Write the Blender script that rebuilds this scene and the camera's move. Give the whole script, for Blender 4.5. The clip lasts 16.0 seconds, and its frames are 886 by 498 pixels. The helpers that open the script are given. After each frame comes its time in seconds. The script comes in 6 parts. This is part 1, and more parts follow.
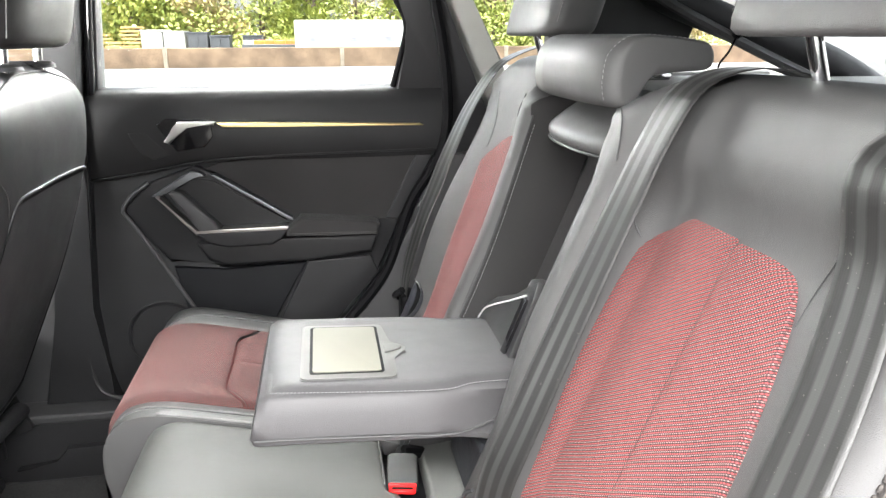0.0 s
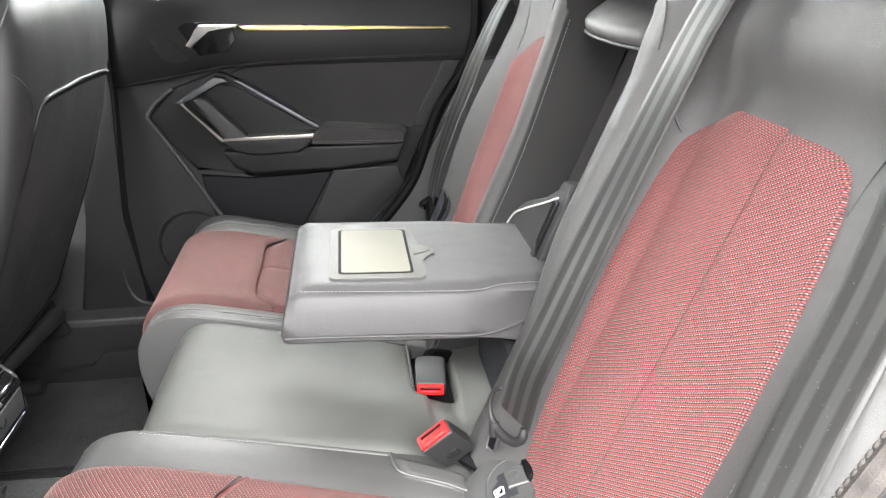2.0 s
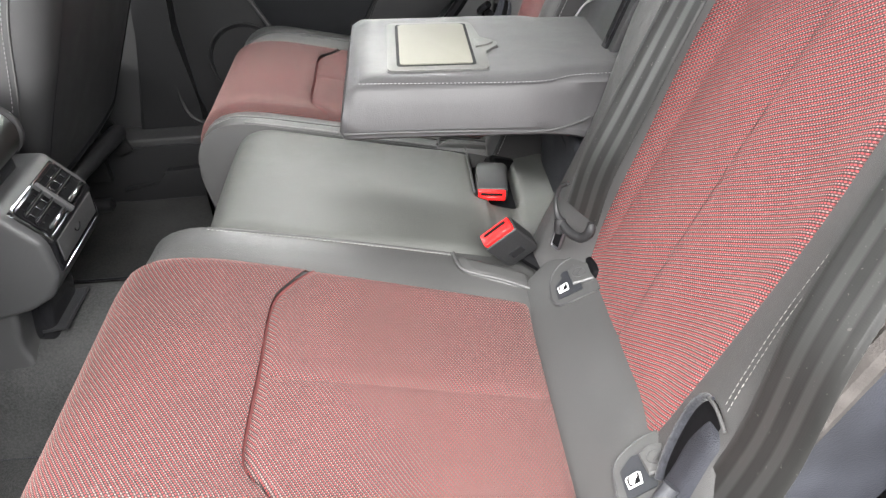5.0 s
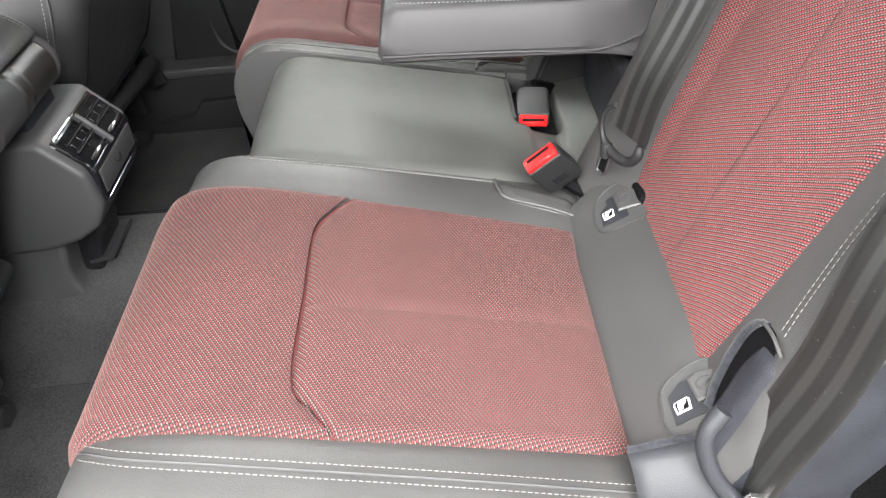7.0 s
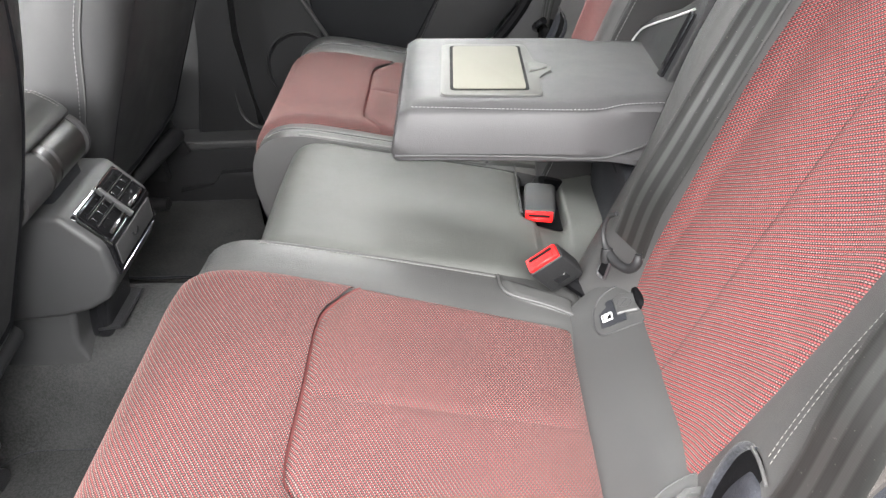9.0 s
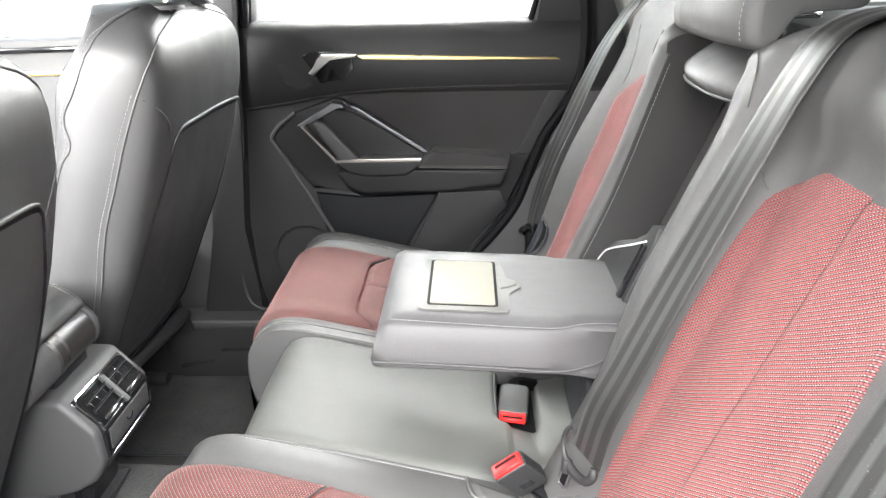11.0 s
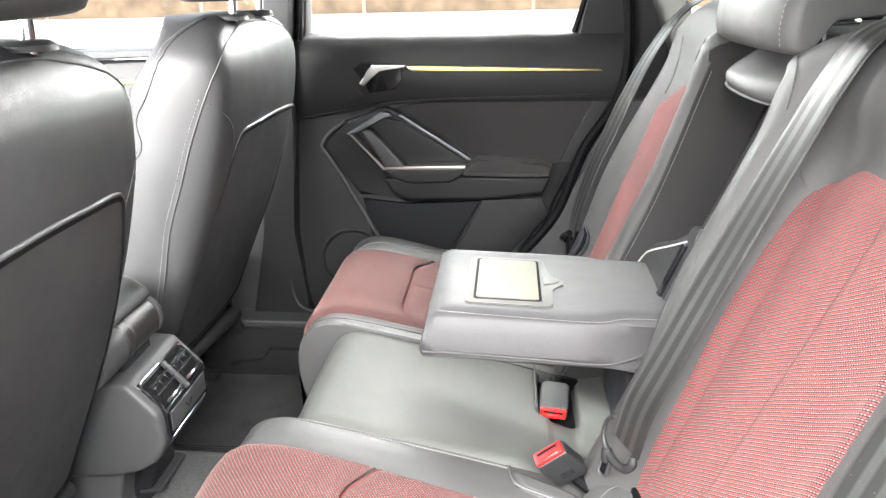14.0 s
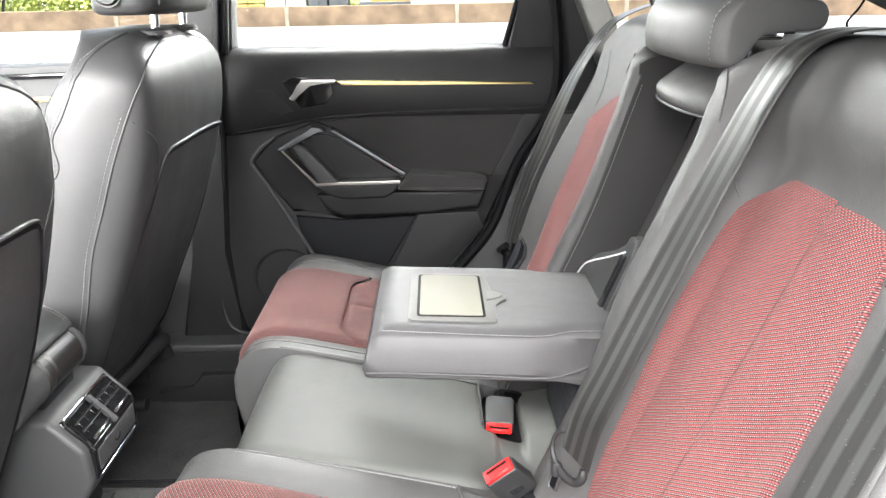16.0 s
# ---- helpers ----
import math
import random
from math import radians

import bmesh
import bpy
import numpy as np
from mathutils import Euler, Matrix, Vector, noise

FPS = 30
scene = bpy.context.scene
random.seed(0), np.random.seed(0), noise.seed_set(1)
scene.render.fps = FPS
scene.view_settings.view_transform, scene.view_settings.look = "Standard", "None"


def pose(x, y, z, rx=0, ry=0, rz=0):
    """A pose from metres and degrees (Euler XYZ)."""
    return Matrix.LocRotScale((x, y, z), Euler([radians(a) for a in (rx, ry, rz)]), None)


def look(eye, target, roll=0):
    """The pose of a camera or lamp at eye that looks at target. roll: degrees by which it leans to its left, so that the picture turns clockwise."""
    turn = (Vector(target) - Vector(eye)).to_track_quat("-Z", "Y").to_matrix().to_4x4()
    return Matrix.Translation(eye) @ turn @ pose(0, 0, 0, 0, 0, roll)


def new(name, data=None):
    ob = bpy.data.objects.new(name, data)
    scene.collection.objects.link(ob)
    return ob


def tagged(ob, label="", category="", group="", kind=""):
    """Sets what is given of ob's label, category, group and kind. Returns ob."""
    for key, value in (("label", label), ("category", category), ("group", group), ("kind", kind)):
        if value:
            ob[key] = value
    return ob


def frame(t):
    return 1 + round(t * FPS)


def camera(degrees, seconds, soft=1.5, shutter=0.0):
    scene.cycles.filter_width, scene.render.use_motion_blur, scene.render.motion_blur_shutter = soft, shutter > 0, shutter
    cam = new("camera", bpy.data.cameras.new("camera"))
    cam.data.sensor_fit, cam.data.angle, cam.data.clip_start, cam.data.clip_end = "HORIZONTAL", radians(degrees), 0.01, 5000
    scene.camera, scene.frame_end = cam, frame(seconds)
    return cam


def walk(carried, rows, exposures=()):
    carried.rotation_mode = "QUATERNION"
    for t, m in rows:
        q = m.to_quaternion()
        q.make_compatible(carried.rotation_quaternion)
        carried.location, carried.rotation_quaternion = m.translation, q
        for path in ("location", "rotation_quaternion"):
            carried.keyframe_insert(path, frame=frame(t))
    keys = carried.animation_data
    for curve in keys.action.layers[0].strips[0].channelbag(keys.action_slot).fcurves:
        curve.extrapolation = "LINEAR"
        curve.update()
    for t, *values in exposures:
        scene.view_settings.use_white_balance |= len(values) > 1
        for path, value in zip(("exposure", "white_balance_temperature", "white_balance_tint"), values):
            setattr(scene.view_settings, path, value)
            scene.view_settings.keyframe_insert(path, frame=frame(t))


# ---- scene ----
cam = camera(63.9, 16.0, soft=1.35)
PATH = [
    (0, (-0.152, -0.802, 0.882), (0.166, 1.086, 0.305), -0.2),
    (0.5, (-0.152, -0.801, 0.877), (0.153, 1.076, 0.258), -0.3),
    (1, (-0.153, -0.8, 0.871), (0.134, 1.063, 0.203), -0.4),
    (1.5, (-0.155, -0.797, 0.864), (0.11, 1.048, 0.138), -0.5),
    (2, (-0.157, -0.794, 0.855), (0.081, 1.029, 0.07), -0.6),
    (2.5, (-0.158, -0.793, 0.847), (0.05, 1.004, -0.006), -0.7),
    (3, (-0.159, -0.791, 0.837), (0.019, 0.977, -0.081), -0.9),
    (3.5, (-0.163, -0.791, 0.828), (-0.01, 0.94, -0.16), -1.2),
    (4, (-0.165, -0.79, 0.816), (-0.044, 0.906, -0.237), -1.7),
    (4.5, (-0.166, -0.79, 0.808), (-0.076, 0.868, -0.307), -2.5),
    (5, (-0.17, -0.79, 0.8), (-0.109, 0.831, -0.37), -3.4),
    (5.2, (-0.172, -0.79, 0.796), (-0.12, 0.817, -0.393), -3.9),
    (7.3, (-0.18, -0.783, 0.789), (-0.238, 0.724, -0.525), -6.2),
    (7.5, (-0.18, -0.782, 0.792), (-0.244, 0.725, -0.521), -6.1),
    (8, (-0.178, -0.78, 0.798), (-0.253, 0.747, -0.491), -5.6),
    (8.5, (-0.176, -0.779, 0.808), (-0.251, 0.789, -0.431), -4.6),
    (9, (-0.17, -0.781, 0.822), (-0.233, 0.845, -0.34), -3.4),
    (9.5, (-0.158, -0.789, 0.841), (-0.207, 0.911, -0.211), -2.3),
    (10, (-0.147, -0.801, 0.866), (-0.186, 0.964, -0.074), -1.6),
    (10.2, (-0.141, -0.805, 0.875), (-0.184, 0.983, -0.02), -1.5),
    (12.3, (-0.124, -0.851, 0.904), (-0.288, 1.023, 0.227), -1.1),
    (12.5, (-0.124, -0.858, 0.904), (-0.301, 1.014, 0.224), -1.1),
    (13, (-0.125, -0.871, 0.897), (-0.323, 0.995, 0.206), -1.2),
    (13.5, (-0.13, -0.874, 0.892), (-0.331, 0.987, 0.187), -1.3),
    (14, (-0.139, -0.868, 0.889), (-0.319, 0.993, 0.179), -1.4),
    (14.5, (-0.142, -0.863, 0.891), (-0.282, 1.002, 0.183), -1.5),
    (15, (-0.149, -0.859, 0.891), (-0.232, 1.012, 0.189), -1.4),
    (15.5, (-0.151, -0.854, 0.89), (-0.181, 1.022, 0.198), -1.3),
    (16, (-0.152, -0.853, 0.89), (-0.139, 1.027, 0.208), -1.1),
]
EXPOSURES = [(0.0, 3.41), (2.0, 3.41), (4.5, 3.11), (7.5, 2.90), (9.0, 3.17), (10.0, 3.54), (12.5, 3.70), (14.5, 3.65), (16.0, 3.42)]
walk(cam, [(t, look(eye, target, roll)) for t, eye, target, roll in PATH], EXPOSURES)

from mathutils.bvhtree import BVHTree

# ---------- sky, sun ----------
world = bpy.data.worlds.new("sky")
scene.world = world
world.use_nodes = True
wn = world.node_tree.nodes
sky = wn.new("ShaderNodeTexSky")
sky.sky_type = "NISHITA"
sky.sun_disc = False
sky.sun_elevation = radians(80)
sky.sun_rotation = radians(200)
sky.air_density = 1.0
sky.dust_density = 6.0
sky.ozone_density = 0.6
wn["Background"].inputs["Strength"].default_value = 0.12
pale = wn.new("ShaderNodeHueSaturation")
pale.inputs["Saturation"].default_value = 0.30
world.node_tree.links.new(sky.outputs["Color"], pale.inputs["Color"])
world.node_tree.links.new(pale.outputs["Color"], wn["Background"].inputs["Color"])
sun = new("sun", bpy.data.lights.new("sun", "SUN"))
sun.data.energy = 0.8
sun.data.angle = radians(25)
sun.data.color = (1.0, 0.96, 0.9)
sun.matrix_world = look((0, 0, 0), (-0.03, 0.08, -1.0))


def daylight(name, at, to, w, h, watts):
    """Sky light that enters through one of the car's openings."""
    lamp = new(name, bpy.data.lights.new(name, "AREA"))
    lamp.data.shape, lamp.data.size, lamp.data.size_y, lamp.data.energy = "RECTANGLE", w, h, watts
    lamp.data.color = (1.0, 0.99, 0.97)
    lamp.matrix_world = look(at, to)


daylight("open_door_daylight", (-0.20, -2.0, 2.3), (-0.25, 0.0, 0.40), 2.4, 1.7, 82)
daylight("windscreen_daylight", (-1.75, 0.0, 1.12), (-0.5, 0.0, 0.45), 1.2, 0.5, 4.0)
daylight("front_window_daylight", (-1.15, -0.69, 0.96), (-0.80, 0.3, 0.60), 0.8, 0.34, 10.0)
daylight("far_window_daylight", (-0.28, 0.84, 1.09), (-0.22, 0.0, 0.40), 0.62, 0.15, 1.7)

# ---------- material tools ----------
def nodes_of(name):
    m = bpy.data.materials.new(name)
    m.use_nodes = True
    nt = m.node_tree
    return m, nt, nt.nodes["Principled BSDF"]


def add(nt, kind, **ins):
    n = nt.nodes.new(kind)
    for k, v in ins.items():
        n.inputs[k.replace("_", " ")].default_value = v
    return n


def math_node(nt, op, a, b=None, clamp=False):
    n = nt.nodes.new("ShaderNodeMath")
    n.operation = op
    n.use_clamp = clamp
    for i, v in ((0, a), (1, b)):
        if v is None:
            continue
        if isinstance(v, (int, float)):
            n.inputs[i].default_value = v
        else:
            nt.links.new(v, n.inputs[i])
    return n.outputs[0]


def mix_col(nt, fac, a, b):
    n = nt.nodes.new("ShaderNodeMix")
    n.data_type = "RGBA"
    for i, v in ((0, fac), (6, a), (7, b)):
        if isinstance(v, (int, float)):
            n.inputs[i].default_value = v
        elif isinstance(v, tuple):
            n.inputs[i].default_value = (*v, 1)
        else:
            nt.links.new(v, n.inputs[i])
    return n.outputs[2]


def coords(nt, kind="Object"):
    return nt.nodes.new("ShaderNodeTexCoord").outputs[kind]


def noise_at(nt, vec, scale, detail=3.0):
    n = add(nt, "ShaderNodeTexNoise", Scale=scale, Detail=detail)
    nt.links.new(vec, n.inputs["Vector"])
    return n.outputs["Fac"]


def ramp(nt, fac, lo, hi):
    n = nt.nodes.new("ShaderNodeMapRange")
    n.inputs["From Min"].default_value, n.inputs["From Max"].default_value = lo, hi
    nt.links.new(fac, n.inputs["Value"])
    return n.outputs[0]


def bump(nt, bsdf, height, strength=0.2, distance=0.001):
    b = add(nt, "ShaderNodeBump", Strength=strength, Distance=distance)
    nt.links.new(height, b.inputs["Height"])
    nt.links.new(b.outputs["Normal"], bsdf.inputs["Normal"])


def surface(name, col, rough=0.5, metal=0.0, grain=400.0, grain_strength=0.15, stain=0.12, stain_scale=7.0, cells=False, spec=0.5, rough_var=0.08, sheen=0.0, speck=0.0, wave=0.0):
    """A plain material with a slow drift of tone, a drift of gloss and a fine relief."""
    m, nt, b = nodes_of(name)
    v = coords(nt)
    slow = noise_at(nt, v, stain_scale, 4.0)
    dark = tuple(c * (1 - stain) for c in col)
    light = tuple(min(1, c * (1 + stain)) for c in col)
    tone = mix_col(nt, ramp(nt, slow, 0.3, 0.7), dark, light)
    if speck:
        fluff = ramp(nt, noise_at(nt, v, grain * 0.6, 4.0), 0.35, 0.65)
        tone = mix_col(nt, math_node(nt, "MULTIPLY", fluff, speck), tone, tuple(min(1, c * 3.2) for c in col))
    nt.links.new(tone, b.inputs["Base Color"])
    r = math_node(nt, "ADD", math_node(nt, "MULTIPLY", noise_at(nt, v, stain_scale * 4), 2 * rough_var), rough - rough_var)
    nt.links.new(r, b.inputs["Roughness"])
    b.inputs["Metallic"].default_value = metal
    b.inputs["Specular IOR Level"].default_value = spec
    if sheen:
        b.inputs["Sheen Weight"].default_value = sheen
        b.inputs["Sheen Roughness"].default_value = 0.5
    if cells:
        t = add(nt, "ShaderNodeTexVoronoi", Scale=grain)
        nt.links.new(v, t.inputs["Vector"])
        h = t.outputs["Distance"]
    else:
        h = noise_at(nt, v, grain, 2.0)
    if wave:
        h = math_node(nt, "ADD", h, math_node(nt, "MULTIPLY", noise_at(nt, v, 38.0, 3.0), wave))
    bump(nt, b, h, grain_strength)
    return m


def woven(name, turn, pitch, dull, bright, pale, broken, run=0.0):
    """Red and light threads in short floats on a black ground, in metres of the panel's own layout."""
    m, nt, b = nodes_of(name)
    mp = nt.nodes.new("ShaderNodeMapping")
    mp.inputs["Rotation"].default_value[2] = radians(turn)
    nt.links.new(coords(nt, "UV"), mp.inputs["Vector"])
    wob = add(nt, "ShaderNodeTexNoise", Scale=9.0, Detail=1.0)
    nt.links.new(mp.outputs[0], wob.inputs["Vector"])
    sep = nt.nodes.new("ShaderNodeSeparateXYZ")
    nt.links.new(mp.outputs[0], sep.inputs[0])
    x, y = sep.outputs[0], sep.outputs[1]
    y = math_node(nt, "ADD", y, math_node(nt, "MULTIPLY", wob.outputs["Fac"], 0.004))
    rows = math_node(nt, "DIVIDE", y, pitch)
    fl = math_node(nt, "FLOOR", rows)
    fr = math_node(nt, "FRACT", rows)
    shift = math_node(nt, "MULTIPLY", math_node(nt, "MODULO", fl, 2.0), 0.5)
    dash = math_node(nt, "FRACT", math_node(nt, "ADD", math_node(nt, "DIVIDE", x, pitch * 0.8), shift))
    on = ramp(nt, math_node(nt, "ABSOLUTE", math_node(nt, "SUBTRACT", dash, 0.5)), 0.36, 0.20)
    off = math_node(nt, "SUBTRACT", 1.0, math_node(nt, "MULTIPLY", on, broken))
    red_band = ramp(nt, math_node(nt, "ABSOLUTE", math_node(nt, "SUBTRACT", fr, 0.68)), 0.23, 0.12)
    pale_band = ramp(nt, math_node(nt, "ABSOLUTE", math_node(nt, "SUBTRACT", fr, 0.22)), 0.17, 0.08)
    thread = math_node(nt, "MULTIPLY", red_band, math_node(nt, "ADD", run, math_node(nt, "MULTIPLY", on, 1.0 - run)))
    edge = math_node(nt, "MULTIPLY", pale_band, off)
    v = coords(nt)
    slow = ramp(nt, noise_at(nt, v, 10.0, 3.0), 0.3, 0.7)
    fuzz = ramp(nt, noise_at(nt, v, 900.0, 1.0), 0.3, 0.7)
    red = mix_col(nt, slow, dull, bright)
    c = mix_col(nt, thread, (0.022, 0.017, 0.017), red)
    c = mix_col(nt, math_node(nt, "MULTIPLY", edge, math_node(nt, "ADD", 0.5, math_node(nt, "MULTIPLY", fuzz, 0.5))), c, pale)
    nt.links.new(c, b.inputs["Base Color"])
    b.inputs["Roughness"].default_value = 0.9
    b.inputs["Specular IOR Level"].default_value = 0.12
    b.inputs["Sheen Weight"].default_value = 0.11
    b.inputs["Sheen Roughness"].default_value = 0.4
    b.inputs["Sheen Tint"].default_value = (1.0, 0.66, 0.62, 1.0)
    h = math_node(nt, "ADD", math_node(nt, "MULTIPLY", edge, 0.6), math_node(nt, "MULTIPLY", thread, 0.5))
    bump(nt, b, h, 0.6, 0.0008)
    return m


def webbing(name):
    """Belt webbing: u runs across from 0 to 1, v along in metres. Two smooth lanes in a ribbed weave."""
    m, nt, b = nodes_of(name)
    sep = nt.nodes.new("ShaderNodeSeparateXYZ")
    nt.links.new(coords(nt, "UV"), sep.inputs[0])
    u, v = sep.outputs[0], sep.outputs[1]
    d = math_node(nt, "ABSOLUTE", math_node(nt, "SUBTRACT", u, 0.5))
    lane = math_node(nt, "ABSOLUTE", math_node(nt, "SUBTRACT", d, 0.17))
    lane = ramp(nt, lane, 0.10, 0.05)
    rib = math_node(nt, "SINE", math_node(nt, "MULTIPLY", v, 6.283 / 0.0016))
    fine = math_node(nt, "SINE", math_node(nt, "MULTIPLY", u, 6.283 * 26))
    slow = ramp(nt, noise_at(nt, coords(nt), 30.0, 3.0), 0.3, 0.7)
    plain = mix_col(nt, slow, (0.0065, 0.0065, 0.0062), (0.009, 0.009, 0.0086))
    dust = ramp(nt, noise_at(nt, coords(nt), 420.0, 1.0), 0.735, 0.765)
    cloth = mix_col(nt, lane, plain, (0.015, 0.015, 0.0147))
    nt.links.new(mix_col(nt, math_node(nt, "MULTIPLY", dust, 0.25), cloth, (0.20, 0.19, 0.17)), b.inputs["Base Color"])
    nt.links.new(math_node(nt, "ADD", math_node(nt, "MULTIPLY", lane, -0.10), 0.43), b.inputs["Roughness"])
    nt.links.new(math_node(nt, "ADD", 0.32, math_node(nt, "MULTIPLY", lane, 0.36)), b.inputs["Specular IOR Level"])
    nt.links.new(math_node(nt, "SUBTRACT", 0.06, math_node(nt, "MULTIPLY", lane, 0.02)), b.inputs["Sheen Weight"])
    b.inputs["Sheen Roughness"].default_value = 0.4
    bump(nt, b, math_node(nt, "ADD", math_node(nt, "MULTIPLY", rib, 0.5), math_node(nt, "MULTIPLY", fine, 0.3)), 0.07, 0.0004)
    return m


LEATHER = surface("grey_leather", (0.042, 0.0415, 0.0415), 0.54, grain=1100, grain_strength=0.18, cells=True, stain=0.12, spec=0.42, wave=5.0)
LEATHER_BENCH = surface("grey_leather_bench", (0.04, 0.04, 0.0395), 0.45, grain=1100, grain_strength=0.18, cells=True, stain=0.14, spec=0.42, wave=5.0)
# lighter, greenish tone: the far window's reflection on the pad put into the colour
LEATHER_SEAT = surface("grey_leather_green_sheen", (0.05, 0.0515, 0.048), 0.58, grain=1100, grain_strength=0.18, cells=True, stain=0.12, spec=0.32, wave=5.0)
LEATHER_SOFT = surface("grey_leather_side", (0.04, 0.039, 0.0405), 0.55, grain=1100, grain_strength=0.2, cells=True, stain=0.12, spec=0.35, wave=5.0)
# darker copy of the grey leather, with the shade on the seat backs in it
LEATHER_FRONT = surface("front_seat_shaded_leather", (0.029, 0.029, 0.03), 0.46, grain=1100, grain_strength=0.2, cells=True, stain=0.12, spec=0.45, wave=5.0)
LEATHER_ROLL = surface("smooth_dark_grey_leatherette", (0.042, 0.042, 0.042), 0.44, grain=1300, grain_strength=0.12, cells=True, stain=0.12, spec=0.42)
LEATHER_DARK = surface("dark_blue_grey_leatherette", (0.017, 0.018, 0.021), 0.50, grain=1300, grain_strength=0.2, cells=True, stain=0.12, spec=0.3)
# one cloth in two tones; the seat copy has dimmer light put into its colour
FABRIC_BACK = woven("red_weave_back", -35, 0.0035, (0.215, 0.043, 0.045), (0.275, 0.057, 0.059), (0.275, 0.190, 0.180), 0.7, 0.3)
FABRIC_SEAT = woven("red_weave_seat_shaded", 57, 0.0032, (0.130, 0.026, 0.026), (0.165, 0.034, 0.034), (0.205, 0.145, 0.132), 0.8)
BELT = webbing("belt_webbing")
SIDE_PANEL = surface("blue_grey_side_leatherette", (0.017, 0.018, 0.0225), 0.55, grain=900, grain_strength=0.35, cells=True, stain=0.25, stain_scale=20, spec=0.25)
PIPING = surface("brown_grey_edge_cloth", (0.042, 0.038, 0.036), 0.85, grain=700, grain_strength=0.6, stain=0.3, stain_scale=60, spec=0.15)
PLASTIC = surface("dark_grained_plastic", (0.017, 0.017, 0.0182), 0.48, grain=1500, grain_strength=0.25, cells=True, stain=0.15, spec=0.3)
SOFT_TOUCH = surface("dark_soft_touch", (0.0145, 0.0145, 0.0153), 0.46, grain=1300, grain_strength=0.15, cells=True, stain=0.12, spec=0.28)
PANEL = surface("door_insert_cloth", (0.0205, 0.0195, 0.0198), 0.70, grain=1600, grain_strength=0.3, stain=0.15, sheen=0.06, spec=0.25)
SHELL = surface("front_seat_back_plastic", (0.0078, 0.0082, 0.0095), 0.55, grain=1500, grain_strength=0.22, cells=True, stain=0.15, spec=0.1)
CONSOLE = surface("grey_console_plastic", (0.037, 0.037, 0.038), 0.5, grain=1500, grain_strength=0.2, cells=True, stain=0.1)
GLOSS = surface("gloss_black", (0.008, 0.008, 0.009), 0.08, grain=20, grain_strength=0.0, stain=0.05, rough_var=0.03)
SATIN = surface("satin_aluminium", (0.40, 0.39, 0.37), 0.38, 1.0, grain=900, grain_strength=0.05, stain=0.05)
DARK_SATIN = surface("dark_satin_metal", (0.20, 0.205, 0.215), 0.45, 1.0, grain=900, grain_strength=0.05, stain=0.06)
STRIP = surface("brushed_strip", (0.60, 0.48, 0.22), 0.30, 1.0, grain=900, grain_strength=0.06, stain=0.05)
STEEL_DARK = surface("dark_latch_metal", (0.10, 0.10, 0.105), 0.4, 0.8, grain=50, grain_strength=0.0, stain=0.05)
STEEL = surface("pale_steel_edge", (0.70, 0.70, 0.70), 0.45, 0.6, grain=50, grain_strength=0.0, stain=0.03)
CHROME = surface("chrome", (0.82, 0.82, 0.82), 0.08, 1.0, grain=50, grain_strength=0.0, stain=0.03, rough_var=0.03)
CARPET = surface("charcoal_carpet", (0.023, 0.023, 0.0232), 0.95, grain=520, grain_strength=1.0, stain=0.5, stain_scale=9, sheen=0.02, spec=0.1, speck=0.3)
LID = surface("champagne_lid_plastic", (0.145, 0.142, 0.118), 0.62, grain=1500, grain_strength=0.12, stain=0.04, spec=0.12)
ARM_FRAME = surface("armrest_grey_plastic", (0.066, 0.066, 0.062), 0.5, grain=1500, grain_strength=0.12, stain=0.05, spec=0.3)
THREAD = surface("pale_thread", (0.17, 0.166, 0.158), 0.7, grain=2000, grain_strength=0.2, stain=0.1)
DARK_THREAD = surface("grey_thread", (0.20, 0.20, 0.20), 0.7, grain=2000, grain_strength=0.2, stain=0.1)
SEAM_CLOTH = surface("dark_red_seam_cloth", (0.085, 0.028, 0.027), 0.9, grain=900, grain_strength=0.6, stain=0.2, spec=0.1)
SEAM = surface("seam_shadow_leather", (0.030, 0.030, 0.031), 0.6, grain=1500, grain_strength=0.2, stain=0.1)
RED = surface("buckle_red", (0.56, 0.010, 0.010), 0.35, grain=300, grain_strength=0.05, stain=0.08)
RUBBER = surface("black_rubber", (0.004, 0.004, 0.0045), 0.6, grain=800, grain_strength=0.2, stain=0.1, spec=0.05)
BARREL = surface("dark_satin_barrel", (0.022, 0.021, 0.020), 0.36, grain=900, grain_strength=0.05, stain=0.1)
HEADLINER = surface("headliner_cloth", (0.040, 0.040, 0.042), 0.95, grain=900, grain_strength=0.4, stain=0.1)
PALE_TRIM = surface("pale_grey_trim", (0.30, 0.30, 0.28), 0.7, grain=900, grain_strength=0.3, stain=0.08)
ICON = surface("white_print", (0.6, 0.6, 0.585), 0.5, grain=500, grain_strength=0.0, stain=0.04)
GROUND = surface("pale_concrete_yard", (0.17, 0.165, 0.152), 0.9, grain=30, grain_strength=0.4, stain=0.18, stain_scale=0.25)
PAINT = surface("car_paint_grey", (0.10, 0.105, 0.11), 0.3, grain=60, grain_strength=0.0, stain=0.05)


FELT = surface("blue_grey_felt", (0.012, 0.0125, 0.015), 0.95, grain=500, grain_strength=0.8, stain=0.3, stain_scale=30, sheen=0.15, spec=0.1, speck=0.35)


def glass(name):
    m, nt, b = nodes_of(name)
    b.inputs["Base Color"].default_value = (0.93, 0.96, 0.94, 1)
    b.inputs["Roughness"].default_value = 0.0
    b.inputs["Transmission Weight"].default_value = 1.0
    b.inputs["IOR"].default_value = 1.05
    return m


GLASS = glass("clear_glass")

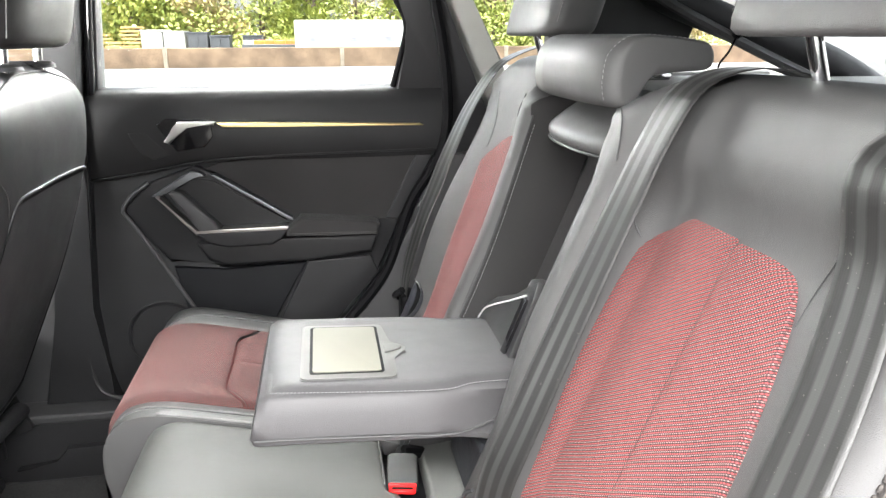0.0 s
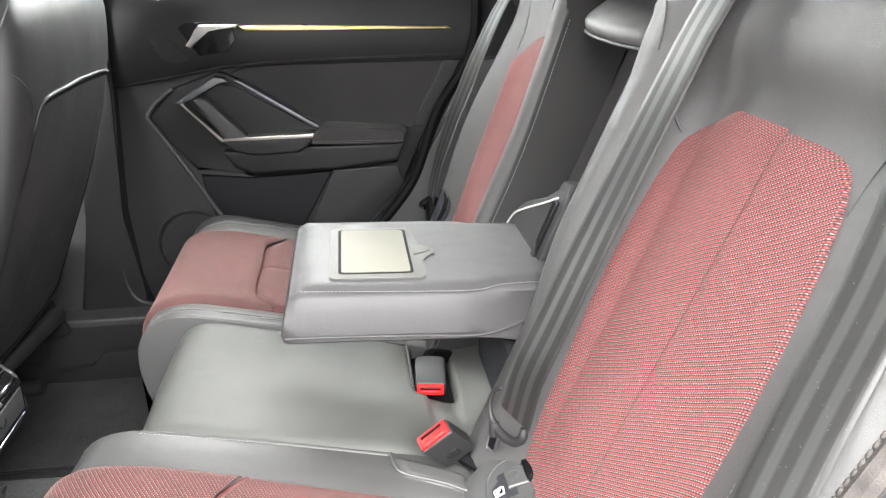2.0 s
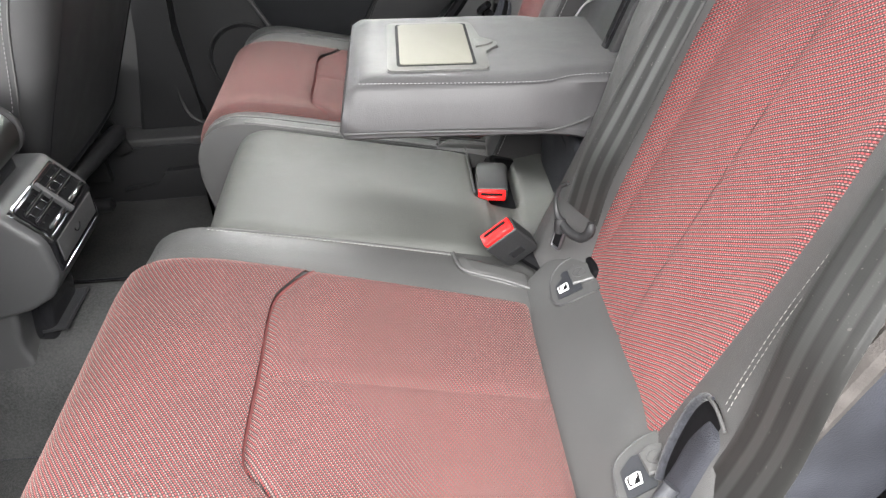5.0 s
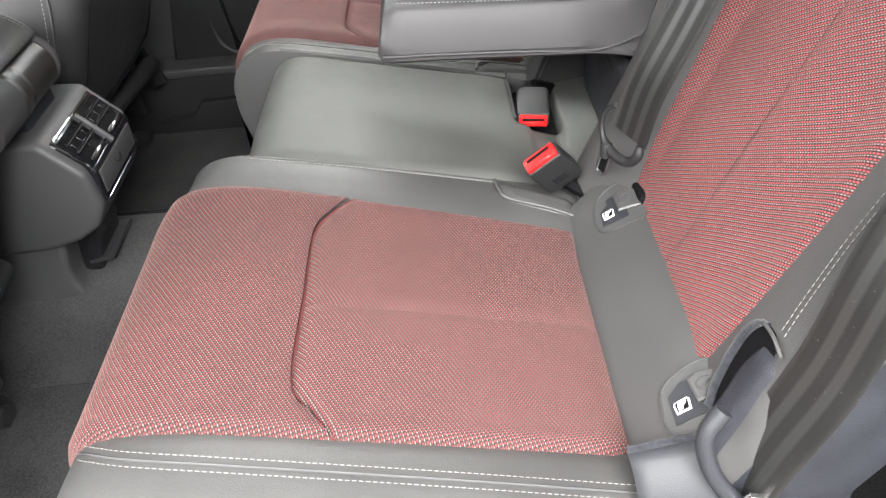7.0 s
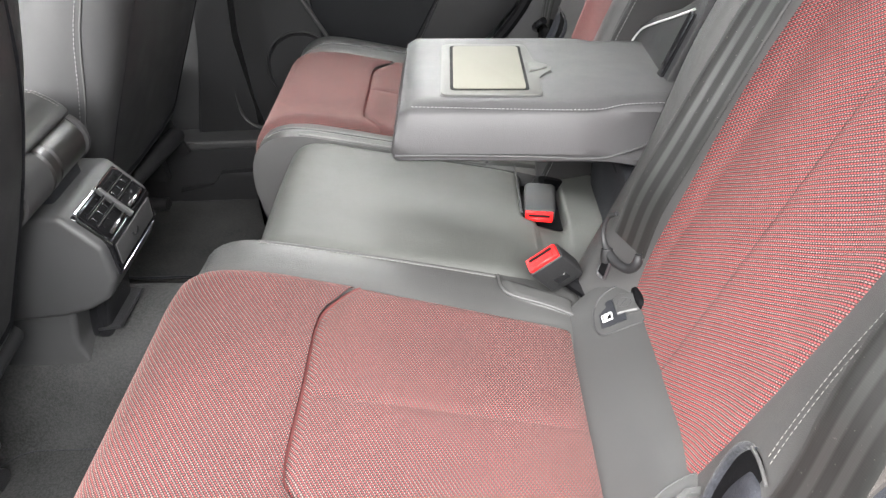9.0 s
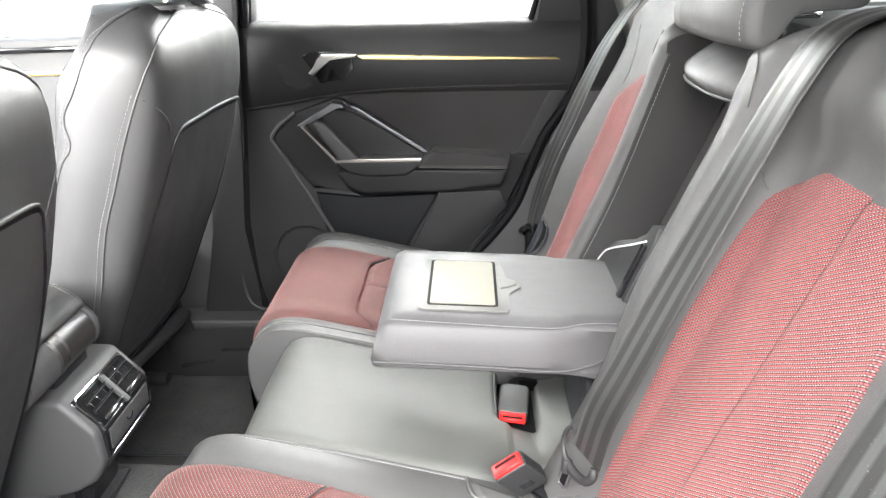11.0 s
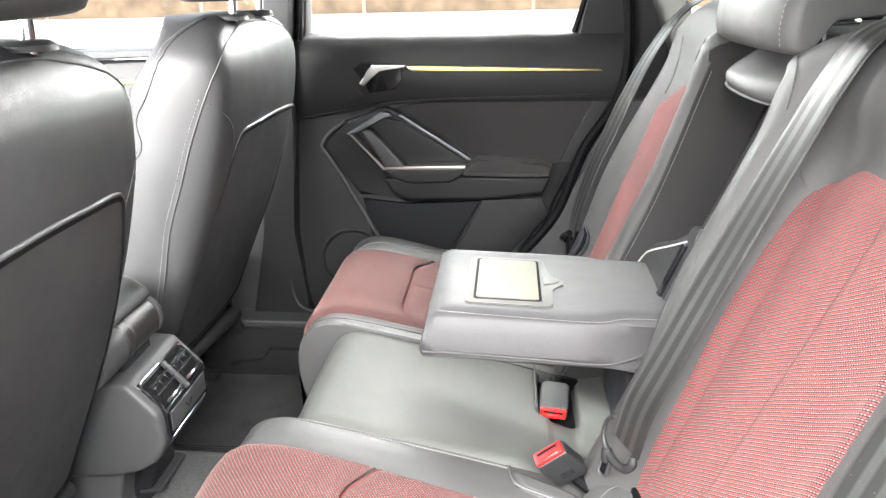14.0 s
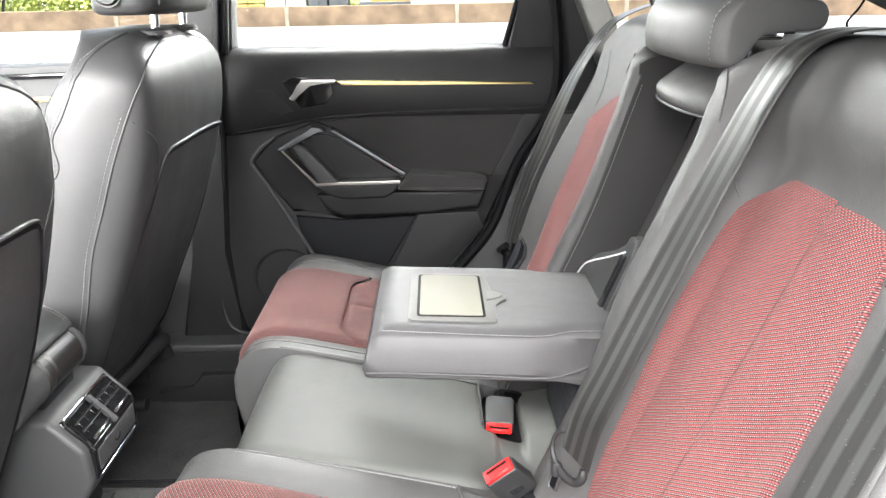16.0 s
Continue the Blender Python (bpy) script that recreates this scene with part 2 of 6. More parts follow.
# ---------- mesh tools ----------
def mesh_from(name, verts, faces, mat, uvs=None, smooth=True, out=None):
    """A mesh of given points; out is the side that an open sheet faces."""
    me = bpy.data.meshes.new(name)
    me.from_pydata([tuple(v) for v in verts], [], faces)
    if uvs is not None:
        layer = me.uv_layers.new(name="layout")
        idx = np.empty(len(me.loops), dtype=np.int32)
        me.loops.foreach_get("vertex_index", idx)
        layer.data.foreach_set("uv", np.array(uvs, dtype=np.float32)[idx].ravel())
    me.materials.append(mat)
    if smooth:
        me.polygons.foreach_set("use_smooth", np.ones(len(me.polygons), dtype=bool))
    me.update()
    bm = bmesh.new()
    bm.from_mesh(me)
    if out is None:
        bmesh.ops.recalc_face_normals(bm, faces=bm.faces)
    elif sum((f.normal * f.calc_area()).dot(Vector(out)) for f in bm.faces) < 0:
        bmesh.ops.reverse_faces(bm, faces=bm.faces)
    bm.to_mesh(me)
    bm.free()
    return me


def part(name, bm, mat, parent=None, label="", smooth=True, kind=""):
    """Links a bmesh or a mesh as one object under a thing or a part."""
    if isinstance(bm, bpy.types.Mesh):
        me = bm
    else:
        me = bpy.data.meshes.new(name)
        bmesh.ops.recalc_face_normals(bm, faces=bm.faces)
        bm.to_mesh(me)
        bm.free()
        me.materials.append(mat)
        if smooth:
            me.polygons.foreach_set("use_smooth", np.ones(len(me.polygons), dtype=bool))
            me.set_sharp_from_angle(angle=radians(38))
    ob = new(name, me)
    ob.parent = parent
    if label or kind:
        tagged(ob, label=label, kind=kind)
    return ob


def thing(name, at, label, category, group="", kind=""):
    """An empty at the base of a thing; its parts are built in world metres."""
    ob = new(name)
    ob.location = at
    ob.empty_display_size = 0.02
    return tagged(ob, label, category, group, kind)


def adopt(ob):
    """Keeps the parts of an empty where they were built."""
    back = Matrix.Translation(ob.location).inverted()
    for c in ob.children:
        c.matrix_parent_inverse = back
    return ob


def spline(pts, n):
    """n points along a smooth curve through pts, evenly by length."""
    p = [np.array(q, float) for q in pts]
    if len(p) == 2:
        return [p[0] + (p[1] - p[0]) * i / (n - 1) for i in range(n)]
    ext = [2 * p[0] - p[1], *p, 2 * p[-1] - p[-2]]
    dense = []
    for i in range(1, len(ext) - 2):
        a, b, c, d = ext[i - 1 : i + 3]
        for k in range(12):
            t = k / 12
            dense.append(0.5 * (2 * b + (c - a) * t + (2 * a - 5 * b + 4 * c - d) * t * t + (3 * b - a - 3 * c + d) * t**3))
    dense.append(p[-1])
    return even(dense, n)


def even(dense, n):
    d = np.array(dense)
    s = np.r_[0, np.cumsum(np.linalg.norm(np.diff(d, axis=0), axis=1))]
    w = np.linspace(0, s[-1], n)
    return [np.array(r) for r in np.stack([np.interp(w, s, d[:, k]) for k in range(d.shape[1])], 1)]


def quads(nu, nv, closed=False):
    f = []
    for j in range(nv - 1):
        for i in range(nu if closed else nu - 1):
            k = (i + 1) % nu
            f.append((j * nu + i, j * nu + k, (j + 1) * nu + k, (j + 1) * nu + i))
    return f


def patch(name, surf, bottom, right, top, left, mat, parent, hint, puff=0.004, edge=0.014, nu=28, nv=34, label="", sink=0.003, uv=None, soft=""):
    """A stitched panel: four boundary curves on a surface, filled evenly, swollen between its edges."""
    B, T, L, R = spline(bottom, nu), spline(top, nu), spline(left, nv), spline(right, nv)
    verts, uvs = [], []
    hint = Vector(hint)
    wid = sum(np.linalg.norm(B[i + 1] - B[i]) for i in range(nu - 1))
    hei = sum(np.linalg.norm(L[i + 1] - L[i]) for i in range(nv - 1))
    for j in range(nv):
        v = j / (nv - 1)
        for i in range(nu):
            u = i / (nu - 1)
            q = (1 - v) * B[i] + v * T[i] + (1 - u) * L[j] + u * R[j] - ((1 - u) * (1 - v) * B[0] + u * (1 - v) * B[-1] + (1 - u) * v * T[0] + u * v * T[-1])
            p = surf(*q)
            du, dv = surf(q[0] + 0.002, q[1]) - p, surf(q[0], q[1] + 0.002) - p
            n = du.cross(dv).normalized()
            if n.dot(hint) < 0:
                n = -n
            f = 1.0
            for key, d in (("L", u * wid), ("R", (1 - u) * wid), ("B", v * hei), ("T", (1 - v) * hei)):
                f = min(f, 1 - (1 - min(1, d / edge)) ** 2 * (0.22 if key in soft else 1.0))
            verts.append(p + n * (-sink + (puff + sink) * f))
            uvs.append(q if uv is None else uv(*q))
    return part(name, mesh_from(name, verts, quads(nu, nv), mat, uvs, out=hint), mat, parent, label)


def tube_bm(pts, r, seg=8, bm=None):
    bm = bm or bmesh.new()
    pts = [Vector(p) for p in pts]
    rings = []
    for i, p in enumerate(pts):
        t = (pts[min(i + 1, len(pts) - 1)] - pts[max(i - 1, 0)]).normalized()
        a = t.orthogonal() if i == 0 else (a0 - t * a0.dot(t))
        a.normalize()
        a0 = a
        b = t.cross(a)
        rr = r if isinstance(r, (int, float)) else r[i]
        rings.append([bm.verts.new(p + (a * math.cos(k * 2 * math.pi / seg) + b * math.sin(k * 2 * math.pi / seg)) * rr) for k in range(seg)])
    for i in range(len(rings) - 1):
        for k in range(seg):
            bm.faces.new((rings[i][k], rings[i][(k + 1) % seg], rings[i + 1][(k + 1) % seg], rings[i + 1][k]))
    bm.faces.new(rings[0][::-1])
    bm.faces.new(rings[-1])
    return bm


def seam_line(name, pts, r, mat, parent, label="", n=40):
    return part(name, tube_bm(spline(pts, n), r), mat, parent, label)


def stitch_row(name, pts, parent, mat=None, pitch=0.0048, length=0.0033, r=0.00038, lift=(0, 0, 0)):
    """A run of separate stitches along a curve."""
    dense = spline(pts, 80)
    total = sum(np.linalg.norm(dense[i + 1] - dense[i]) for i in range(79))
    n = max(2, int(total / pitch))
    pos = even(dense, n * 2 + 1)
    lift = Vector(lift)
    verts, faces = [], []
    for k in range(n):
        a, b = Vector(pos[2 * k]), Vector(pos[2 * k + 1])
        t = (b - a).normalized()
        c = (a + b) / 2 + lift
        s = t.orthogonal().normalized()
        u = t.cross(s)
        base = len(verts)
        for e in (-0.5, -0.3, 0.3, 0.5):
            rr = r * (0.45 if abs(e) > 0.4 else 1.0)
            for m in range(5):
                w = m * 2 * math.pi / 5
                verts.append(c + t * e * length + (s * math.cos(w) + u * math.sin(w)) * rr)
        for e in range(3):
            for m in range(5):
                faces.append((base + e * 5 + m, base + e * 5 + (m + 1) % 5, base + e * 5 + 5 + (m + 1) % 5, base + e * 5 + 5 + m))
        faces.append(tuple(base + m for m in range(5)))
        faces.append(tuple(base + 15 + m for m in range(5)))
    mat = mat or THREAD
    return part(name, mesh_from(name, verts, faces, mat), mat, parent, kind="stuff")


def loft(name, rings, mat, parent, label="", cap=True):
    nu, nv = len(rings[0]), len(rings)
    verts = [p for r in rings for p in r]
    faces = quads(nu, nv, True)
    if cap:
        for ring, o in ((rings[0], 0), (rings[-1], (nv - 1) * nu)):
            verts.append(sum((Vector(p) for p in ring), Vector()) / nu)
            c = len(verts) - 1
            faces += [(o + i, o + (i + 1) % nu, c) for i in range(nu)]
    me = mesh_from(name, verts, faces, mat)
    me.set_sharp_from_angle(angle=radians(50))
    return part(name, me, mat, parent, label)


def rounded(c, half, power=4.0, n=40):
    """A ring of a rounded rectangle round c in the plane of two half axes."""
    c, hx, hy = Vector(c), Vector(half[0]), Vector(half[1])
    out = []
    for k in range(n):
        a = 2 * math.pi * k / n
        x, y = math.cos(a), math.sin(a)
        out.append(c + hx * math.copysign(abs(x) ** (2 / power), x) + hy * math.copysign(abs(y) ** (2 / power), y))
    return out


def pillow(name, c, ax, ay, az, mat, parent, label="", power=4.0, n=40, levels=14):
    """A soft block: half axes ax, ay, az, all edges rounded."""
    rings = []
    for j in range(levels):
        w = -math.pi / 2 + math.pi * (j + 0.5) / levels
        s, r = math.sin(w), math.cos(w)
        e = 2 / power
        h, k = math.copysign(abs(s) ** e, s), r**e
        rings.append(rounded(Vector(c) + Vector(az) * h, (Vector(ax) * k, Vector(ay) * k), power, n))
    return loft(name, rings, mat, parent, label)


def prism_bm(outline, depth, bevel=0.002, seg=2, bm=None):
    """A plate in the xz plane of outline (x, z), front at y=0, back at y=depth, front edges rounded."""
    bm = bm or bmesh.new()
    a = [bm.verts.new((x, 0, z)) for x, z in outline]
    b = [bm.verts.new((x, depth, z)) for x, z in outline]
    front = bm.faces.new(a)
    bm.faces.new(b[::-1])
    n = len(a)
    for i in range(n):
        bm.faces.new((a[i], b[i], b[(i + 1) % n], a[(i + 1) % n]))
    if bevel:
        bmesh.ops.bevel(bm, geom=list(front.edges), offset=bevel, segments=seg, profile=0.6, affect="EDGES", clamp_overlap=True)
    return bm


def box_bm(size, bevel=0.003, seg=2, m=None):
    bm = bmesh.new()
    bmesh.ops.create_cube(bm, size=1)
    bmesh.ops.scale(bm, vec=size, verts=bm.verts)
    if bevel:
        bmesh.ops.bevel(bm, geom=list(bm.edges), offset=bevel, segments=seg, profile=0.6, affect="EDGES", clamp_overlap=True)
    if m is not None:
        bmesh.ops.transform(bm, matrix=m, verts=bm.verts)
    return bm


def axes(c, x, y, z):
    """A matrix with the given unit axes at c."""
    return Matrix.Translation(c) @ Matrix((x, y, z)).transposed().to_4x4()


def ribbon(name, pts, across, width, mat, parent, thick=0.0012, n=60, label=""):
    """A strip of webbing along pts; across gives the width's direction at each point."""
    P, A = spline(pts, n), spline(across, n)
    P = spline(pts, n)
    verts, uvs = [], []
    cols = 9
    run = 0.0
    for i in range(n):
        p = Vector(P[i])
        t = (Vector(P[min(i + 1, n - 1)]) - Vector(P[max(i - 1, 0)])).normalized()
        a = Vector(A[i])
        a = (a - t * a.dot(t)).normalized()
        nn = t.cross(a)
        if i:
            run += (p - Vector(P[i - 1])).length
        for k in range(cols):
            u = k / (cols - 1)
            verts.append(p + a * (u - 0.5) * width + nn * thick * (0.5 if 0 < k < cols - 1 else 0.1))
            uvs.append((u, run))
        for k in range(cols):
            u = 1 - k / (cols - 1)
            verts.append(p + a * (u - 0.5) * width - nn * thick * (0.5 if 0 < k < cols - 1 else 0.1))
            uvs.append((u, run))
    return part(name, mesh_from(name, verts, quads(cols * 2, n, True), mat, uvs), mat, parent, label)


def smoothstep(t):
    t = max(0.0, min(1.0, t))
    return t * t * (3 - 2 * t)

# ---------- the shell of the car ----------
def slab(name, size, at, mat, label="", kind="structure", category="", bevel=0.004, rot=None, parent=None):
    m = Matrix.Translation(at) @ (rot or Matrix())
    ob = part(name, box_bm(size, bevel, 2, m), mat, parent)
    if not parent:
        tagged(ob, label, category, "", kind)
    return ob


def bar_bm(a, b, w, h, bevel=0.004, up=(0, 0, 1)):
    a, b = Vector(a), Vector(b)
    t = (b - a).normalized()
    s = t.cross(Vector(up)).normalized()
    u = s.cross(t)
    return box_bm(((b - a).length, w, h), bevel, 2, axes((a + b) / 2, t, s, u))


slab("floor", (2.6, 1.36, 0.03), (-0.75, 0, -0.015), CARPET, "charcoal needle-felt carpet on the car floor", category="floor")
tunnel = thing("floor_tunnel", (-0.75, 0, 0), "carpeted hump along the middle of the car floor", "floor", kind="structure")
HUMP = [tuple(p) for p in spline([(-0.125, -0.01), (-0.108, 0.012), (-0.098, 0.05), (-0.086, 0.10), (-0.066, 0.136), (-0.03, 0.152), (0.03, 0.160), (0.075, 0.158), (0.104, 0.140), (0.122, 0.09), (0.135, 0.03), (0.15, -0.01)], 34)]
verts = [(x, y, z + 0.0015 * math.sin(x * 31 + y * 40)) for x in [-1.6 + 1.18 * k / 30 for k in range(31)] for y, z in HUMP]
part("hump", mesh_from("hump", verts, quads(34, 31), CARPET, out=(0, 0, 1)), CARPET, tunnel)
adopt(tunnel)


def mat_outline(x0, x1, y0, y1, r=0.05):
    out = []
    for cx, cy, a0 in ((x1 - r, y1 - r, 0), (x0 + r, y1 - r, 90), (x0 + r, y0 + r, 180), (x1 - r, y0 + r, 270)):
        out += [(cx + r * math.cos(radians(a0 + k * 15)), cy + r * math.sin(radians(a0 + k * 15))) for k in range(7)]
    return out


def floor_mat(y0, y1, label):
    m = thing("floor_mat", (-0.7, (y0 + y1) / 2, 0.0), label, "floor mat", "rear floor mats")
    o = mat_outline(-0.85, -0.38, y0, y1)
    bm = prism_bm(o, 0.008, 0.002)
    bmesh.ops.transform(bm, matrix=Matrix(((1, 0, 0, 0), (0, 0, 1, 0), (0, -1, 0, 0.009), (0, 0, 0, 1))), verts=bm.verts)
    part("mat_body", bm, CARPET, m)
    part("bound_edge", tube_bm([(x, y, 0.007) for x, y in o + o[:1]], 0.0028, 6), FELT, m, "dark overlocked edge")
    return adopt(m)


floor_mat(0.30, 0.575, "dark carpet floor mat in the far rear footwell")
floor_mat(-0.58, -0.112, "dark carpet floor mat in the near rear footwell")

ceiling = slab("ceiling", (2.7, 1.30, 0.03), (-0.35, 0, 1.19), HEADLINER, "dark cloth headliner of the car", category="ceiling")
roof = slab("roof", (2.7, 1.42, 0.025), (-0.35, 0, 1.225), PAINT, "painted metal roof of the car", category="roof")

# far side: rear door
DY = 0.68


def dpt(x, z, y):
    """A point of the door's layout (given on its main plane) at another depth y, shifted along the camera's line of
    sight to fit its view.
    """
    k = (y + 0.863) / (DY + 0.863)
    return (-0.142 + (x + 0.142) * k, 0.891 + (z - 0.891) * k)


door = thing("door_1", (-0.25, 0.70, 0.1), "closed rear car door with dark trim, metal strip and handle", "car door", kind="structure")


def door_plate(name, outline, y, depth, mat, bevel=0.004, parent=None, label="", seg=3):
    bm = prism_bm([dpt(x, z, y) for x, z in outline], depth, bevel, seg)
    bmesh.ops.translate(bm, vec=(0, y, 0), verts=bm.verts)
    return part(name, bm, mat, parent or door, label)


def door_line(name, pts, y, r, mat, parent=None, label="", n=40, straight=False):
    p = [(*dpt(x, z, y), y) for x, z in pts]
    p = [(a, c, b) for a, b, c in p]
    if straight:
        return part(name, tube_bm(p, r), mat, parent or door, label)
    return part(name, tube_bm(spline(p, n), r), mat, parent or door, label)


# sill panel
door_plate("lower_panel", [(-0.665, 0.14), (-0.665, 0.63), (-0.38, 0.645), (0.085, 0.652), (0.015, 0.545), (-0.04, 0.40), (-0.135, 0.285), (-0.2, 0.2), (-0.3, 0.14)], 0.684, 0.05, PLASTIC, 0.006)
# upper shelf: leans inward at the bottom, rounds over to the glass
verts, nx = [], 24
prof = [(0.676, 0.640), (0.669, 0.652), (0.668, 0.70), (0.674, 0.745), (0.684, 0.772), (0.700, 0.783), (0.74, 0.785), (0.74, 0.64)]
for y, z in prof:
    for i in range(nx):
        x = -0.63 + (0.10 + 0.63 + (z - 0.65) * 0.15) * i / (nx - 1)
        crease = 0.0 if z > 0.66 else -0.034 * smoothstep((-0.36 - x) / 0.26)
        verts.append((x, y, z + crease))
part("upper_panel", mesh_from("upper_panel", verts, quads(nx, len(prof)), SOFT_TOUCH, out=(0, -1, 0.2)), SOFT_TOUCH, door)
door_line("crease", [(-0.62, 0.605), (-0.5, 0.622), (-0.378, 0.6405), (-0.2, 0.648), (0.085, 0.652)], 0.670, 0.0024, SOFT_TOUCH)
# middle insert, framed by diagonals
door_plate("insert_panel", [(-0.40, 0.622), (-0.36, 0.637), (-0.15, 0.645), (0.073, 0.646), (-0.015, 0.505), (-0.06, 0.50), (-0.215, 0.512)], 0.678, 0.02, PANEL, 0.003)
door_plate("rear_cheek", [(0.04, 0.640), (0.078, 0.640), (0.0, 0.502), (-0.028, 0.505)], 0.674, 0.02, PLASTIC, 0.004)
# decorative strip and handle
door_plate("trim_strip", [(-0.348, 0.7065), (-0.36, 0.7155), (-0.33, 0.7165), (0.050, 0.7060), (0.058, 0.7015), (-0.30, 0.7060)], 0.661, 0.012, STRIP, 0.0015, label="brushed champagne metal strip")
# no hollow here: a black plate stands in for the shade behind the lever
door_plate("handle_recess", [(-0.475, 0.715), (-0.455, 0.726), (-0.372, 0.722), (-0.368, 0.690), (-0.385, 0.668), (-0.440, 0.660)], 0.6655, 0.01, GLOSS, 0.002, label="black plate for the shaded recess behind the handle")
lever = door_plate("door_handle", [(-0.435, 0.7185), (-0.362, 0.7175), (-0.366, 0.7112), (-0.418, 0.7098), (-0.4535, 0.6755), (-0.464, 0.6805), (-0.452, 0.6945), (-0.441, 0.7072)], 0.650, 0.012, SATIN, 0.003, label="satin metal release lever")
door_plate("grille_plate", [(-0.53, 0.70), (-0.497, 0.70), (-0.455, 0.655), (-0.485, 0.645), (-0.512, 0.660)], 0.6675, 0.01, SOFT_TOUCH, 0.002)
# pull handle
door_plate("pocket_surround", [(-0.557, 0.548), (-0.50, 0.600), (-0.41, 0.630), (-0.37, 0.615), (-0.215, 0.515), (-0.05, 0.498), (-0.045, 0.470), (-0.06, 0.428), (-0.20, 0.420), (-0.365, 0.412), (-0.44, 0.44), (-0.475, 0.43), (-0.540, 0.517)], 0.668, 0.03, PLASTIC, 0.007)
door_plate("pull_cavity", [(-0.46, 0.577), (-0.415, 0.606), (-0.378, 0.600), (-0.235, 0.512), (-0.25, 0.497), (-0.372, 0.494)], 0.664, 0.008, SOFT_TOUCH, 0.002, label="dark cavity of the pull handle")
door_plate("pull_bar_top", [(-0.499, 0.5705), (-0.420, 0.6200), (-0.400, 0.6165), (-0.392, 0.6085), (-0.415, 0.6085), (-0.470, 0.5765), (-0.488, 0.5690)], 0.648, 0.022, DARK_SATIN, 0.003, label="satin metal upper bar of the pull")
door_plate("pull_blade", [(-0.381, 0.6110), (-0.371, 0.6115), (-0.222, 0.5155), (-0.221, 0.5095), (-0.232, 0.5110)], 0.650, 0.02, DARK_SATIN, 0.002, label="thin satin metal diagonal blade")
door_plate("pull_grip", [(-0.466, 0.575), (-0.456, 0.5805), (-0.440, 0.5765), (-0.368, 0.4975), (-0.376, 0.4915), (-0.414, 0.4885)], 0.636, 0.035, CONSOLE, 0.007, label="grey grip bar of the pull")
door_plate("pull_edge", [(-0.492, 0.5690), (-0.484, 0.5680), (-0.418, 0.4925), (-0.372, 0.4960), (-0.232, 0.4990), (-0.234, 0.4890), (-0.375, 0.4870), (-0.420, 0.4855)], 0.632, 0.03, SATIN, 0.002, label="satin metal lower edge of the pull")
door_plate("pull_base", [(-0.425, 0.490), (-0.232, 0.490), (-0.246, 0.472), (-0.268, 0.458), (-0.360, 0.456), (-0.395, 0.466)], 0.630, 0.045, PLASTIC, 0.006)
door_plate("armrest_pad", [(-0.238, 0.488), (-0.207, 0.512), (-0.13, 0.506), (-0.055, 0.499), (-0.040, 0.492), (-0.045, 0.470), (-0.15, 0.472), (-0.240, 0.474)], 0.626, 0.05, PANEL, 0.008, label="padded dark armrest with double stitching")
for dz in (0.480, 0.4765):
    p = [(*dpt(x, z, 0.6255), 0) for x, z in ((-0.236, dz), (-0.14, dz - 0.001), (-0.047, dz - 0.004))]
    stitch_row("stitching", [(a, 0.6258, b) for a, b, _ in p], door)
door_plate("armrest_underside", [(-0.42, 0.466), (-0.25, 0.470), (-0.045, 0.470), (-0.058, 0.432), (-0.196, 0.424), (-0.362, 0.414), (-0.40, 0.43)], 0.640, 0.04, SOFT_TOUCH, 0.010)
# map pocket and speaker
# flat plate; its very dark plastic puts the pocket's inner shade into the colour
door_plate("map_pocket", [(-0.47, 0.42), (-0.37, 0.408), (-0.20, 0.416), (-0.29, 0.26), (-0.36, 0.19), (-0.44, 0.25)], 0.672, 0.02, SHELL, 0.003)
door_line("pocket_rim", [(-0.50, 0.600), (-0.535, 0.575), (-0.556, 0.548), (-0.5525, 0.535), (-0.536, 0.508), (-0.49, 0.425), (-0.434, 0.318), (-0.40, 0.25)], 0.6665, 0.0045, CONSOLE)
door_plate("lower_cheek", [(-0.196, 0.418), (-0.062, 0.424), (-0.045, 0.385), (-0.135, 0.288), (-0.215, 0.22), (-0.29, 0.235)], 0.676, 0.02, PLASTIC, 0.004)
bm = bmesh.new()
bmesh.ops.create_cone(bm, cap_ends=True, segments=40, radius1=0.075, radius2=0.070, depth=0.012, matrix=Matrix.Translation((-0.50, 0.678, 0.27)) @ Matrix.Rotation(radians(90), 4, "X"))
part("speaker_grille", bm, PLASTIC, door)
part("speaker_ring", tube_bm([(-0.50 + 0.078 * math.cos(a * math.pi / 20), 0.674, 0.27 + 0.078 * math.sin(a * math.pi / 20)) for a in range(41)], 0.002), PLASTIC, door)
adopt(door)

# window in that door: frame pieces, seal and pane
win = thing("window_1", (-0.3, 0.72, 0.785), "side window of the rear door, closed, clear glass", "window", kind="structure")
WIN = [(-0.578, 0.775), (-0.560, 0.95), (-0.545, 1.12), (-0.20, 1.13), (-0.05, 1.06), (0.005, 0.955), (0.028, 0.905), (0.018, 0.85), (-0.004, 0.775)]
part("pane", prism_bm(WIN, 0.004, 0.0), GLASS, win).data.transform(Matrix.Translation((0, 0.722, 0)))
part("front_seal", bar_bm((-0.590, 0.705, 0.76), (-0.553, 0.705, 1.13), 0.04, 0.016), GLOSS, win)
part("front_channel", bar_bm((-0.579, 0.712, 0.78), (-0.543, 0.712, 1.13), 0.03, 0.006), CONSOLE, win)
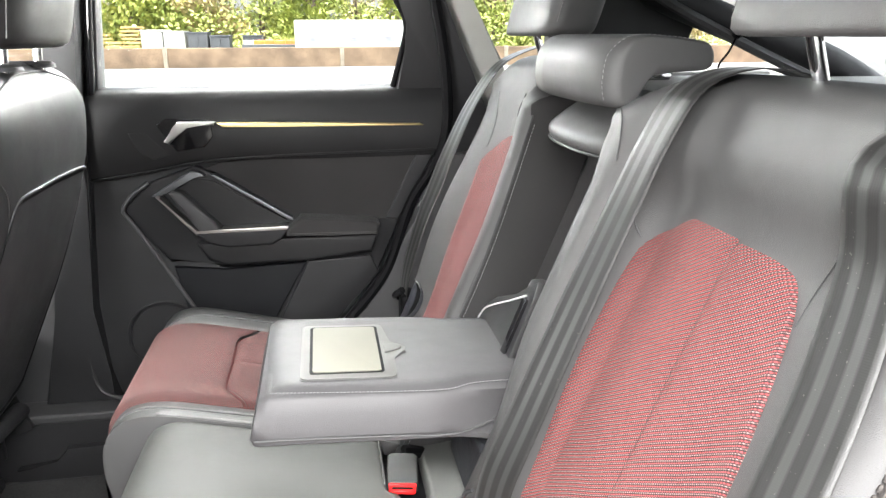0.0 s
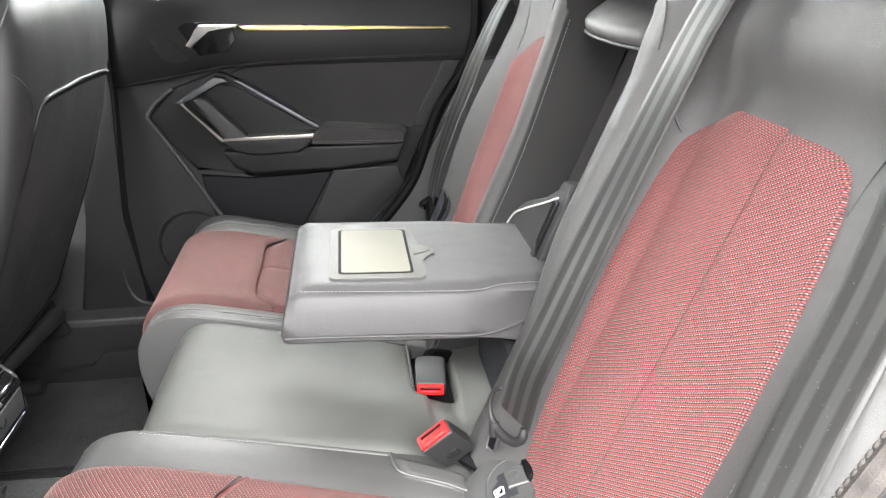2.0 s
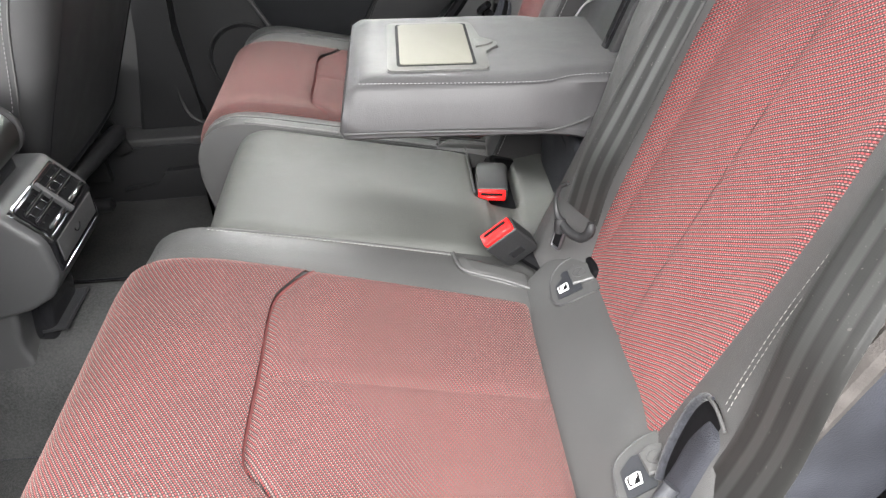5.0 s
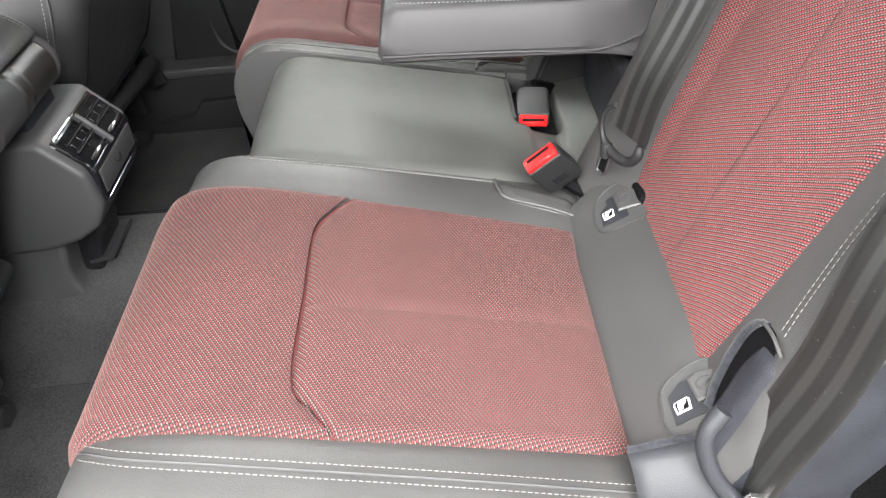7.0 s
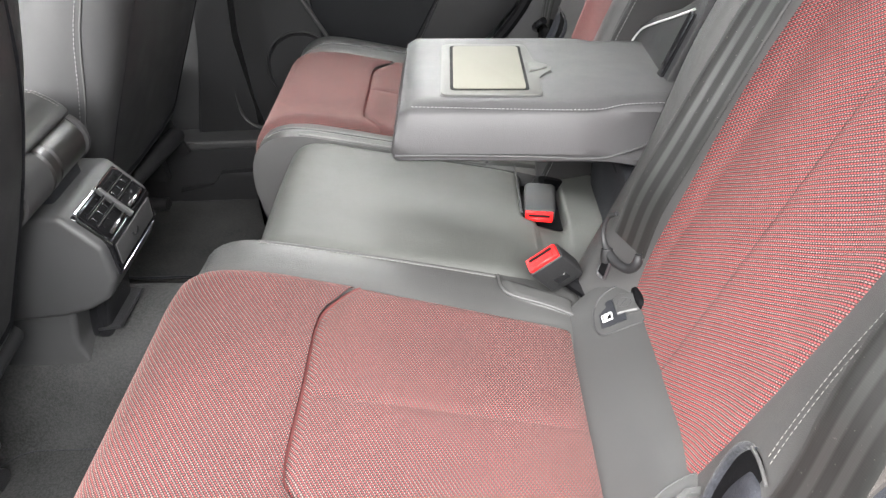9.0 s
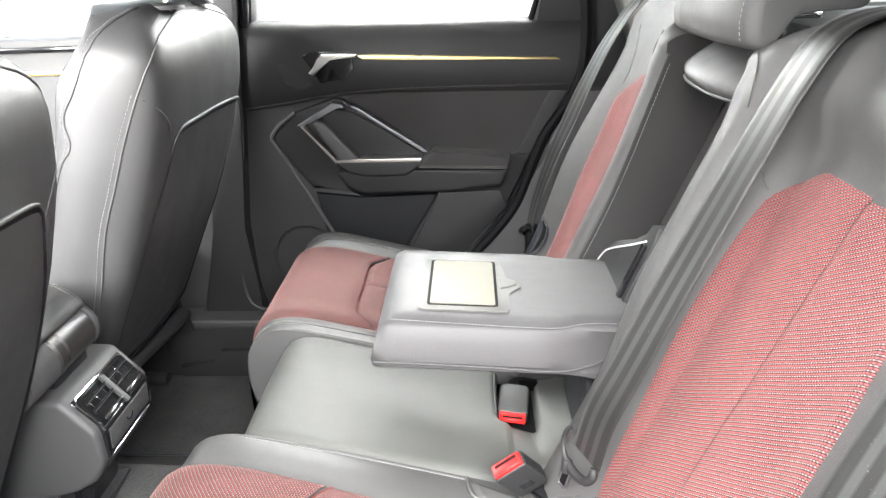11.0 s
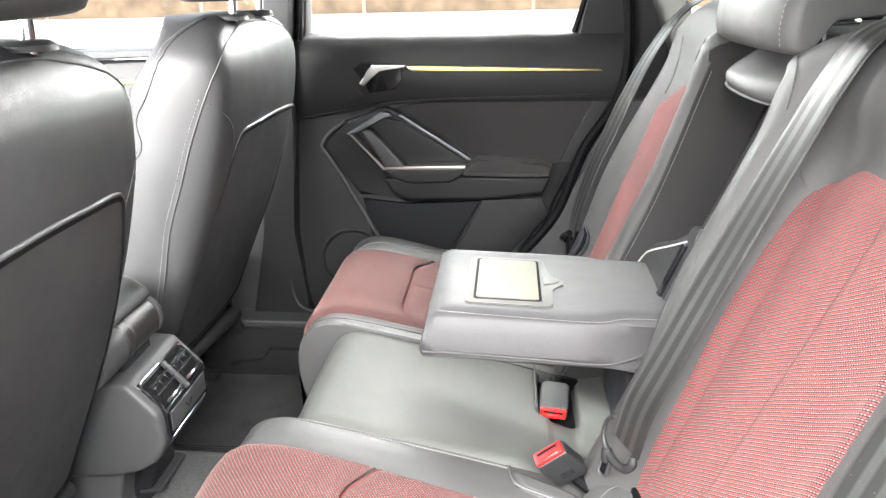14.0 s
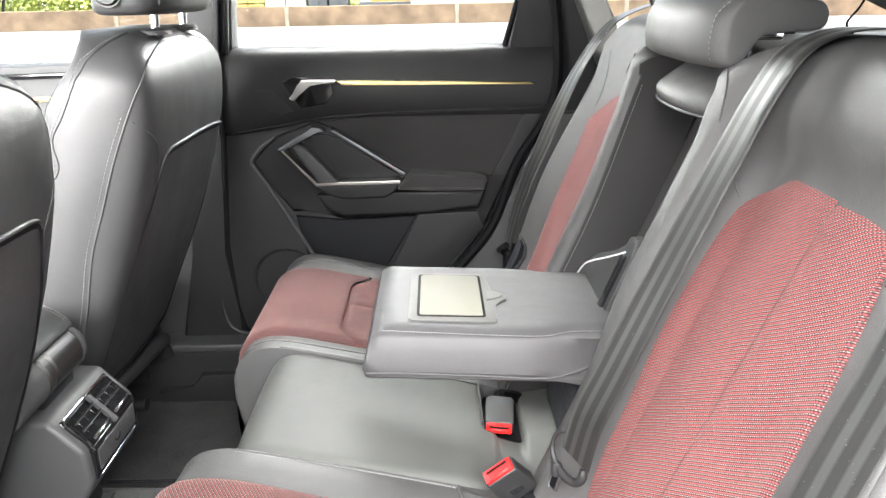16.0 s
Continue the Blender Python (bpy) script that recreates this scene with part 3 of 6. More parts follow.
part("rear_seal", tube_bm(spline([(-0.004, 0.70, 0.775), (0.018, 0.70, 0.85), (0.028, 0.70, 0.905), (0.005, 0.70, 0.955), (-0.05, 0.70, 1.06), (-0.20, 0.70, 1.13)], 24), 0.007), RUBBER, win)
adopt(win)
for c in win.children:
    if c.name.startswith("pane"):
        c.visible_shadow = False

# pillars of the far side
bpillar = thing("pillar_trim_b", (-0.63, 0.68, 0.1), "dark plastic trim of the middle pillar", "pillar trim", kind="structure")
part("upper_trim", prism_bm([(-0.655, 0.78), (-0.60, 0.78), (-0.555, 1.18), (-0.64, 1.18)], 0.07, 0.008), PLASTIC, bpillar).data.transform(Matrix.Translation((0, 0.645, 0)))
part("lower_trim", prism_bm([(-0.76, 0.10), (-0.60, 0.10), (-0.622, 0.20), (-0.628, 0.35), (-0.606, 0.60), (-0.600, 0.78), (-0.66, 0.78), (-0.70, 0.35)], 0.07, 0.010), PLASTIC, bpillar).data.transform(Matrix.Translation((0, 0.640, 0)))
part("door_seal", tube_bm(spline([(-0.603, 0.655, 0.80), (-0.612, 0.652, 0.55), (-0.640, 0.648, 0.35), (-0.648, 0.645, 0.22), (-0.632, 0.64, 0.165), (-0.58, 0.635, 0.148), (-0.50, 0.63, 0.14)], 40), 0.006), PLASTIC, bpillar)
adopt(bpillar)

sill = thing("door_sill", (-0.7, 0.62, 0.0), "dark plastic sill trim below the far doors", "sill trim", kind="structure")
part("tread", box_bm((1.4, 0.07, 0.02), 0.006, 3, Matrix.Translation((-0.85, 0.625, 0.137))), CONSOLE, sill)
part("side_panel", prism_bm([(-1.5, 0.0), (-0.2, 0.0), (-0.2, 0.13), (-1.5, 0.13)], 0.03, 0.003), PLASTIC, sill).data.transform(Matrix.Translation((0, 0.595, 0)))
part("moulded_step", prism_bm([(-0.80, 0.035), (-0.72, 0.045), (-0.70, 0.075), (-0.55, 0.080), (-0.45, 0.08), (-0.45, 0.0), (-0.80, 0.0)], 0.02, 0.003), PLASTIC, sill).data.transform(Matrix.Translation((0, 0.578, 0)))
adopt(sill)

cpillar = thing("pillar_trim_c", (0.09, 0.66, 0.3), "dark trim of the rear pillar beside the rear seat", "pillar trim", kind="structure")
part("window_corner", prism_bm([(0.0, 0.772), (0.022, 0.85), (0.032, 0.905), (0.008, 0.958), (-0.05, 1.065), (0.00, 1.18), (0.10, 1.18), (0.06, 1.05), (0.09, 0.95), (0.12, 0.80), (0.11, 0.772)], 0.05, 0.006), PLASTIC, cpillar).data.transform(Matrix.Translation((0, 0.69, 0)))
part("pillar_face", prism_bm([(0.10, 0.60), (0.105, 0.78), (0.085, 0.93), (0.04, 1.05), (0.0, 1.18), (0.06, 1.18), (0.078, 1.03), (0.100, 0.945), (0.160, 0.80), (0.20, 0.70), (0.22, 0.60)], 0.05, 0.008), PLASTIC, cpillar).data.transform(Matrix.Translation((0, 0.655, 0)))
part("wheel_arch_trim", prism_bm([(0.085, 0.645), (0.02, 0.54), (-0.035, 0.395), (-0.13, 0.28), (-0.20, 0.19), (-0.18, 0.10), (0.25, 0.10), (0.25, 0.66)], 0.08, 0.012), CONSOLE, cpillar).data.transform(Matrix.Translation((0.012, 0.63, 0)))
part("door_seal", tube_bm(spline([(0.07, 0.655, 1.0), (0.100, 0.648, 0.80), (0.092, 0.645, 0.66), (0.022, 0.64, 0.545), (-0.033, 0.635, 0.40), (-0.125, 0.63, 0.285), (-0.20, 0.625, 0.19)], 50), 0.011), RUBBER, cpillar)
adopt(cpillar)

# front door on the far side
fdoor = thing("door_2", (-1.1, 0.70, 0.1), "closed front car door with dark trim", "car door", kind="structure")
part("panel", prism_bm([(-1.75, 0.10), (-0.66, 0.10), (-0.66, 0.765), (-1.75, 0.745)], 0.06, 0.01), CONSOLE, fdoor).data.transform(Matrix.Translation((0, 0.675, 0)))
part("trim_strip", prism_bm([(-1.7, 0.675), (-0.68, 0.69), (-0.68, 0.70), (-1.7, 0.685)], 0.01, 0.002), STRIP, fdoor).data.transform(Matrix.Translation((0, 0.668, 0)))
part("waist_rail", bar_bm((-1.75, 0.672, 0.725), (-0.67, 0.672, 0.745), 0.02, 0.012), GLOSS, fdoor)
adopt(fdoor)
fwin = thing("window_2", (-1.1, 0.72, 0.75), "front side window, closed, clear glass", "window", kind="structure")
part("pane", prism_bm([(-1.72, 0.745), (-0.66, 0.765), (-0.64, 1.15), (-1.25, 1.15)], 0.004, 0.0), GLASS, fwin).data.transform(Matrix.Translation((0, 0.722, 0)))
part("front_frame", bar_bm((-1.76, 0.70, 0.75), (-1.22, 0.66, 1.18), 0.05, 0.05), PLASTIC, fwin)
adopt(fwin)
fwin.children[0].visible_shadow = False
# outer skin of the far side
skin = thing("body_side", (-0.5, 0.76, -0.2), "painted outer side of the car", "car body", kind="structure")
part("door_skin", box_bm((2.95, 0.02, 0.98), 0.008, 2, Matrix.Translation((-0.45, 0.765, 0.27))), PAINT, skin)
part("rear_corner", box_bm((0.30, 0.02, 0.05), 0.008, 2, Matrix.Translation((0.17, 0.762, 0.775))), PAINT, skin)
part("pillar_skin", prism_bm([(-0.66, 0.74), (-0.585, 0.74), (-0.55, 1.18), (-0.64, 1.18)], 0.02, 0.004), PAINT, skin).data.transform(Matrix.Translation((0, 0.75, 0)))
part("rear_pillar_skin", prism_bm([(0.0, 0.75), (0.035, 0.905), (-0.05, 1.07), (0.02, 1.19), (0.12, 1.19), (0.14, 0.98), (0.225, 0.81), (0.22, 0.75)], 0.02, 0.004), PAINT, skin).data.transform(Matrix.Translation((0, 0.75, 0)))
adopt(skin)
# body side above the doors, near and far
for s in (1, -1):
    part_ob = part("roof_rail", bar_bm((-1.3, s * 0.66, 1.16), (0.95, s * 0.63, 1.15), 0.07, 0.07, 0.015), HEADLINER)
    tagged(part_ob, "dark padded rail along the roof edge", "roof rail", "roof rails", "structure")

# near side: pillar behind the open door, inner wheel arch, sill
ncp = thing("pillar_trim_near", (0.2, -0.62, 0.1), "dark trim of the rear pillar by the open door", "pillar trim", kind="structure")
part("wheel_arch_trim", prism_bm([(0.075, 0.10), (0.09, 0.40), (0.15, 0.56), (0.24, 0.70), (0.30, 0.82), (0.60, 0.82), (0.60, 0.10)], 0.09, 0.02), FELT, ncp).data.transform(Matrix.Translation((0.02, -0.655, 0)))
# reaches forward unseen, added to keep low light off head restraints and upper backrest
part("pillar_face", prism_bm([(0.29, 0.80), (0.20, 0.97), (0.06, 1.09), (-0.10, 1.15), (-0.10, 1.18), (0.62, 1.18), (0.62, 0.80)], 0.06, 0.015), PLASTIC, ncp).data.transform(Matrix.Translation((0.02, -0.68, 0)))
adopt(ncp)
# near side: closed front door, middle pillar, and the rear door swung open
# out of view; added to block bright yard light from the belts and leather
ndoor = thing("door_3", (-1.1, -0.70, 0.1), "closed near front car door with dark trim", "car door", kind="structure")
part("panel", prism_bm([(-1.75, 0.10), (-0.70, 0.10), (-0.70, 0.765), (-1.75, 0.745)], 0.06, 0.01), PLASTIC, ndoor).data.transform(Matrix.Translation((0, -0.735, 0)))
part("skin", box_bm((1.1, 0.02, 0.98), 0.008, 2, Matrix.Translation((-1.22, -0.765, 0.27))), PAINT, ndoor)
part("front_frame", bar_bm((-1.76, -0.70, 0.75), (-1.22, -0.66, 1.18), 0.05, 0.05), PLASTIC, ndoor)
adopt(ndoor)
npillar = thing("pillar_trim_near_b", (-0.65, -0.68, 0.1), "dark trim of the near middle pillar", "pillar trim", kind="structure")
part("upper_trim", prism_bm([(-0.70, 0.78), (-0.60, 0.78), (-0.555, 1.18), (-0.66, 1.18)], 0.07, 0.008), PLASTIC, npillar).data.transform(Matrix.Translation((0, -0.725, 0)))
part("lower_trim", prism_bm([(-0.76, 0.10), (-0.62, 0.10), (-0.61, 0.78), (-0.70, 0.78)], 0.07, 0.010), PLASTIC, npillar).data.transform(Matrix.Translation((0, -0.725, 0)))
adopt(npillar)
odoor = thing("door_4", (-0.66, -0.76, 0.1), "near rear car door standing wide open", "car door", kind="structure")
swing = Matrix.Translation((-0.66, -0.76, 0)) @ Matrix.Rotation(radians(-78), 4, "Z")
for nm, outline, y, d, mt in (
    ("lower_panel", [(0.0, 0.02), (0.62, 0.02), (0.78, 0.30), (0.92, 0.55), (0.96, 0.77), (0.0, 0.76)], 0.0, 0.06, PLASTIC),
    ("skin", [(0.0, -0.12), (0.62, -0.12), (0.80, 0.28), (0.94, 0.53), (0.98, 0.77), (0.0, 0.76)], -0.06, 0.02, PAINT),
    ("front_frame", [(0.0, 0.76), (0.05, 0.76), (0.09, 1.14), (0.04, 1.14)], 0.0, 0.04, PLASTIC),
    ("top_frame", [(0.04, 1.14), (0.50, 1.14), (0.66, 1.06), (0.68, 1.10), (0.52, 1.18), (0.04, 1.18)], 0.0, 0.04, PLASTIC),
    ("rear_frame", [(0.66, 1.06), (0.84, 0.76), (0.92, 0.76), (0.70, 1.10)], 0.0, 0.04, PLASTIC),
):
    part(nm, prism_bm(outline, d, 0.004), mt, odoor).data.transform(swing @ Matrix.Translation((0, y, 0)))
adopt(odoor)
slab("door_sill_near", (1.1, 0.08, 0.10), (-0.45, -0.63, 0.05), PLASTIC, "dark plastic sill trim below the open door", category="sill trim", bevel=0.01)

# rear: quarter glass, tailgate frame, cargo cover
qwin = thing("window_3", (0.3, 0.70, 0.83), "small rear quarter window with pale light behind", "window", kind="structure")
part("pane", prism_bm([(0.165, 0.95), (0.235, 0.80), (0.70, 0.80), (0.55, 1.02), (0.30, 1.10)], 0.004, 0.0), GLASS, qwin).data.transform(Matrix.Translation((0, 0.712, 0)))
part("sill", box_bm((0.60, 0.06, 0.03), 0.006, 2, Matrix.Translation((0.52, 0.68, 0.79))), PALE_TRIM, qwin)
part("frame_front", prism_bm([(0.07, 1.08), (0.120, 1.08), (0.152, 0.95), (0.225, 0.825), (0.24, 0.74), (0.15, 0.74), (0.155, 0.81), (0.098, 0.945)], 0.03, 0.006), PALE_TRIM, qwin).data.transform(Matrix.Translation((0, 0.672, 0)))
adopt(qwin)
qwin.children[0].visible_shadow = False
tail = thing("tailgate", (0.9, 0, 0.75), "tailgate with dark trim round a sloping rear window", "tailgate", kind="structure")
for s in (1, -1):
    part("side_trim", tube_bm(spline([(0.30, s * 0.56, 1.12), (0.42, s * 0.53, 0.99), (0.58, s * 0.50, 0.915), (0.80, s * 0.47, 0.835), (0.95, s * 0.46, 0.755)], 20), 0.032, 10), PLASTIC, tail)
    part("side_rib", tube_bm(spline([(0.31, s * 0.50, 1.10), (0.43, s * 0.48, 0.97), (0.58, s * 0.455, 0.885), (0.80, s * 0.43, 0.785)], 20), 0.010, 8), CONSOLE, tail)
part("pillar_panel", prism_bm([(0.27, 0.78), (0.27, 0.92), (0.33, 1.02), (0.40, 1.15), (0.62, 1.15), (0.57, 0.925), (0.52, 0.80)], 0.03, 0.01), PLASTIC, tail).data.transform(Matrix.Translation((0, 0.515, 0)))
part("lower_trim", bar_bm((0.98, -0.5, 0.74), (0.98, 0.5, 0.74), 0.07, 0.10, 0.015), PLASTIC, tail)
part("inner_panel", box_bm((0.04, 1.05, 0.62), 0.01, 2, Matrix.Translation((1.02, 0, 0.40))), PLASTIC, tail)
bm = bmesh.new()
bm.faces.new([bm.verts.new(p) for p in ((0.36, -0.52, 1.12), (0.36, 0.52, 1.12), (0.96, 0.46, 0.78), (0.96, -0.46, 0.78))])
bmesh.ops.solidify(bm, geom=list(bm.faces), thickness=0.004)
gl = part("rear_glass", bm, GLASS, tail)
gl.visible_shadow = False
adopt(tail)
cover = thing("parcel_shelf", (0.6, 0, 0.80), "pale grey parcel shelf behind the rear seat", "parcel shelf")
part("board", box_bm((0.58, 1.08, 0.018), 0.006, 2, Matrix.Translation((0.62, 0, 0.795))), PALE_TRIM, cover)
for s in (1, -1):
    cord = part("cord", tube_bm(spline([(0.58, s * 0.43, 0.805), (0.565, s * 0.43, 0.825), (0.585, s * 0.435, 0.85), (0.60, s * 0.44, 0.875)], 16), 0.002, 6), RUBBER, cover)
    bm = bmesh.new()
    bmesh.ops.create_uvsphere(bm, u_segments=12, v_segments=8, radius=0.009, matrix=Matrix.Translation((0.602, s * 0.44, 0.882)))
    part("knob", bm, RUBBER, cord)
adopt(cover)
for s in (1, -1):
    slab("cargo_side", (0.75, 0.06, 0.75), (0.66, s * 0.66, 0.40), CONSOLE, "dark trim panel of the cargo bay", category="trim panel")
slab("cargo_floor", (0.85, 1.3, 0.03), (0.62, 0, 0.02), CARPET, "dark carpet of the cargo floor", category="floor")
# front of the cabin
dash = thing("dashboard", (-1.55, 0, 0.3), "dark dashboard at the front of the cabin", "dashboard", kind="structure")
part("dash_body", box_bm((0.35, 1.30, 0.42), 0.06, 4, Matrix.Translation((-1.75, 0, 0.56))), SOFT_TOUCH, dash)
part("bulkhead", box_bm((0.05, 1.34, 0.6), 0.01, 2, Matrix.Translation((-1.95, 0, 0.28))), PLASTIC, dash)
adopt(dash)

# ---------- rear bench: surfaces ----------
def back_x(a, z, s=-1):
    """Front of a rear backrest at a metres from the car's middle line and height z."""
    x = 0.4146 * z - 0.1243
    if s < 0:
        w = 0.05 * smoothstep((z - 0.700) / 0.12)
        edge = smoothstep((0.206 + w - a) / (0.062 + w))
        x -= (0.052 + 0.015 * smoothstep((z - 0.45) / 0.15)) * edge + 0.024 * (1 - edge) * smoothstep((z - 0.724) / 0.075)
    else:
        lean = 0.014 * smoothstep((z - 0.35) / 0.2)
        x -= lean + (0.071 + 0.011 * smoothstep((z - 0.6) / 0.18) - lean) * smoothstep((0.206 - a) / 0.066)
    x -= (0.034 - 0.014 * smoothstep((z - 0.55) / 0.2)) * smoothstep((a - 0.37) / 0.14)
    x -= 0.006 * smoothstep((z - 0.735) / 0.05)
    return x


def back_top(a, s=-1):
    return 0.848 - (0.024 if s < 0 else 0.040) * smoothstep((0.20 - a) / 0.09) - 0.06 * smoothstep((a - 0.45) / 0.12)


CUSH = [(-0.02, 0.272), (-0.06, 0.292), (-0.15, 0.315), (-0.25, 0.339), (-0.33, 0.358), (-0.39, 0.371), (-0.43, 0.372), (-0.456, 0.362), (-0.472, 0.340), (-0.477, 0.31), (-0.471, 0.27), (-0.460, 0.22), (-0.446, 0.17), (-0.43, 0.13)]
CUSH_P = [np.array(p) for p in spline(CUSH, 160)]
CUSH_L = np.r_[0, np.cumsum([np.linalg.norm(CUSH_P[i + 1] - CUSH_P[i]) for i in range(159)])]
CX, CZ = np.array([p[0] for p in CUSH_P]), np.array([p[1] for p in CUSH_P])


def px(x):
    """The way along the cushion's profile at which its top stands at x."""
    k = int(np.argmin(CX))
    return float(np.interp(-x, -CX[: k + 1], CUSH_L[: k + 1]))


def cush_pt(s):
    def f(p, a):
        x, z = float(np.interp(p, CUSH_L, CX)), float(np.interp(p, CUSH_L, CZ))
        top = smoothstep((0.50 - p) / 0.10)
        z += top * (0.005 * smoothstep((0.185 - a) / 0.04) - 0.006 * smoothstep((a - 0.19) / 0.06) * smoothstep((0.50 - a) / 0.06) + 0.008 * smoothstep((a - 0.47) / 0.05))
        z -= 0.10 * max(0.0, (a - 0.53) / 0.06) ** 2.2 * 0.5
        if s < 0:
            x -= 0.011 * smoothstep((p - 0.33) / 0.12) * smoothstep((a - 0.13) / 0.10)
        x += 0.02 * max(0.0, (a - 0.52) / 0.07) ** 2 * (1 - top)
        return Vector((x, s * a, z))
    return f


def back_pt(s):
    return lambda a, z: Vector((back_x(a, z, s), s * a, z))


def rear_backrest(s, label):
    ob = thing("rear_backrest", (0.06, s * 0.33, 0.25), label, "seat backrest", "rear backrests")
    thick = 0.105
    cols = [(0.113, thick), (0.113, 0.05), (0.1135, 0.022), (0.115, 0.011), (0.118, 0.005), (0.123, 0.0015), (0.13, 0)]
    cols += [(0.13 + 0.375 * i / 90, 0) for i in range(1, 91)]
    cols += [(0.513, 0.002), (0.521, 0.007), (0.528, 0.016), (0.532, 0.03), (0.533, 0.06), (0.533, thick)]
    rows = []
    for a, off in cols:
        zt = back_top(a, s)
        r = 0.032
        col = []
        for k in range(30):
            z = 0.262 + (zt - r - 0.262) * k / 29
            x = back_x(a, z, s) + off
            tuck = 0.03 * smoothstep((0.32 - z) / 0.06)
            col.append((x + tuck, z))
        cx0, cz0 = back_x(a, zt - r, s), zt - r
        for k in range(1, 10):
            w = math.pi * (1 - k / 10)
            x = cx0 + thick / 2 + math.cos(w) * thick / 2
            col.append((max(x, cx0 + off * 0.98) if w > math.pi / 2 else max(x, cx0 + off), cz0 + math.sin(w) * r * (1 - 0.6 * min(1, off / thick))))
        for k in range(12):
            z = cz0 - (cz0 - 0.26) * k / 11
            col.append((0.4146 * z - 0.1243 + 0.055, z))
        rows.append([Vector((x, s * a, z)) for x, z in col])
    nv = len(rows[0])
    verts = [p for r in rows for p in r]
    cut = len(rows) - 4
    part("leather_cover", mesh_from("leather_cover", verts[nv * 3 : nv * (cut + 1)], quads(nv, cut - 2), LEATHER), LEATHER, ob)
    part("inner_panel", mesh_from("inner_panel", verts[: nv * 4], quads(nv, 4), PANEL, out=(0, -s, 0)), PANEL, ob, "dark cloth inner side of the backrest")
    part("side_panel", mesh_from("side_panel", verts[nv * cut :], quads(nv, len(rows) - cut), SIDE_PANEL, out=(0, s, 0)), SIDE_PANEL, ob, "dark blue-grey outer side of the backrest")
    f = back_pt(s)
    inner = [(0.192, 0.326), (0.184, 0.39), (0.180, 0.50), (0.180, 0.58), (0.182, 0.65), (0.186, 0.693)]
    mid = [(0.303, 0.312), (0.303, 0.42), (0.302, 0.60), (0.300, 0.7265)]
    outer = [(0.432, 0.312), (0.437, 0.39), (0.439, 0.47), (0.437, 0.54), (0.427, 0.600), (0.409, 0.660), (0.394, 0.698)]
    if s > 0:
        outer = [(0.440, 0.312), (0.432, 0.39), (0.427, 0.47), (0.427, 0.54), (0.431, 0.60), (0.438, 0.645), (0.440, 0.672)]
    def uv(a, z):
        """The cloth's own layout: the way across is counted along the curved face."""
        n = 6
        st = [0.30 + (a - 0.30) * k / n for k in range(n + 1)]
        way = sum(math.hypot(st[k + 1] - st[k], back_x(st[k + 1], z, s) - back_x(st[k], z, s)) for k in range(n))
        return (-s * (0.30 + math.copysign(way, a - 0.30)), z * 1.08)

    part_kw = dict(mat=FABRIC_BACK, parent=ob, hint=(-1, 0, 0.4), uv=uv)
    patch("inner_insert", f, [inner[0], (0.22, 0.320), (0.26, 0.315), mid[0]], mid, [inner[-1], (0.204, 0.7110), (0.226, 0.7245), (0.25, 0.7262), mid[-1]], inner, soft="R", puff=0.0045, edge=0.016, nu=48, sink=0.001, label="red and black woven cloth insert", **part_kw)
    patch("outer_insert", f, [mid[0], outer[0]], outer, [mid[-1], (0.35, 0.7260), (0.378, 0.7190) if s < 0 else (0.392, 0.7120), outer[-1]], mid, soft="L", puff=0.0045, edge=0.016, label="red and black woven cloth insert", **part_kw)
    # seams of the cover
    lift = lambda a, z, d=0.0006: f(a, z) + Vector((-d, 0, d * 0.4))
    if s < 0:
        seam_line("seam", [lift(0.134, 0.812, 0.001), lift(0.147, 0.802, 0.001), lift(0.157, 0.785, 0.001), lift(0.160, 0.765, 0.001)], 0.0009, SEAM, ob)
        seam_line("seam", [lift(0.186, 0.694, 0.002), lift(0.180, 0.706, 0.002), lift(0.176, 0.722, 0.002), lift(0.175, 0.745, 0.002)], 0.0010, SEAM, ob)
    else:
        seam_line("seam", [lift(0.186, 0.704), lift(0.168, 0.735), lift(0.150, 0.775), lift(0.143, 0.806)], 0.0011, SEAM, ob)
    out_top = 0.0 if s < 0 else 0.036
    seam_line("seam", [lift(0.400 + out_top, 0.690), lift(0.402 + out_top, 0.715), lift(0.414 + out_top, 0.748), lift(0.428 + out_top, 0.785)], 0.0006, SEAM, ob)
    seam_line("seam", [lift(0.114, z, 0.0) + Vector((0.012, 0, 0)) for z in (0.30, 0.45, 0.6, 0.78)], 0.0016, SEAM, ob)
    stitch_row("stitching", [f(0.113, z) + Vector((0.018, -s * 0.0006, 0)) for z in (0.30, 0.45, 0.6, 0.77)], ob, DARK_THREAD)
    for off in (0.0, 0.006) if s < 0 else ():
        stitch_row("stitching", [lift(a + off, z, 0.0008) for a, z in ((0.481, 0.431), (0.475, 0.455), (0.467, 0.50), (0.464, 0.56), (0.462, 0.62), (0.460, 0.68))], ob, r=0.00033)
    # upright side trim with a fuzzy slot for the belt
    seam_line("piping", [(back_x(0.52, z, s) + 0.016, s * 0.5285, z) for z in (0.40, 0.55, 0.65, 0.74)], 0.0085, PIPING, ob, "brown-grey stitched edge cord")
    stitch_row("stitching", [(back_x(0.52, z, s) + 0.0085, s * 0.5235, z) for z in (0.46, 0.55, 0.65, 0.74)], ob, PIPING, pitch=0.0065, length=0.0055, r=0.0016)
    slot = [lift(a, z, 0.001) for a, z in ((0.478, 0.350), (0.466, 0.361), (0.456, 0.377), (0.451, 0.397), (0.456, 0.411), (0.466, 0.419))]
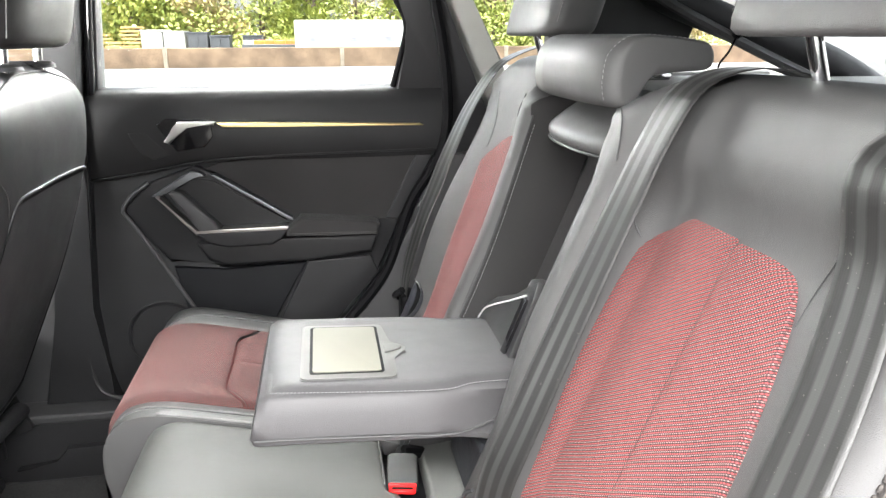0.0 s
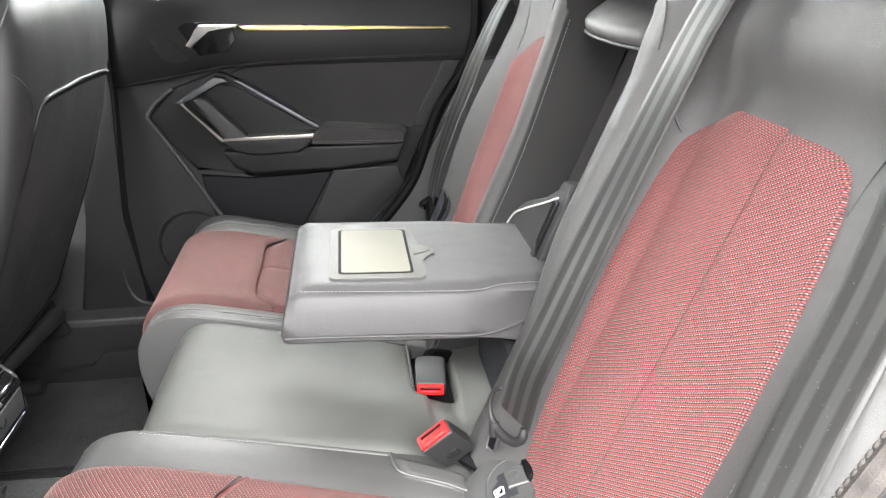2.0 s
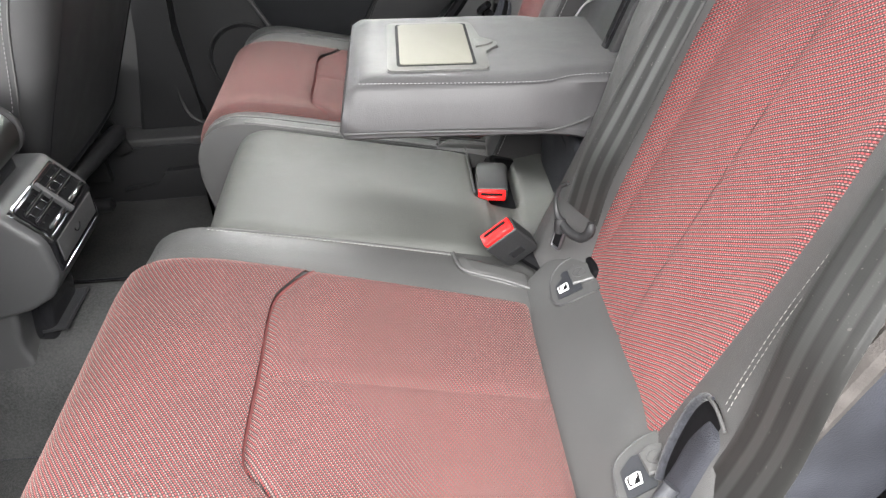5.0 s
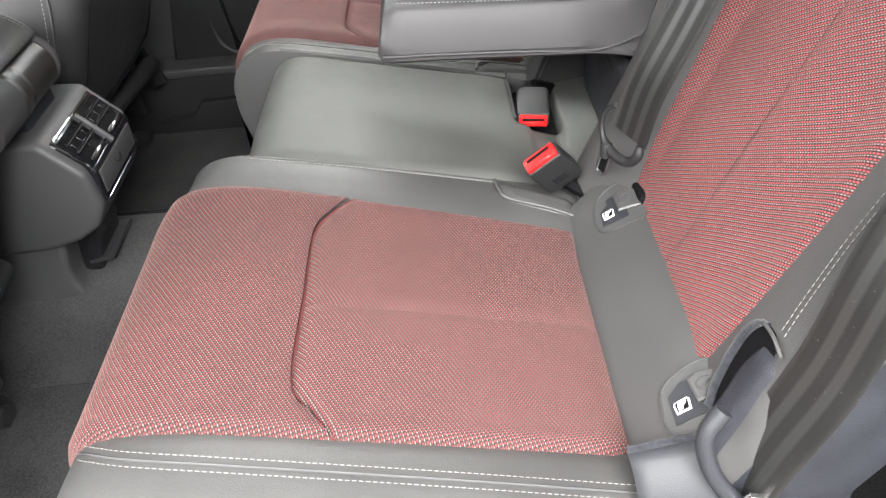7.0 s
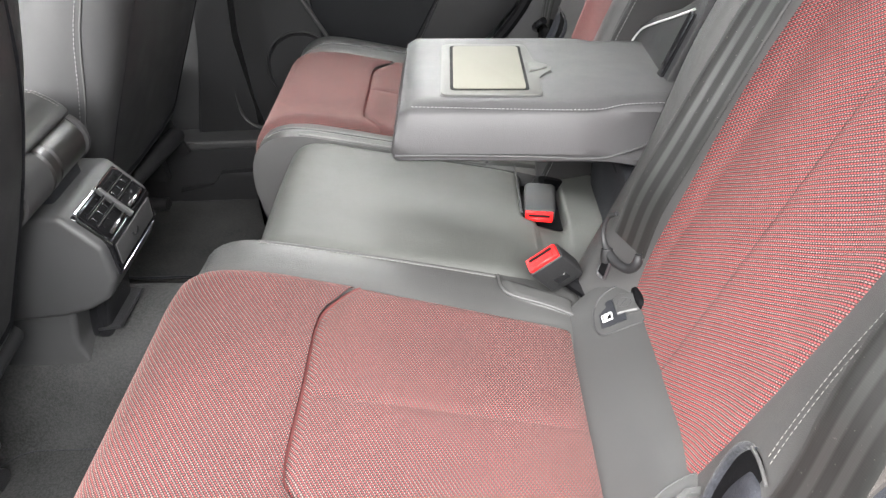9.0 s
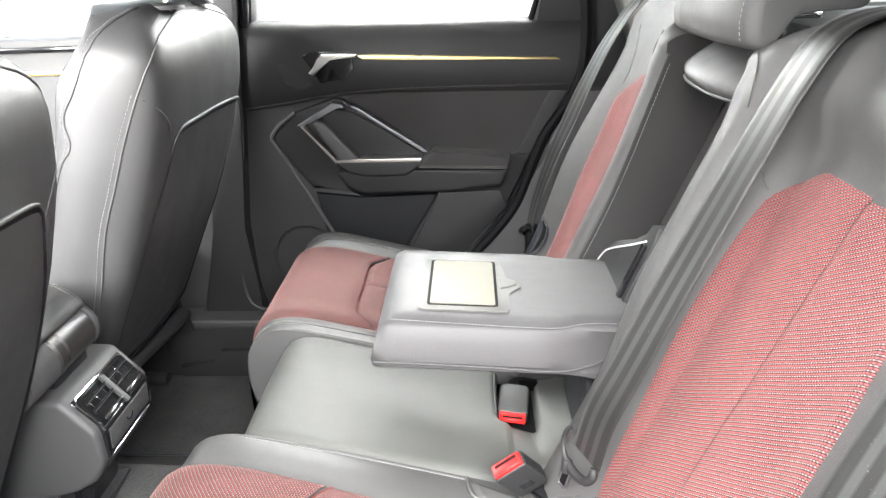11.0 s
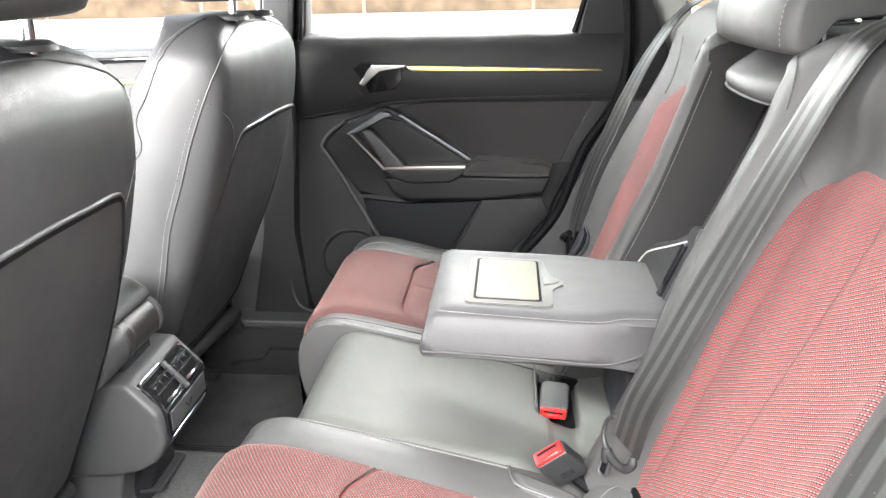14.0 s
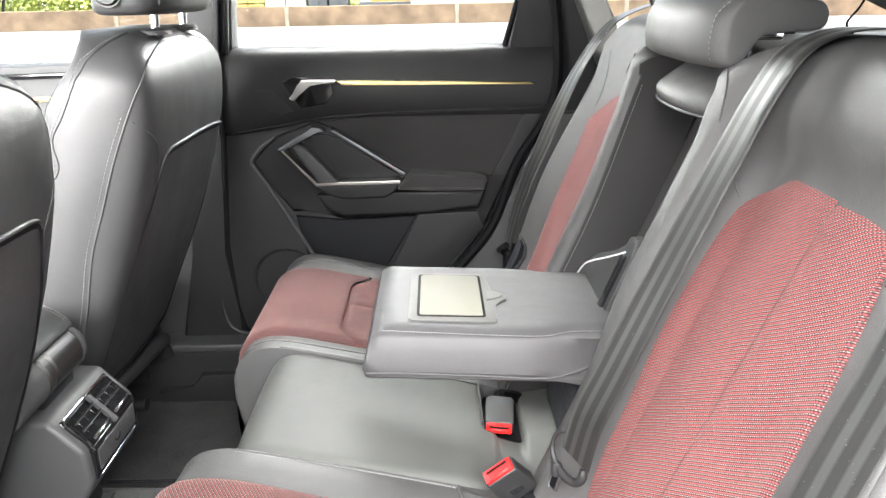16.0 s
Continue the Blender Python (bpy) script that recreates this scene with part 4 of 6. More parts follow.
    part("slot_binding", tube_bm(spline(slot, 40), [0.0042 - 0.0022 * smoothstep((k - 28) / 11) for k in range(40)], 10), FELT, ob, "dark felt binding round the belt slot")
    # black patch laid on the cover for the shade inside the slot
    patch("slot_hollow", f, [(0.470, 0.352), (0.500, 0.352)], [(0.500, 0.352), (0.499, 0.39), (0.490, 0.425)], [(0.462, 0.417), (0.475, 0.423), (0.490, 0.425)], [(0.470, 0.352), (0.459, 0.377), (0.454, 0.397), (0.462, 0.417)], RUBBER, ob, (-1, 0, 0), puff=0.001, edge=0.01, nu=10, nv=14, sink=0.0)
    patch("slot_flap", f, [(0.482, 0.315), (0.516, 0.315)], [(0.516, 0.315), (0.512, 0.37), (0.506, 0.417)], [(0.476, 0.415), (0.485, 0.420), (0.495, 0.421), (0.506, 0.417)], [(0.482, 0.315), (0.476, 0.365), (0.470, 0.388), (0.476, 0.415)], SIDE_PANEL, ob, (-1, 0, 0), puff=0.004, edge=0.012, nu=16, nv=18, label="blue-grey leatherette inside the belt slot")
    seam_line("slot_edge", [lift(a, z, 0.003) for a, z in ((0.464, 0.418), (0.476, 0.423), (0.488, 0.4255), (0.500, 0.4255))], 0.0014, LEATHER, ob)
    return adopt(ob)


SEAT_PIECES = []
SEAT_PIECES.append((rear_backrest(-1, "near rear backrest in grey leather with red woven inserts"), "leather_cover", "backrest"))
SEAT_PIECES.append((rear_backrest(1, "far rear backrest in grey leather with red woven inserts"), "leather_cover", "backrest"))

# centre section behind the folded armrest
centre = thing("centre_backrest", (0.10, 0, 0.28), "recessed centre backrest left open by the folded armrest", "seat backrest")
rec = lambda y, z: Vector((0.4146 * z - 0.1243 + 0.030, y, z))
part("recess_panel", mesh_from("recess_panel", [rec(-0.1165 + 0.233 * i / 9, 0.26 + 0.52 * j / 15) for j in range(16) for i in range(10)], quads(10, 16), PANEL, out=(-1, 0, 0.3)), PANEL, centre)
lip = [np.array(p) for p in spline([(0.131, 0.758), (0.127, 0.766), (0.131, 0.775), (0.150, 0.787), (0.18, 0.800), (0.215, 0.812), (0.25, 0.814), (0.262, 0.79), (0.235, 0.766), (0.18, 0.756), (0.145, 0.7545), (0.131, 0.758)], 49)][:-1]
mid_lip = np.mean(lip, axis=0)
loft("upper_pad", [[Vector((mid_lip[0] + (q[0] - mid_lip[0]) * k + 0.026 * (abs(y) / 0.115) ** 4 * max(0.0, (0.2 - q[0]) / 0.07), y, mid_lip[1] + (q[1] - mid_lip[1]) * k)) for q in lip] for y, k in ((-0.1155, 0.72), (-0.1150, 0.86), (-0.1125, 0.95), (-0.107, 0.99), (-0.09, 1.0), (-0.045, 1.02), (0.0, 1.03), (0.045, 1.02), (0.09, 1.0), (0.107, 0.99), (0.1125, 0.95), (0.1150, 0.86), (0.1155, 0.72))], LEATHER, centre)
seam_line("lip_seam", [(0.158, 0.112, 0.758), (0.141, 0.095, 0.757), (0.131, 0.05, 0.7565), (0.1285, 0, 0.7565), (0.131, -0.05, 0.7565), (0.141, -0.095, 0.757), (0.158, -0.112, 0.758)], 0.0016, SEAM, centre)
hatch_bm = prism_bm([(0.112, 0.40), (0.112, 0.49), (0.106, 0.519), (0.071, 0.544), (0.012, 0.569), (-0.015, 0.584), (-0.012, 0.596), (-0.034, 0.600), (-0.044, 0.58), (-0.052, 0.40)], 0.014, 0.003)
bmesh.ops.transform(hatch_bm, matrix=Matrix(((0, 1, 0.4146, -0.1573), (1, 0, 0, 0), (0, 0, 1, 0), (0, 0, 0, 1))), verts=hatch_bm.verts)
part("hinge_cover", hatch_bm, SOFT_TOUCH, centre, "black plastic cover over the armrest hinge")
edge = [(0.1055, 0.47), (0.105, 0.488), (0.103, 0.503), (0.093, 0.520), (0.069, 0.534), (0.044, 0.546), (0.005, 0.565), (-0.022, 0.579)]
part("hinge_rim", tube_bm(spline([(0.4146 * z - 0.1583, y, z) for y, z in edge], 40), 0.0013), STEEL, centre, "thin pale metal rim")
part("hinge_rib", bar_bm((0.4146 * 0.576 - 0.1583, -0.026, 0.576), (0.4146 * 0.49 - 0.1583, -0.030, 0.49), 0.013, 0.006, 0.002), GLOSS, centre)
# dark leatherette here puts the shade beneath the armrest into the colour
part("lower_block", box_bm((0.07, 0.20, 0.16), 0.012, 3, Matrix.Translation((0.045, 0, 0.345))), LEATHER_DARK, centre)
adopt(centre)
SEAT_PIECES.append((centre, "recess_panel", "centre_recess"))

# ---------- rear bench: cushion ----------
bench = thing("rear_cushion", (-0.25, 0, 0.12), "rear bench cushion in grey leather with red woven inserts", "seat cushion")


ANCHORS = []


def bench_side(s):
    f = cush_pt(s)
    plast = CUSH_L[-1]
    # leather shell under the panels
    nu, nv = 46, 60
    cols = [0.128 + (0.592 - 0.128) * i / (nu - 1) for i in range(nu)]
    lo, hi = px(-0.056), px(-0.47) + 0.11
    under = lambda p, a: 0.008 * smoothstep((a - 0.186) / 0.008) * smoothstep((0.476 - a) / 0.008) * smoothstep((p - lo - 0.005) / 0.012) * smoothstep((hi - 0.01 - p) / 0.012)
    verts = []
    for j in range(nv):
        p = plast * j / (nv - 1)
        t = (f(p + 0.003, 0.3) - f(p - 0.003, 0.3)).normalized()
        for a in cols:
            verts.append(f(p, a) + Vector((-t.z, 0, t.x)) * under(p, a))
    part("leather_cover", mesh_from("leather_cover", verts, quads(nu, nv), LEATHER_BENCH, out=(-0.5, 0, 1)), LEATHER_BENCH, bench)
    side = [[f(plast * j / (nv - 1), 0.592) + Vector((0, 0, -d)) for j in range(nv)] for d in (0.0, 0.03, 0.2)]
    part("outer_side", mesh_from("outer_side", [p for r in side for p in r], quads(nv, 3), LEATHER_SOFT, out=(0, s, 0)), LEATHER_SOFT, bench)
    inner = [[f(plast * j / (nv - 1), 0.128) + Vector((0, -s * 0.002 * (d > 0), -d)) for j in range(nv)] for d in (0.0, 0.012, 0.22)]
    part("inner_side", mesh_from("inner_side", [p for r in inner for p in r], quads(nv, 3), LEATHER, out=(0, -s, 0)), LEATHER, bench)
    pr = px(-0.056)
    seam_in, seam_out = px(-0.288), px(-0.286)
    bend = px(-0.3225)
    front = px(-0.47) + 0.11
    uv = lambda p, a: (p, -s * a)
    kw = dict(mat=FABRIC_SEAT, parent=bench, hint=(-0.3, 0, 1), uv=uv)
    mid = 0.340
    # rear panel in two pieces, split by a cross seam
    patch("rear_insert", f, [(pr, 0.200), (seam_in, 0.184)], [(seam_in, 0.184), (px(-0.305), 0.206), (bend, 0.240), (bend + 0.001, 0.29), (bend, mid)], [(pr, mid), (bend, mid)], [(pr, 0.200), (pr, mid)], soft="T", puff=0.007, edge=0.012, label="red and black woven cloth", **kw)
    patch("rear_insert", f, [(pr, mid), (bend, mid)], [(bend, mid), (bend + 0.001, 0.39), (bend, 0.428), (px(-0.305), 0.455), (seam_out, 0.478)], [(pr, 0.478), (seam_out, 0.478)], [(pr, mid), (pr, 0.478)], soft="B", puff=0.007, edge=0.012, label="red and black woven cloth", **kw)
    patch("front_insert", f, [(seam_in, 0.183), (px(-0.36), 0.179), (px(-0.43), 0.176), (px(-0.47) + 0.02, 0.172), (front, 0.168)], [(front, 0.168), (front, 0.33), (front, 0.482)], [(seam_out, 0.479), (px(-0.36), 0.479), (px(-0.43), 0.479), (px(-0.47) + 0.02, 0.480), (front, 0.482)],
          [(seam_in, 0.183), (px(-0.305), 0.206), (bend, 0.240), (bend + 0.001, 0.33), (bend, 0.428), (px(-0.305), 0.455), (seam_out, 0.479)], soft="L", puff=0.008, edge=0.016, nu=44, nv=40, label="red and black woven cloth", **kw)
    groove = [(px(-0.286), 0.182), (px(-0.305), 0.206), (bend, 0.240), (bend + 0.001, 0.33), (bend, 0.428), (px(-0.305), 0.455), (px(-0.284), 0.480)]
    seam_line("seam", [f(p, a) + Vector((0, 0, -0.0042)) for p, a in groove], 0.0036, SEAM_CLOTH, bench)
    # bolster seams with pale stitches
    up = Vector((0, 0, 0.0018))
    ins = [(px(-0.40), 0.131), (px(-0.31), 0.131), (px(-0.22), 0.131), (px(-0.136), 0.132)]
    seam_line("seam", [f(p, a) for p, a in ins], 0.0022, LEATHER, bench)
    stitch_row("stitching", [f(p, a + 0.004) + up for p, a in ins], bench, r=0.0003)
    cap = [(px(-0.06), 0.514), (px(-0.2), 0.511), (px(-0.35), 0.508), (px(-0.41), 0.503), (px(-0.44), 0.492), (px(-0.455), 0.483)]
    seam_line("seam", [f(p, a) + Vector((0, 0, 0.0004)) for p, a in cap], 0.0013, SEAM, bench)
    for d in (-0.0065, 0.0065) if s < 0 else ():
        stitch_row("stitching", [f(p, a + d) + up * 0.6 for p, a in cap], bench)
    low = [(px(-0.47) + 0.055, a) for a in (0.135, 0.155, 0.17)]
    stitch_row("stitching", [f(p, a) + Vector((-0.001, 0, 0)) for p, a in low], bench)
    cap2 = [(px(-0.10), 0.166), (px(-0.20), 0.163), (px(-0.30), 0.160), (px(-0.40), 0.157), (px(-0.44), 0.155), (px(-0.465), 0.155)]
    if s > 0:
        seam_line("seam", [f(p, a - 0.005) + Vector((0, 0, 0.0003)) for p, a in cap2], 0.0011, SEAM, bench)
        for d in (0.0, -0.010):
            stitch_row("stitching", [f(p, a + d) + up * 0.6 for p, a in cap2], bench, r=0.00045)
    # smooth roll between cushion and backrest
    def roll(q, a, lift=0.0):
        ze = 0.333 + 0.018 * smoothstep((a - 0.38) / 0.08)
        xe = max(-0.005, back_x(a, ze)) + 0.010
        return Vector((-0.060 + (xe + 0.060) * q - 0.45 * lift, s * a, 0.285 + (ze - 0.285) * q + 0.013 * math.sin(math.pi * q) + 0.89 * lift))

    def on_roll(bm, c):
        """Lays a flat piece (x, height, way out) on the roll round the way out c."""
        for v in bm.verts:
            h = -v.co.y
            ze = 0.333 + 0.018 * smoothstep((c + v.co.z - 0.38) / 0.08)
            xe = max(-0.005, back_x(c + v.co.z, ze)) + 0.010
            v.co = roll((v.co.x + 0.060) / (xe + 0.060), c + v.co.z, h)
        return bm

    verts = [roll(j / 11, 0.165 + 0.335 * i / 23) for j in range(12) for i in range(24)]
    part("rear_roll", mesh_from("rear_roll", verts, quads(24, 12), LEATHER_ROLL, out=(0, 0, 1)), LEATHER_ROLL, bench)
    plate = [(-0.036, 0.010), (-0.033, 0.024), (-0.025, 0.031), (-0.006, 0.031), (0.010, 0.026), (0.012, 0.0), (0.011, -0.024), (0.003, -0.031), (-0.021, -0.024), (-0.032, -0.014)]
    plate_s = [tuple(p) for p in spline(plate + plate[:1], 41)][:-1]

    def flat(outline, lift, depth=0.003, bevel=0.0006):
        bm = prism_bm(outline, depth, bevel, 1)
        bmesh.ops.translate(bm, vec=(0, -lift, 0), verts=bm.verts)
        return bm

    for c in (0.207, 0.459):
        pocket = part("anchor_cover", on_roll(flat(plate_s, 0.0022, 0.004, 0.0012), c), LEATHER_ROLL, bench, "dark cover over a child-seat anchor")
        rim_bm = tube_bm([(x, -0.0020, v) for x, v in plate_s + plate_s[:1]], 0.0011, 6)
        part("cover_edge", on_roll(rim_bm, c), SEAM, pocket)
        # raised dark plate, standing in for the shaded recess of the anchor
        part("cavity", on_roll(flat([(-0.030, 0.020), (-0.006, 0.020), (-0.004, -0.002), (-0.004, -0.012), (-0.019, -0.014), (-0.029, -0.006)], 0.0027, 0.002, 0.0), c), LEATHER_DARK, pocket)
        part("flap", on_roll(flat([(-0.013, 0.011), (0.009, 0.012), (0.010, -0.014), (-0.006, -0.016), (-0.014, -0.011)], 0.0052, 0.004, 0.0012), c), LEATHER_ROLL, pocket)
        ring = part("press_ring", on_roll(tube_bm([(-0.003 + 0.0068 * math.cos(w * math.pi / 10), -0.0054, -0.002 + 0.0068 * math.sin(w * math.pi / 10)) for w in range(21)], 0.0005, 5), c), SEAM, pocket)
        part("press_mark", on_roll(tube_bm([(-0.006, -0.0054, 0.001), (-0.002, -0.0056, -0.003), (0.0, -0.0054, -0.0045)], 0.0007, 5), c), SEAM, ring)
        sym = part("symbol", on_roll(flat([(-0.0275, 0.0128), (-0.0180, 0.0136), (-0.0172, 0.0042), (-0.0190, 0.0024), (-0.0266, 0.0024), (-0.0280, 0.0042)], 0.0034, 0.0012, 0.0003), c), ICON, pocket, "small white seat symbol")
        part("symbol_field", on_roll(flat([(-0.0264, 0.0117), (-0.0191, 0.0123), (-0.0185, 0.0048), (-0.0196, 0.0036), (-0.0259, 0.0036), (-0.0268, 0.0048)], 0.0038, 0.001, 0.0), c), RUBBER, sym)
        part("symbol_figure", on_roll(flat([(-0.0256, 0.0110), (-0.0228, 0.0113), (-0.0222, 0.0086), (-0.0198, 0.0064), (-0.0198, 0.0046), (-0.0250, 0.0046), (-0.0256, 0.0074)], 0.0042, 0.001, 0.0), c), ICON, sym)
        ANCHORS.append(pocket)
    # buckle pocket in the bolster
    pk = [(px(-0.134), 0.134), (px(-0.05), 0.152), (px(-0.05), 0.178), (px(-0.12), 0.164)]
    patch("buckle_pocket", f, [pk[0], pk[1]], [pk[1], pk[2]], [pk[3], pk[2]], [pk[0], pk[3]], LEATHER_BENCH, bench, (0, 0, 1), puff=0.004, edge=0.006, nu=14, nv=8, sink=0.0)
    seam_line("pocket_binding", [f(p, a) + Vector((0, 0, 0.004)) for p, a in (pk[0], (px(-0.130), 0.155), pk[3], (px(-0.08), 0.171), pk[2])], 0.0022, LEATHER, bench)


bench_side(-1)
bench_side(1)
# middle pad
MIDP = [np.array(p) for p in spline([(0.045, 0.305), (0.005, 0.292), (-0.035, 0.288), (-0.075, 0.300), (-0.12, 0.316), (-0.2, 0.333), (-0.3, 0.356), (-0.355, 0.369), (-0.387, 0.369), (-0.408, 0.354), (-0.421, 0.32), (-0.427, 0.26), (-0.424, 0.18), (-0.412, 0.12)], 150)]
verts = []
for p in MIDP:
    for i in range(70):
        y = -0.130 + 0.260 * i / 69
        e = max(0.0, (abs(y) - 0.112) / 0.018)
        swell = 0.006 * (1 - (y / 0.13) ** 2) if p[1] > 0.3 else 0.0
        cut = smoothstep((p[0] + 0.0935) / 0.006) * smoothstep((-0.036 - p[0]) / 0.008) * smoothstep((y + 0.006) / 0.010)
        rise = 0.012 * smoothstep((p[0] + 0.042) / 0.010) * smoothstep((0.035 - p[0]) / 0.03) * smoothstep((y + 0.07) / 0.07)
        verts.append((p[0] + 0.008 * e * e, y, p[1] + swell + rise - 0.010 * e * e - 0.045 * cut))
part("middle_pad", mesh_from("middle_pad", verts, quads(70, 150), LEATHER_SEAT, out=(-0.5, 0, 1)), LEATHER_SEAT, bench, "plain grey leather middle seat")
# black block on the notch's floor, added as the shade in it
part("buckle_slot", box_bm((0.058, 0.128, 0.02), 0.004, 2, Matrix.Translation((-0.065, 0.066, 0.272))), RUBBER, bench, "black block for the shade in the middle buckle's slot")
seam_line("slot_binding", [(-0.0945, y, 0.3155) for y in (0.128, 0.09, 0.04, 0.004)], 0.0016, SEAM, bench, n=16)
part("base", box_bm((0.40, 1.16, 0.14), 0.02, 2, Matrix.Translation((-0.23, 0, 0.075))), PLASTIC, bench)
for s in (-1, 1):
    flap = lambda u, v: Vector((-0.072 + 0.060 * u + 0.006 * v, s * (0.497 + 0.066 * v), 0.330 + 0.014 * u - 0.085 * v * v))
    # grey leather flap toned dark, so its colour makes up for the strong light
    patch("side_flap", flap, [(0, 0), (1, 0)], [(1, 0), (1, 1)], [(0, 1), (1, 1)], [(0, 0), (0, 1)], LEATHER_DARK, bench, (0, s, 1), puff=0.004, edge=0.1, nu=12, nv=12, sink=0.0)
    seam_line("flap_binding", [flap(u, 0.0) + Vector((0, 0, 0.002)) for u in (0, 0.3, 0.6, 1)], 0.0028, FELT, bench, n=12)
    # black box added as the shade between roll and backrest cloth
    part("belt_gap", box_bm((0.026, 0.040, 0.06), 0.008, 3, Matrix.Translation((0.018, s * 0.198, 0.312))), RUBBER, bench)
for a in ANCHORS:
    for o in [a, *a.children_recursive]:
        bm = bmesh.new()
        bm.from_mesh(o.data)
        bmesh.ops.recalc_face_normals(bm, faces=bm.faces)
        bm.to_mesh(o.data)
        bm.free()
adopt(bench)
SEAT_PIECES.append((bench, "middle_pad", "cushion"))

# ---------- folded centre armrest ----------
arm = thing("centre_armrest", (-0.05, 0, 0.43), "folded-down grey leather centre armrest with a lidded cup holder", "armrest")
rings = []
AW, TOP = 0.112, 0.513
xs = [-0.233, -0.2315, -0.227, -0.221, -0.211, -0.19, -0.15, -0.10, -0.06, -0.045, -0.03, -0.015, 0.0, 0.015, 0.03, 0.045, 0.07, 0.12, 0.145]
for x in xs:
    k = 1 - 0.75 * smoothstep((-0.221 - x) / 0.014) ** 2
    slope = 0.004 - 0.045 * (x + 0.2)
    top = TOP + slope - 0.006 * smoothstep((-0.220 - x) / 0.014)
    waist = 0.010 * smoothstep((x + 0.06) / 0.06)
    bot = 0.463 - 0.055 * (x + 0.23) - 0.012 * smoothstep((x + 0.06) / 0.1)
    bot += 0.012 * (1 - k)
    w = AW - waist - 0.004 * (1 - k)
    ring = []
    prof = [(-w + 0.010, top), (-w + 0.004, top - 0.0015), (-w, top - 0.006), (-w - 0.004, top - 0.02), (-w - 0.009, bot + 0.022), (-w - 0.010, bot + 0.012), (-w - 0.008, bot + 0.010), (-w - 0.008, bot + 0.004), (-w - 0.003, bot), (-w + 0.02, bot - 0.001)]
    dent = 0.013 * math.exp(-(((x - 0.022) / 0.026) ** 2))
    prof = prof[:3] + [(prof[3][0] + dent * 0.7, prof[3][1]), (prof[4][0] + dent, prof[4][1]), (prof[5][0] + dent * 0.6, prof[5][1])] + prof[6:]
    lean = lambda zz: -0.020 * (top - zz) / 0.07 * smoothstep((-0.185 - x) / 0.03)
    full = [(y, z) for y, z in prof] + [(-y, z) for y, z in prof[::-1]] + [(y * w / 0.1, top + 0.0015) for y in (0.06, 0.03, 0.0, -0.03, -0.06)]
    rings.append([Vector((x + lean(z), y, z)) for y, z in full])
loft("leather_cover", rings, LEATHER_SOFT, arm)
# top cover panel
topf = lambda x, y: Vector((x, y, TOP + 0.004 - 0.045 * (x + 0.2) + 0.0016))
patch("top_panel", topf, [(-0.222, -0.103), (-0.09, -0.110), (-0.030, -0.1095), (0.005, -0.096), (0.13, -0.092)], [(0.13, -0.092), (0.13, 0.088)], [(-0.224, 0.098), (-0.09, 0.102), (-0.025, 0.100), (0.005, 0.09), (0.13, 0.088)], [(-0.222, -0.103), (-0.229, 0.0), (-0.224, 0.098)], LEATHER_SOFT, arm, (0, 0, 1), puff=0.003, edge=0.014, nu=40, nv=30)
for s in (-1, 1):
    run = [(-0.220, 0.1045), (-0.09, 0.1115), (-0.030, 0.111), (0.005, 0.098), (0.08, 0.094)]
    if s < 0:
        stitch_row("stitching", [topf(x, s * y) + Vector((0, 0, -0.0005)) for x, y in run], arm, DARK_THREAD, pitch=0.0040, length=0.0026, r=0.0004)
    low = [(-0.2395, 0.4625), (-0.19, 0.4605), (-0.10, 0.455), (-0.03, 0.447), (0.005, 0.451), (0.03, 0.462)]
    seam_line("seam", [(x, s * (AW + 0.0095 - 0.010 * smoothstep((x + 0.06) / 0.06)), z + 0.010) for x, z in low], 0.0013, SEAM, arm)
# cup holder frame and lid
def lid_outline(x0, x1, y0, y1, r, notch=0.0):
    out = []
    for cx, cy, a0 in ((x0 + r, y0 + r, 180), (x1 - r, y0 + r, 270)):
        out += [(cx + r * math.cos(radians(a0 + k * 18)), cy + r * math.sin(radians(a0 + k * 18))) for k in range(6)]
    if notch:
        yc = (y0 + y1) / 2
        out += [(x1, yc - 0.026), (x1 + notch * 0.35, yc - 0.017), (x1 + notch * 0.95, yc - 0.009), (x1 + notch, yc + 0.004), (x1 + notch * 0.5, yc + 0.014), (x1 - 0.002, yc + 0.020)]
    for cx, cy, a0 in ((x1 - r - (0.006 if notch else 0), y1 - r, 0), (x0 + r, y1 - r, 90)):
        out += [(cx + r * math.cos(radians(a0 + k * 18)), cy + r * math.sin(radians(a0 + k * 18))) for k in range(6)]
    return out


def flat_on_arm(bm, lift):
    m = Matrix(((1, 0, 0, 0), (0, 0, 1, 0), (0, -1, 0, 0), (0, 0, 0, 1)))
    bmesh.ops.transform(bm, matrix=m, verts=bm.verts)
    for v in bm.verts:
        v.co.z += topf(v.co.x, v.co.y).z + lift
    return bm


frame_ob = part("cup_holder_frame", flat_on_arm(prism_bm(lid_outline(-0.190, -0.083, -0.087, 0.064, 0.008, 0.017), 0.010, 0.0015), 0.0052), ARM_FRAME, arm, "grey plastic frame with a finger notch")
part("frame_gap", flat_on_arm(prism_bm(lid_outline(-0.1914, -0.0816, -0.0884, 0.0654, 0.008, 0.017), 0.004, 0.0), 0.0036), SEAM, frame_ob)
part("shadow_gap", flat_on_arm(prism_bm(lid_outline(-0.180, -0.096, -0.076, 0.057, 0.005), 0.004, 0.0), 0.0055), RUBBER, frame_ob)
part("lid", flat_on_arm(prism_bm(lid_outline(-0.1765, -0.0995, -0.0725, 0.0535, 0.004), 0.004, 0.001), 0.0066), LID, frame_ob, "pale champagne plastic lid, closed")
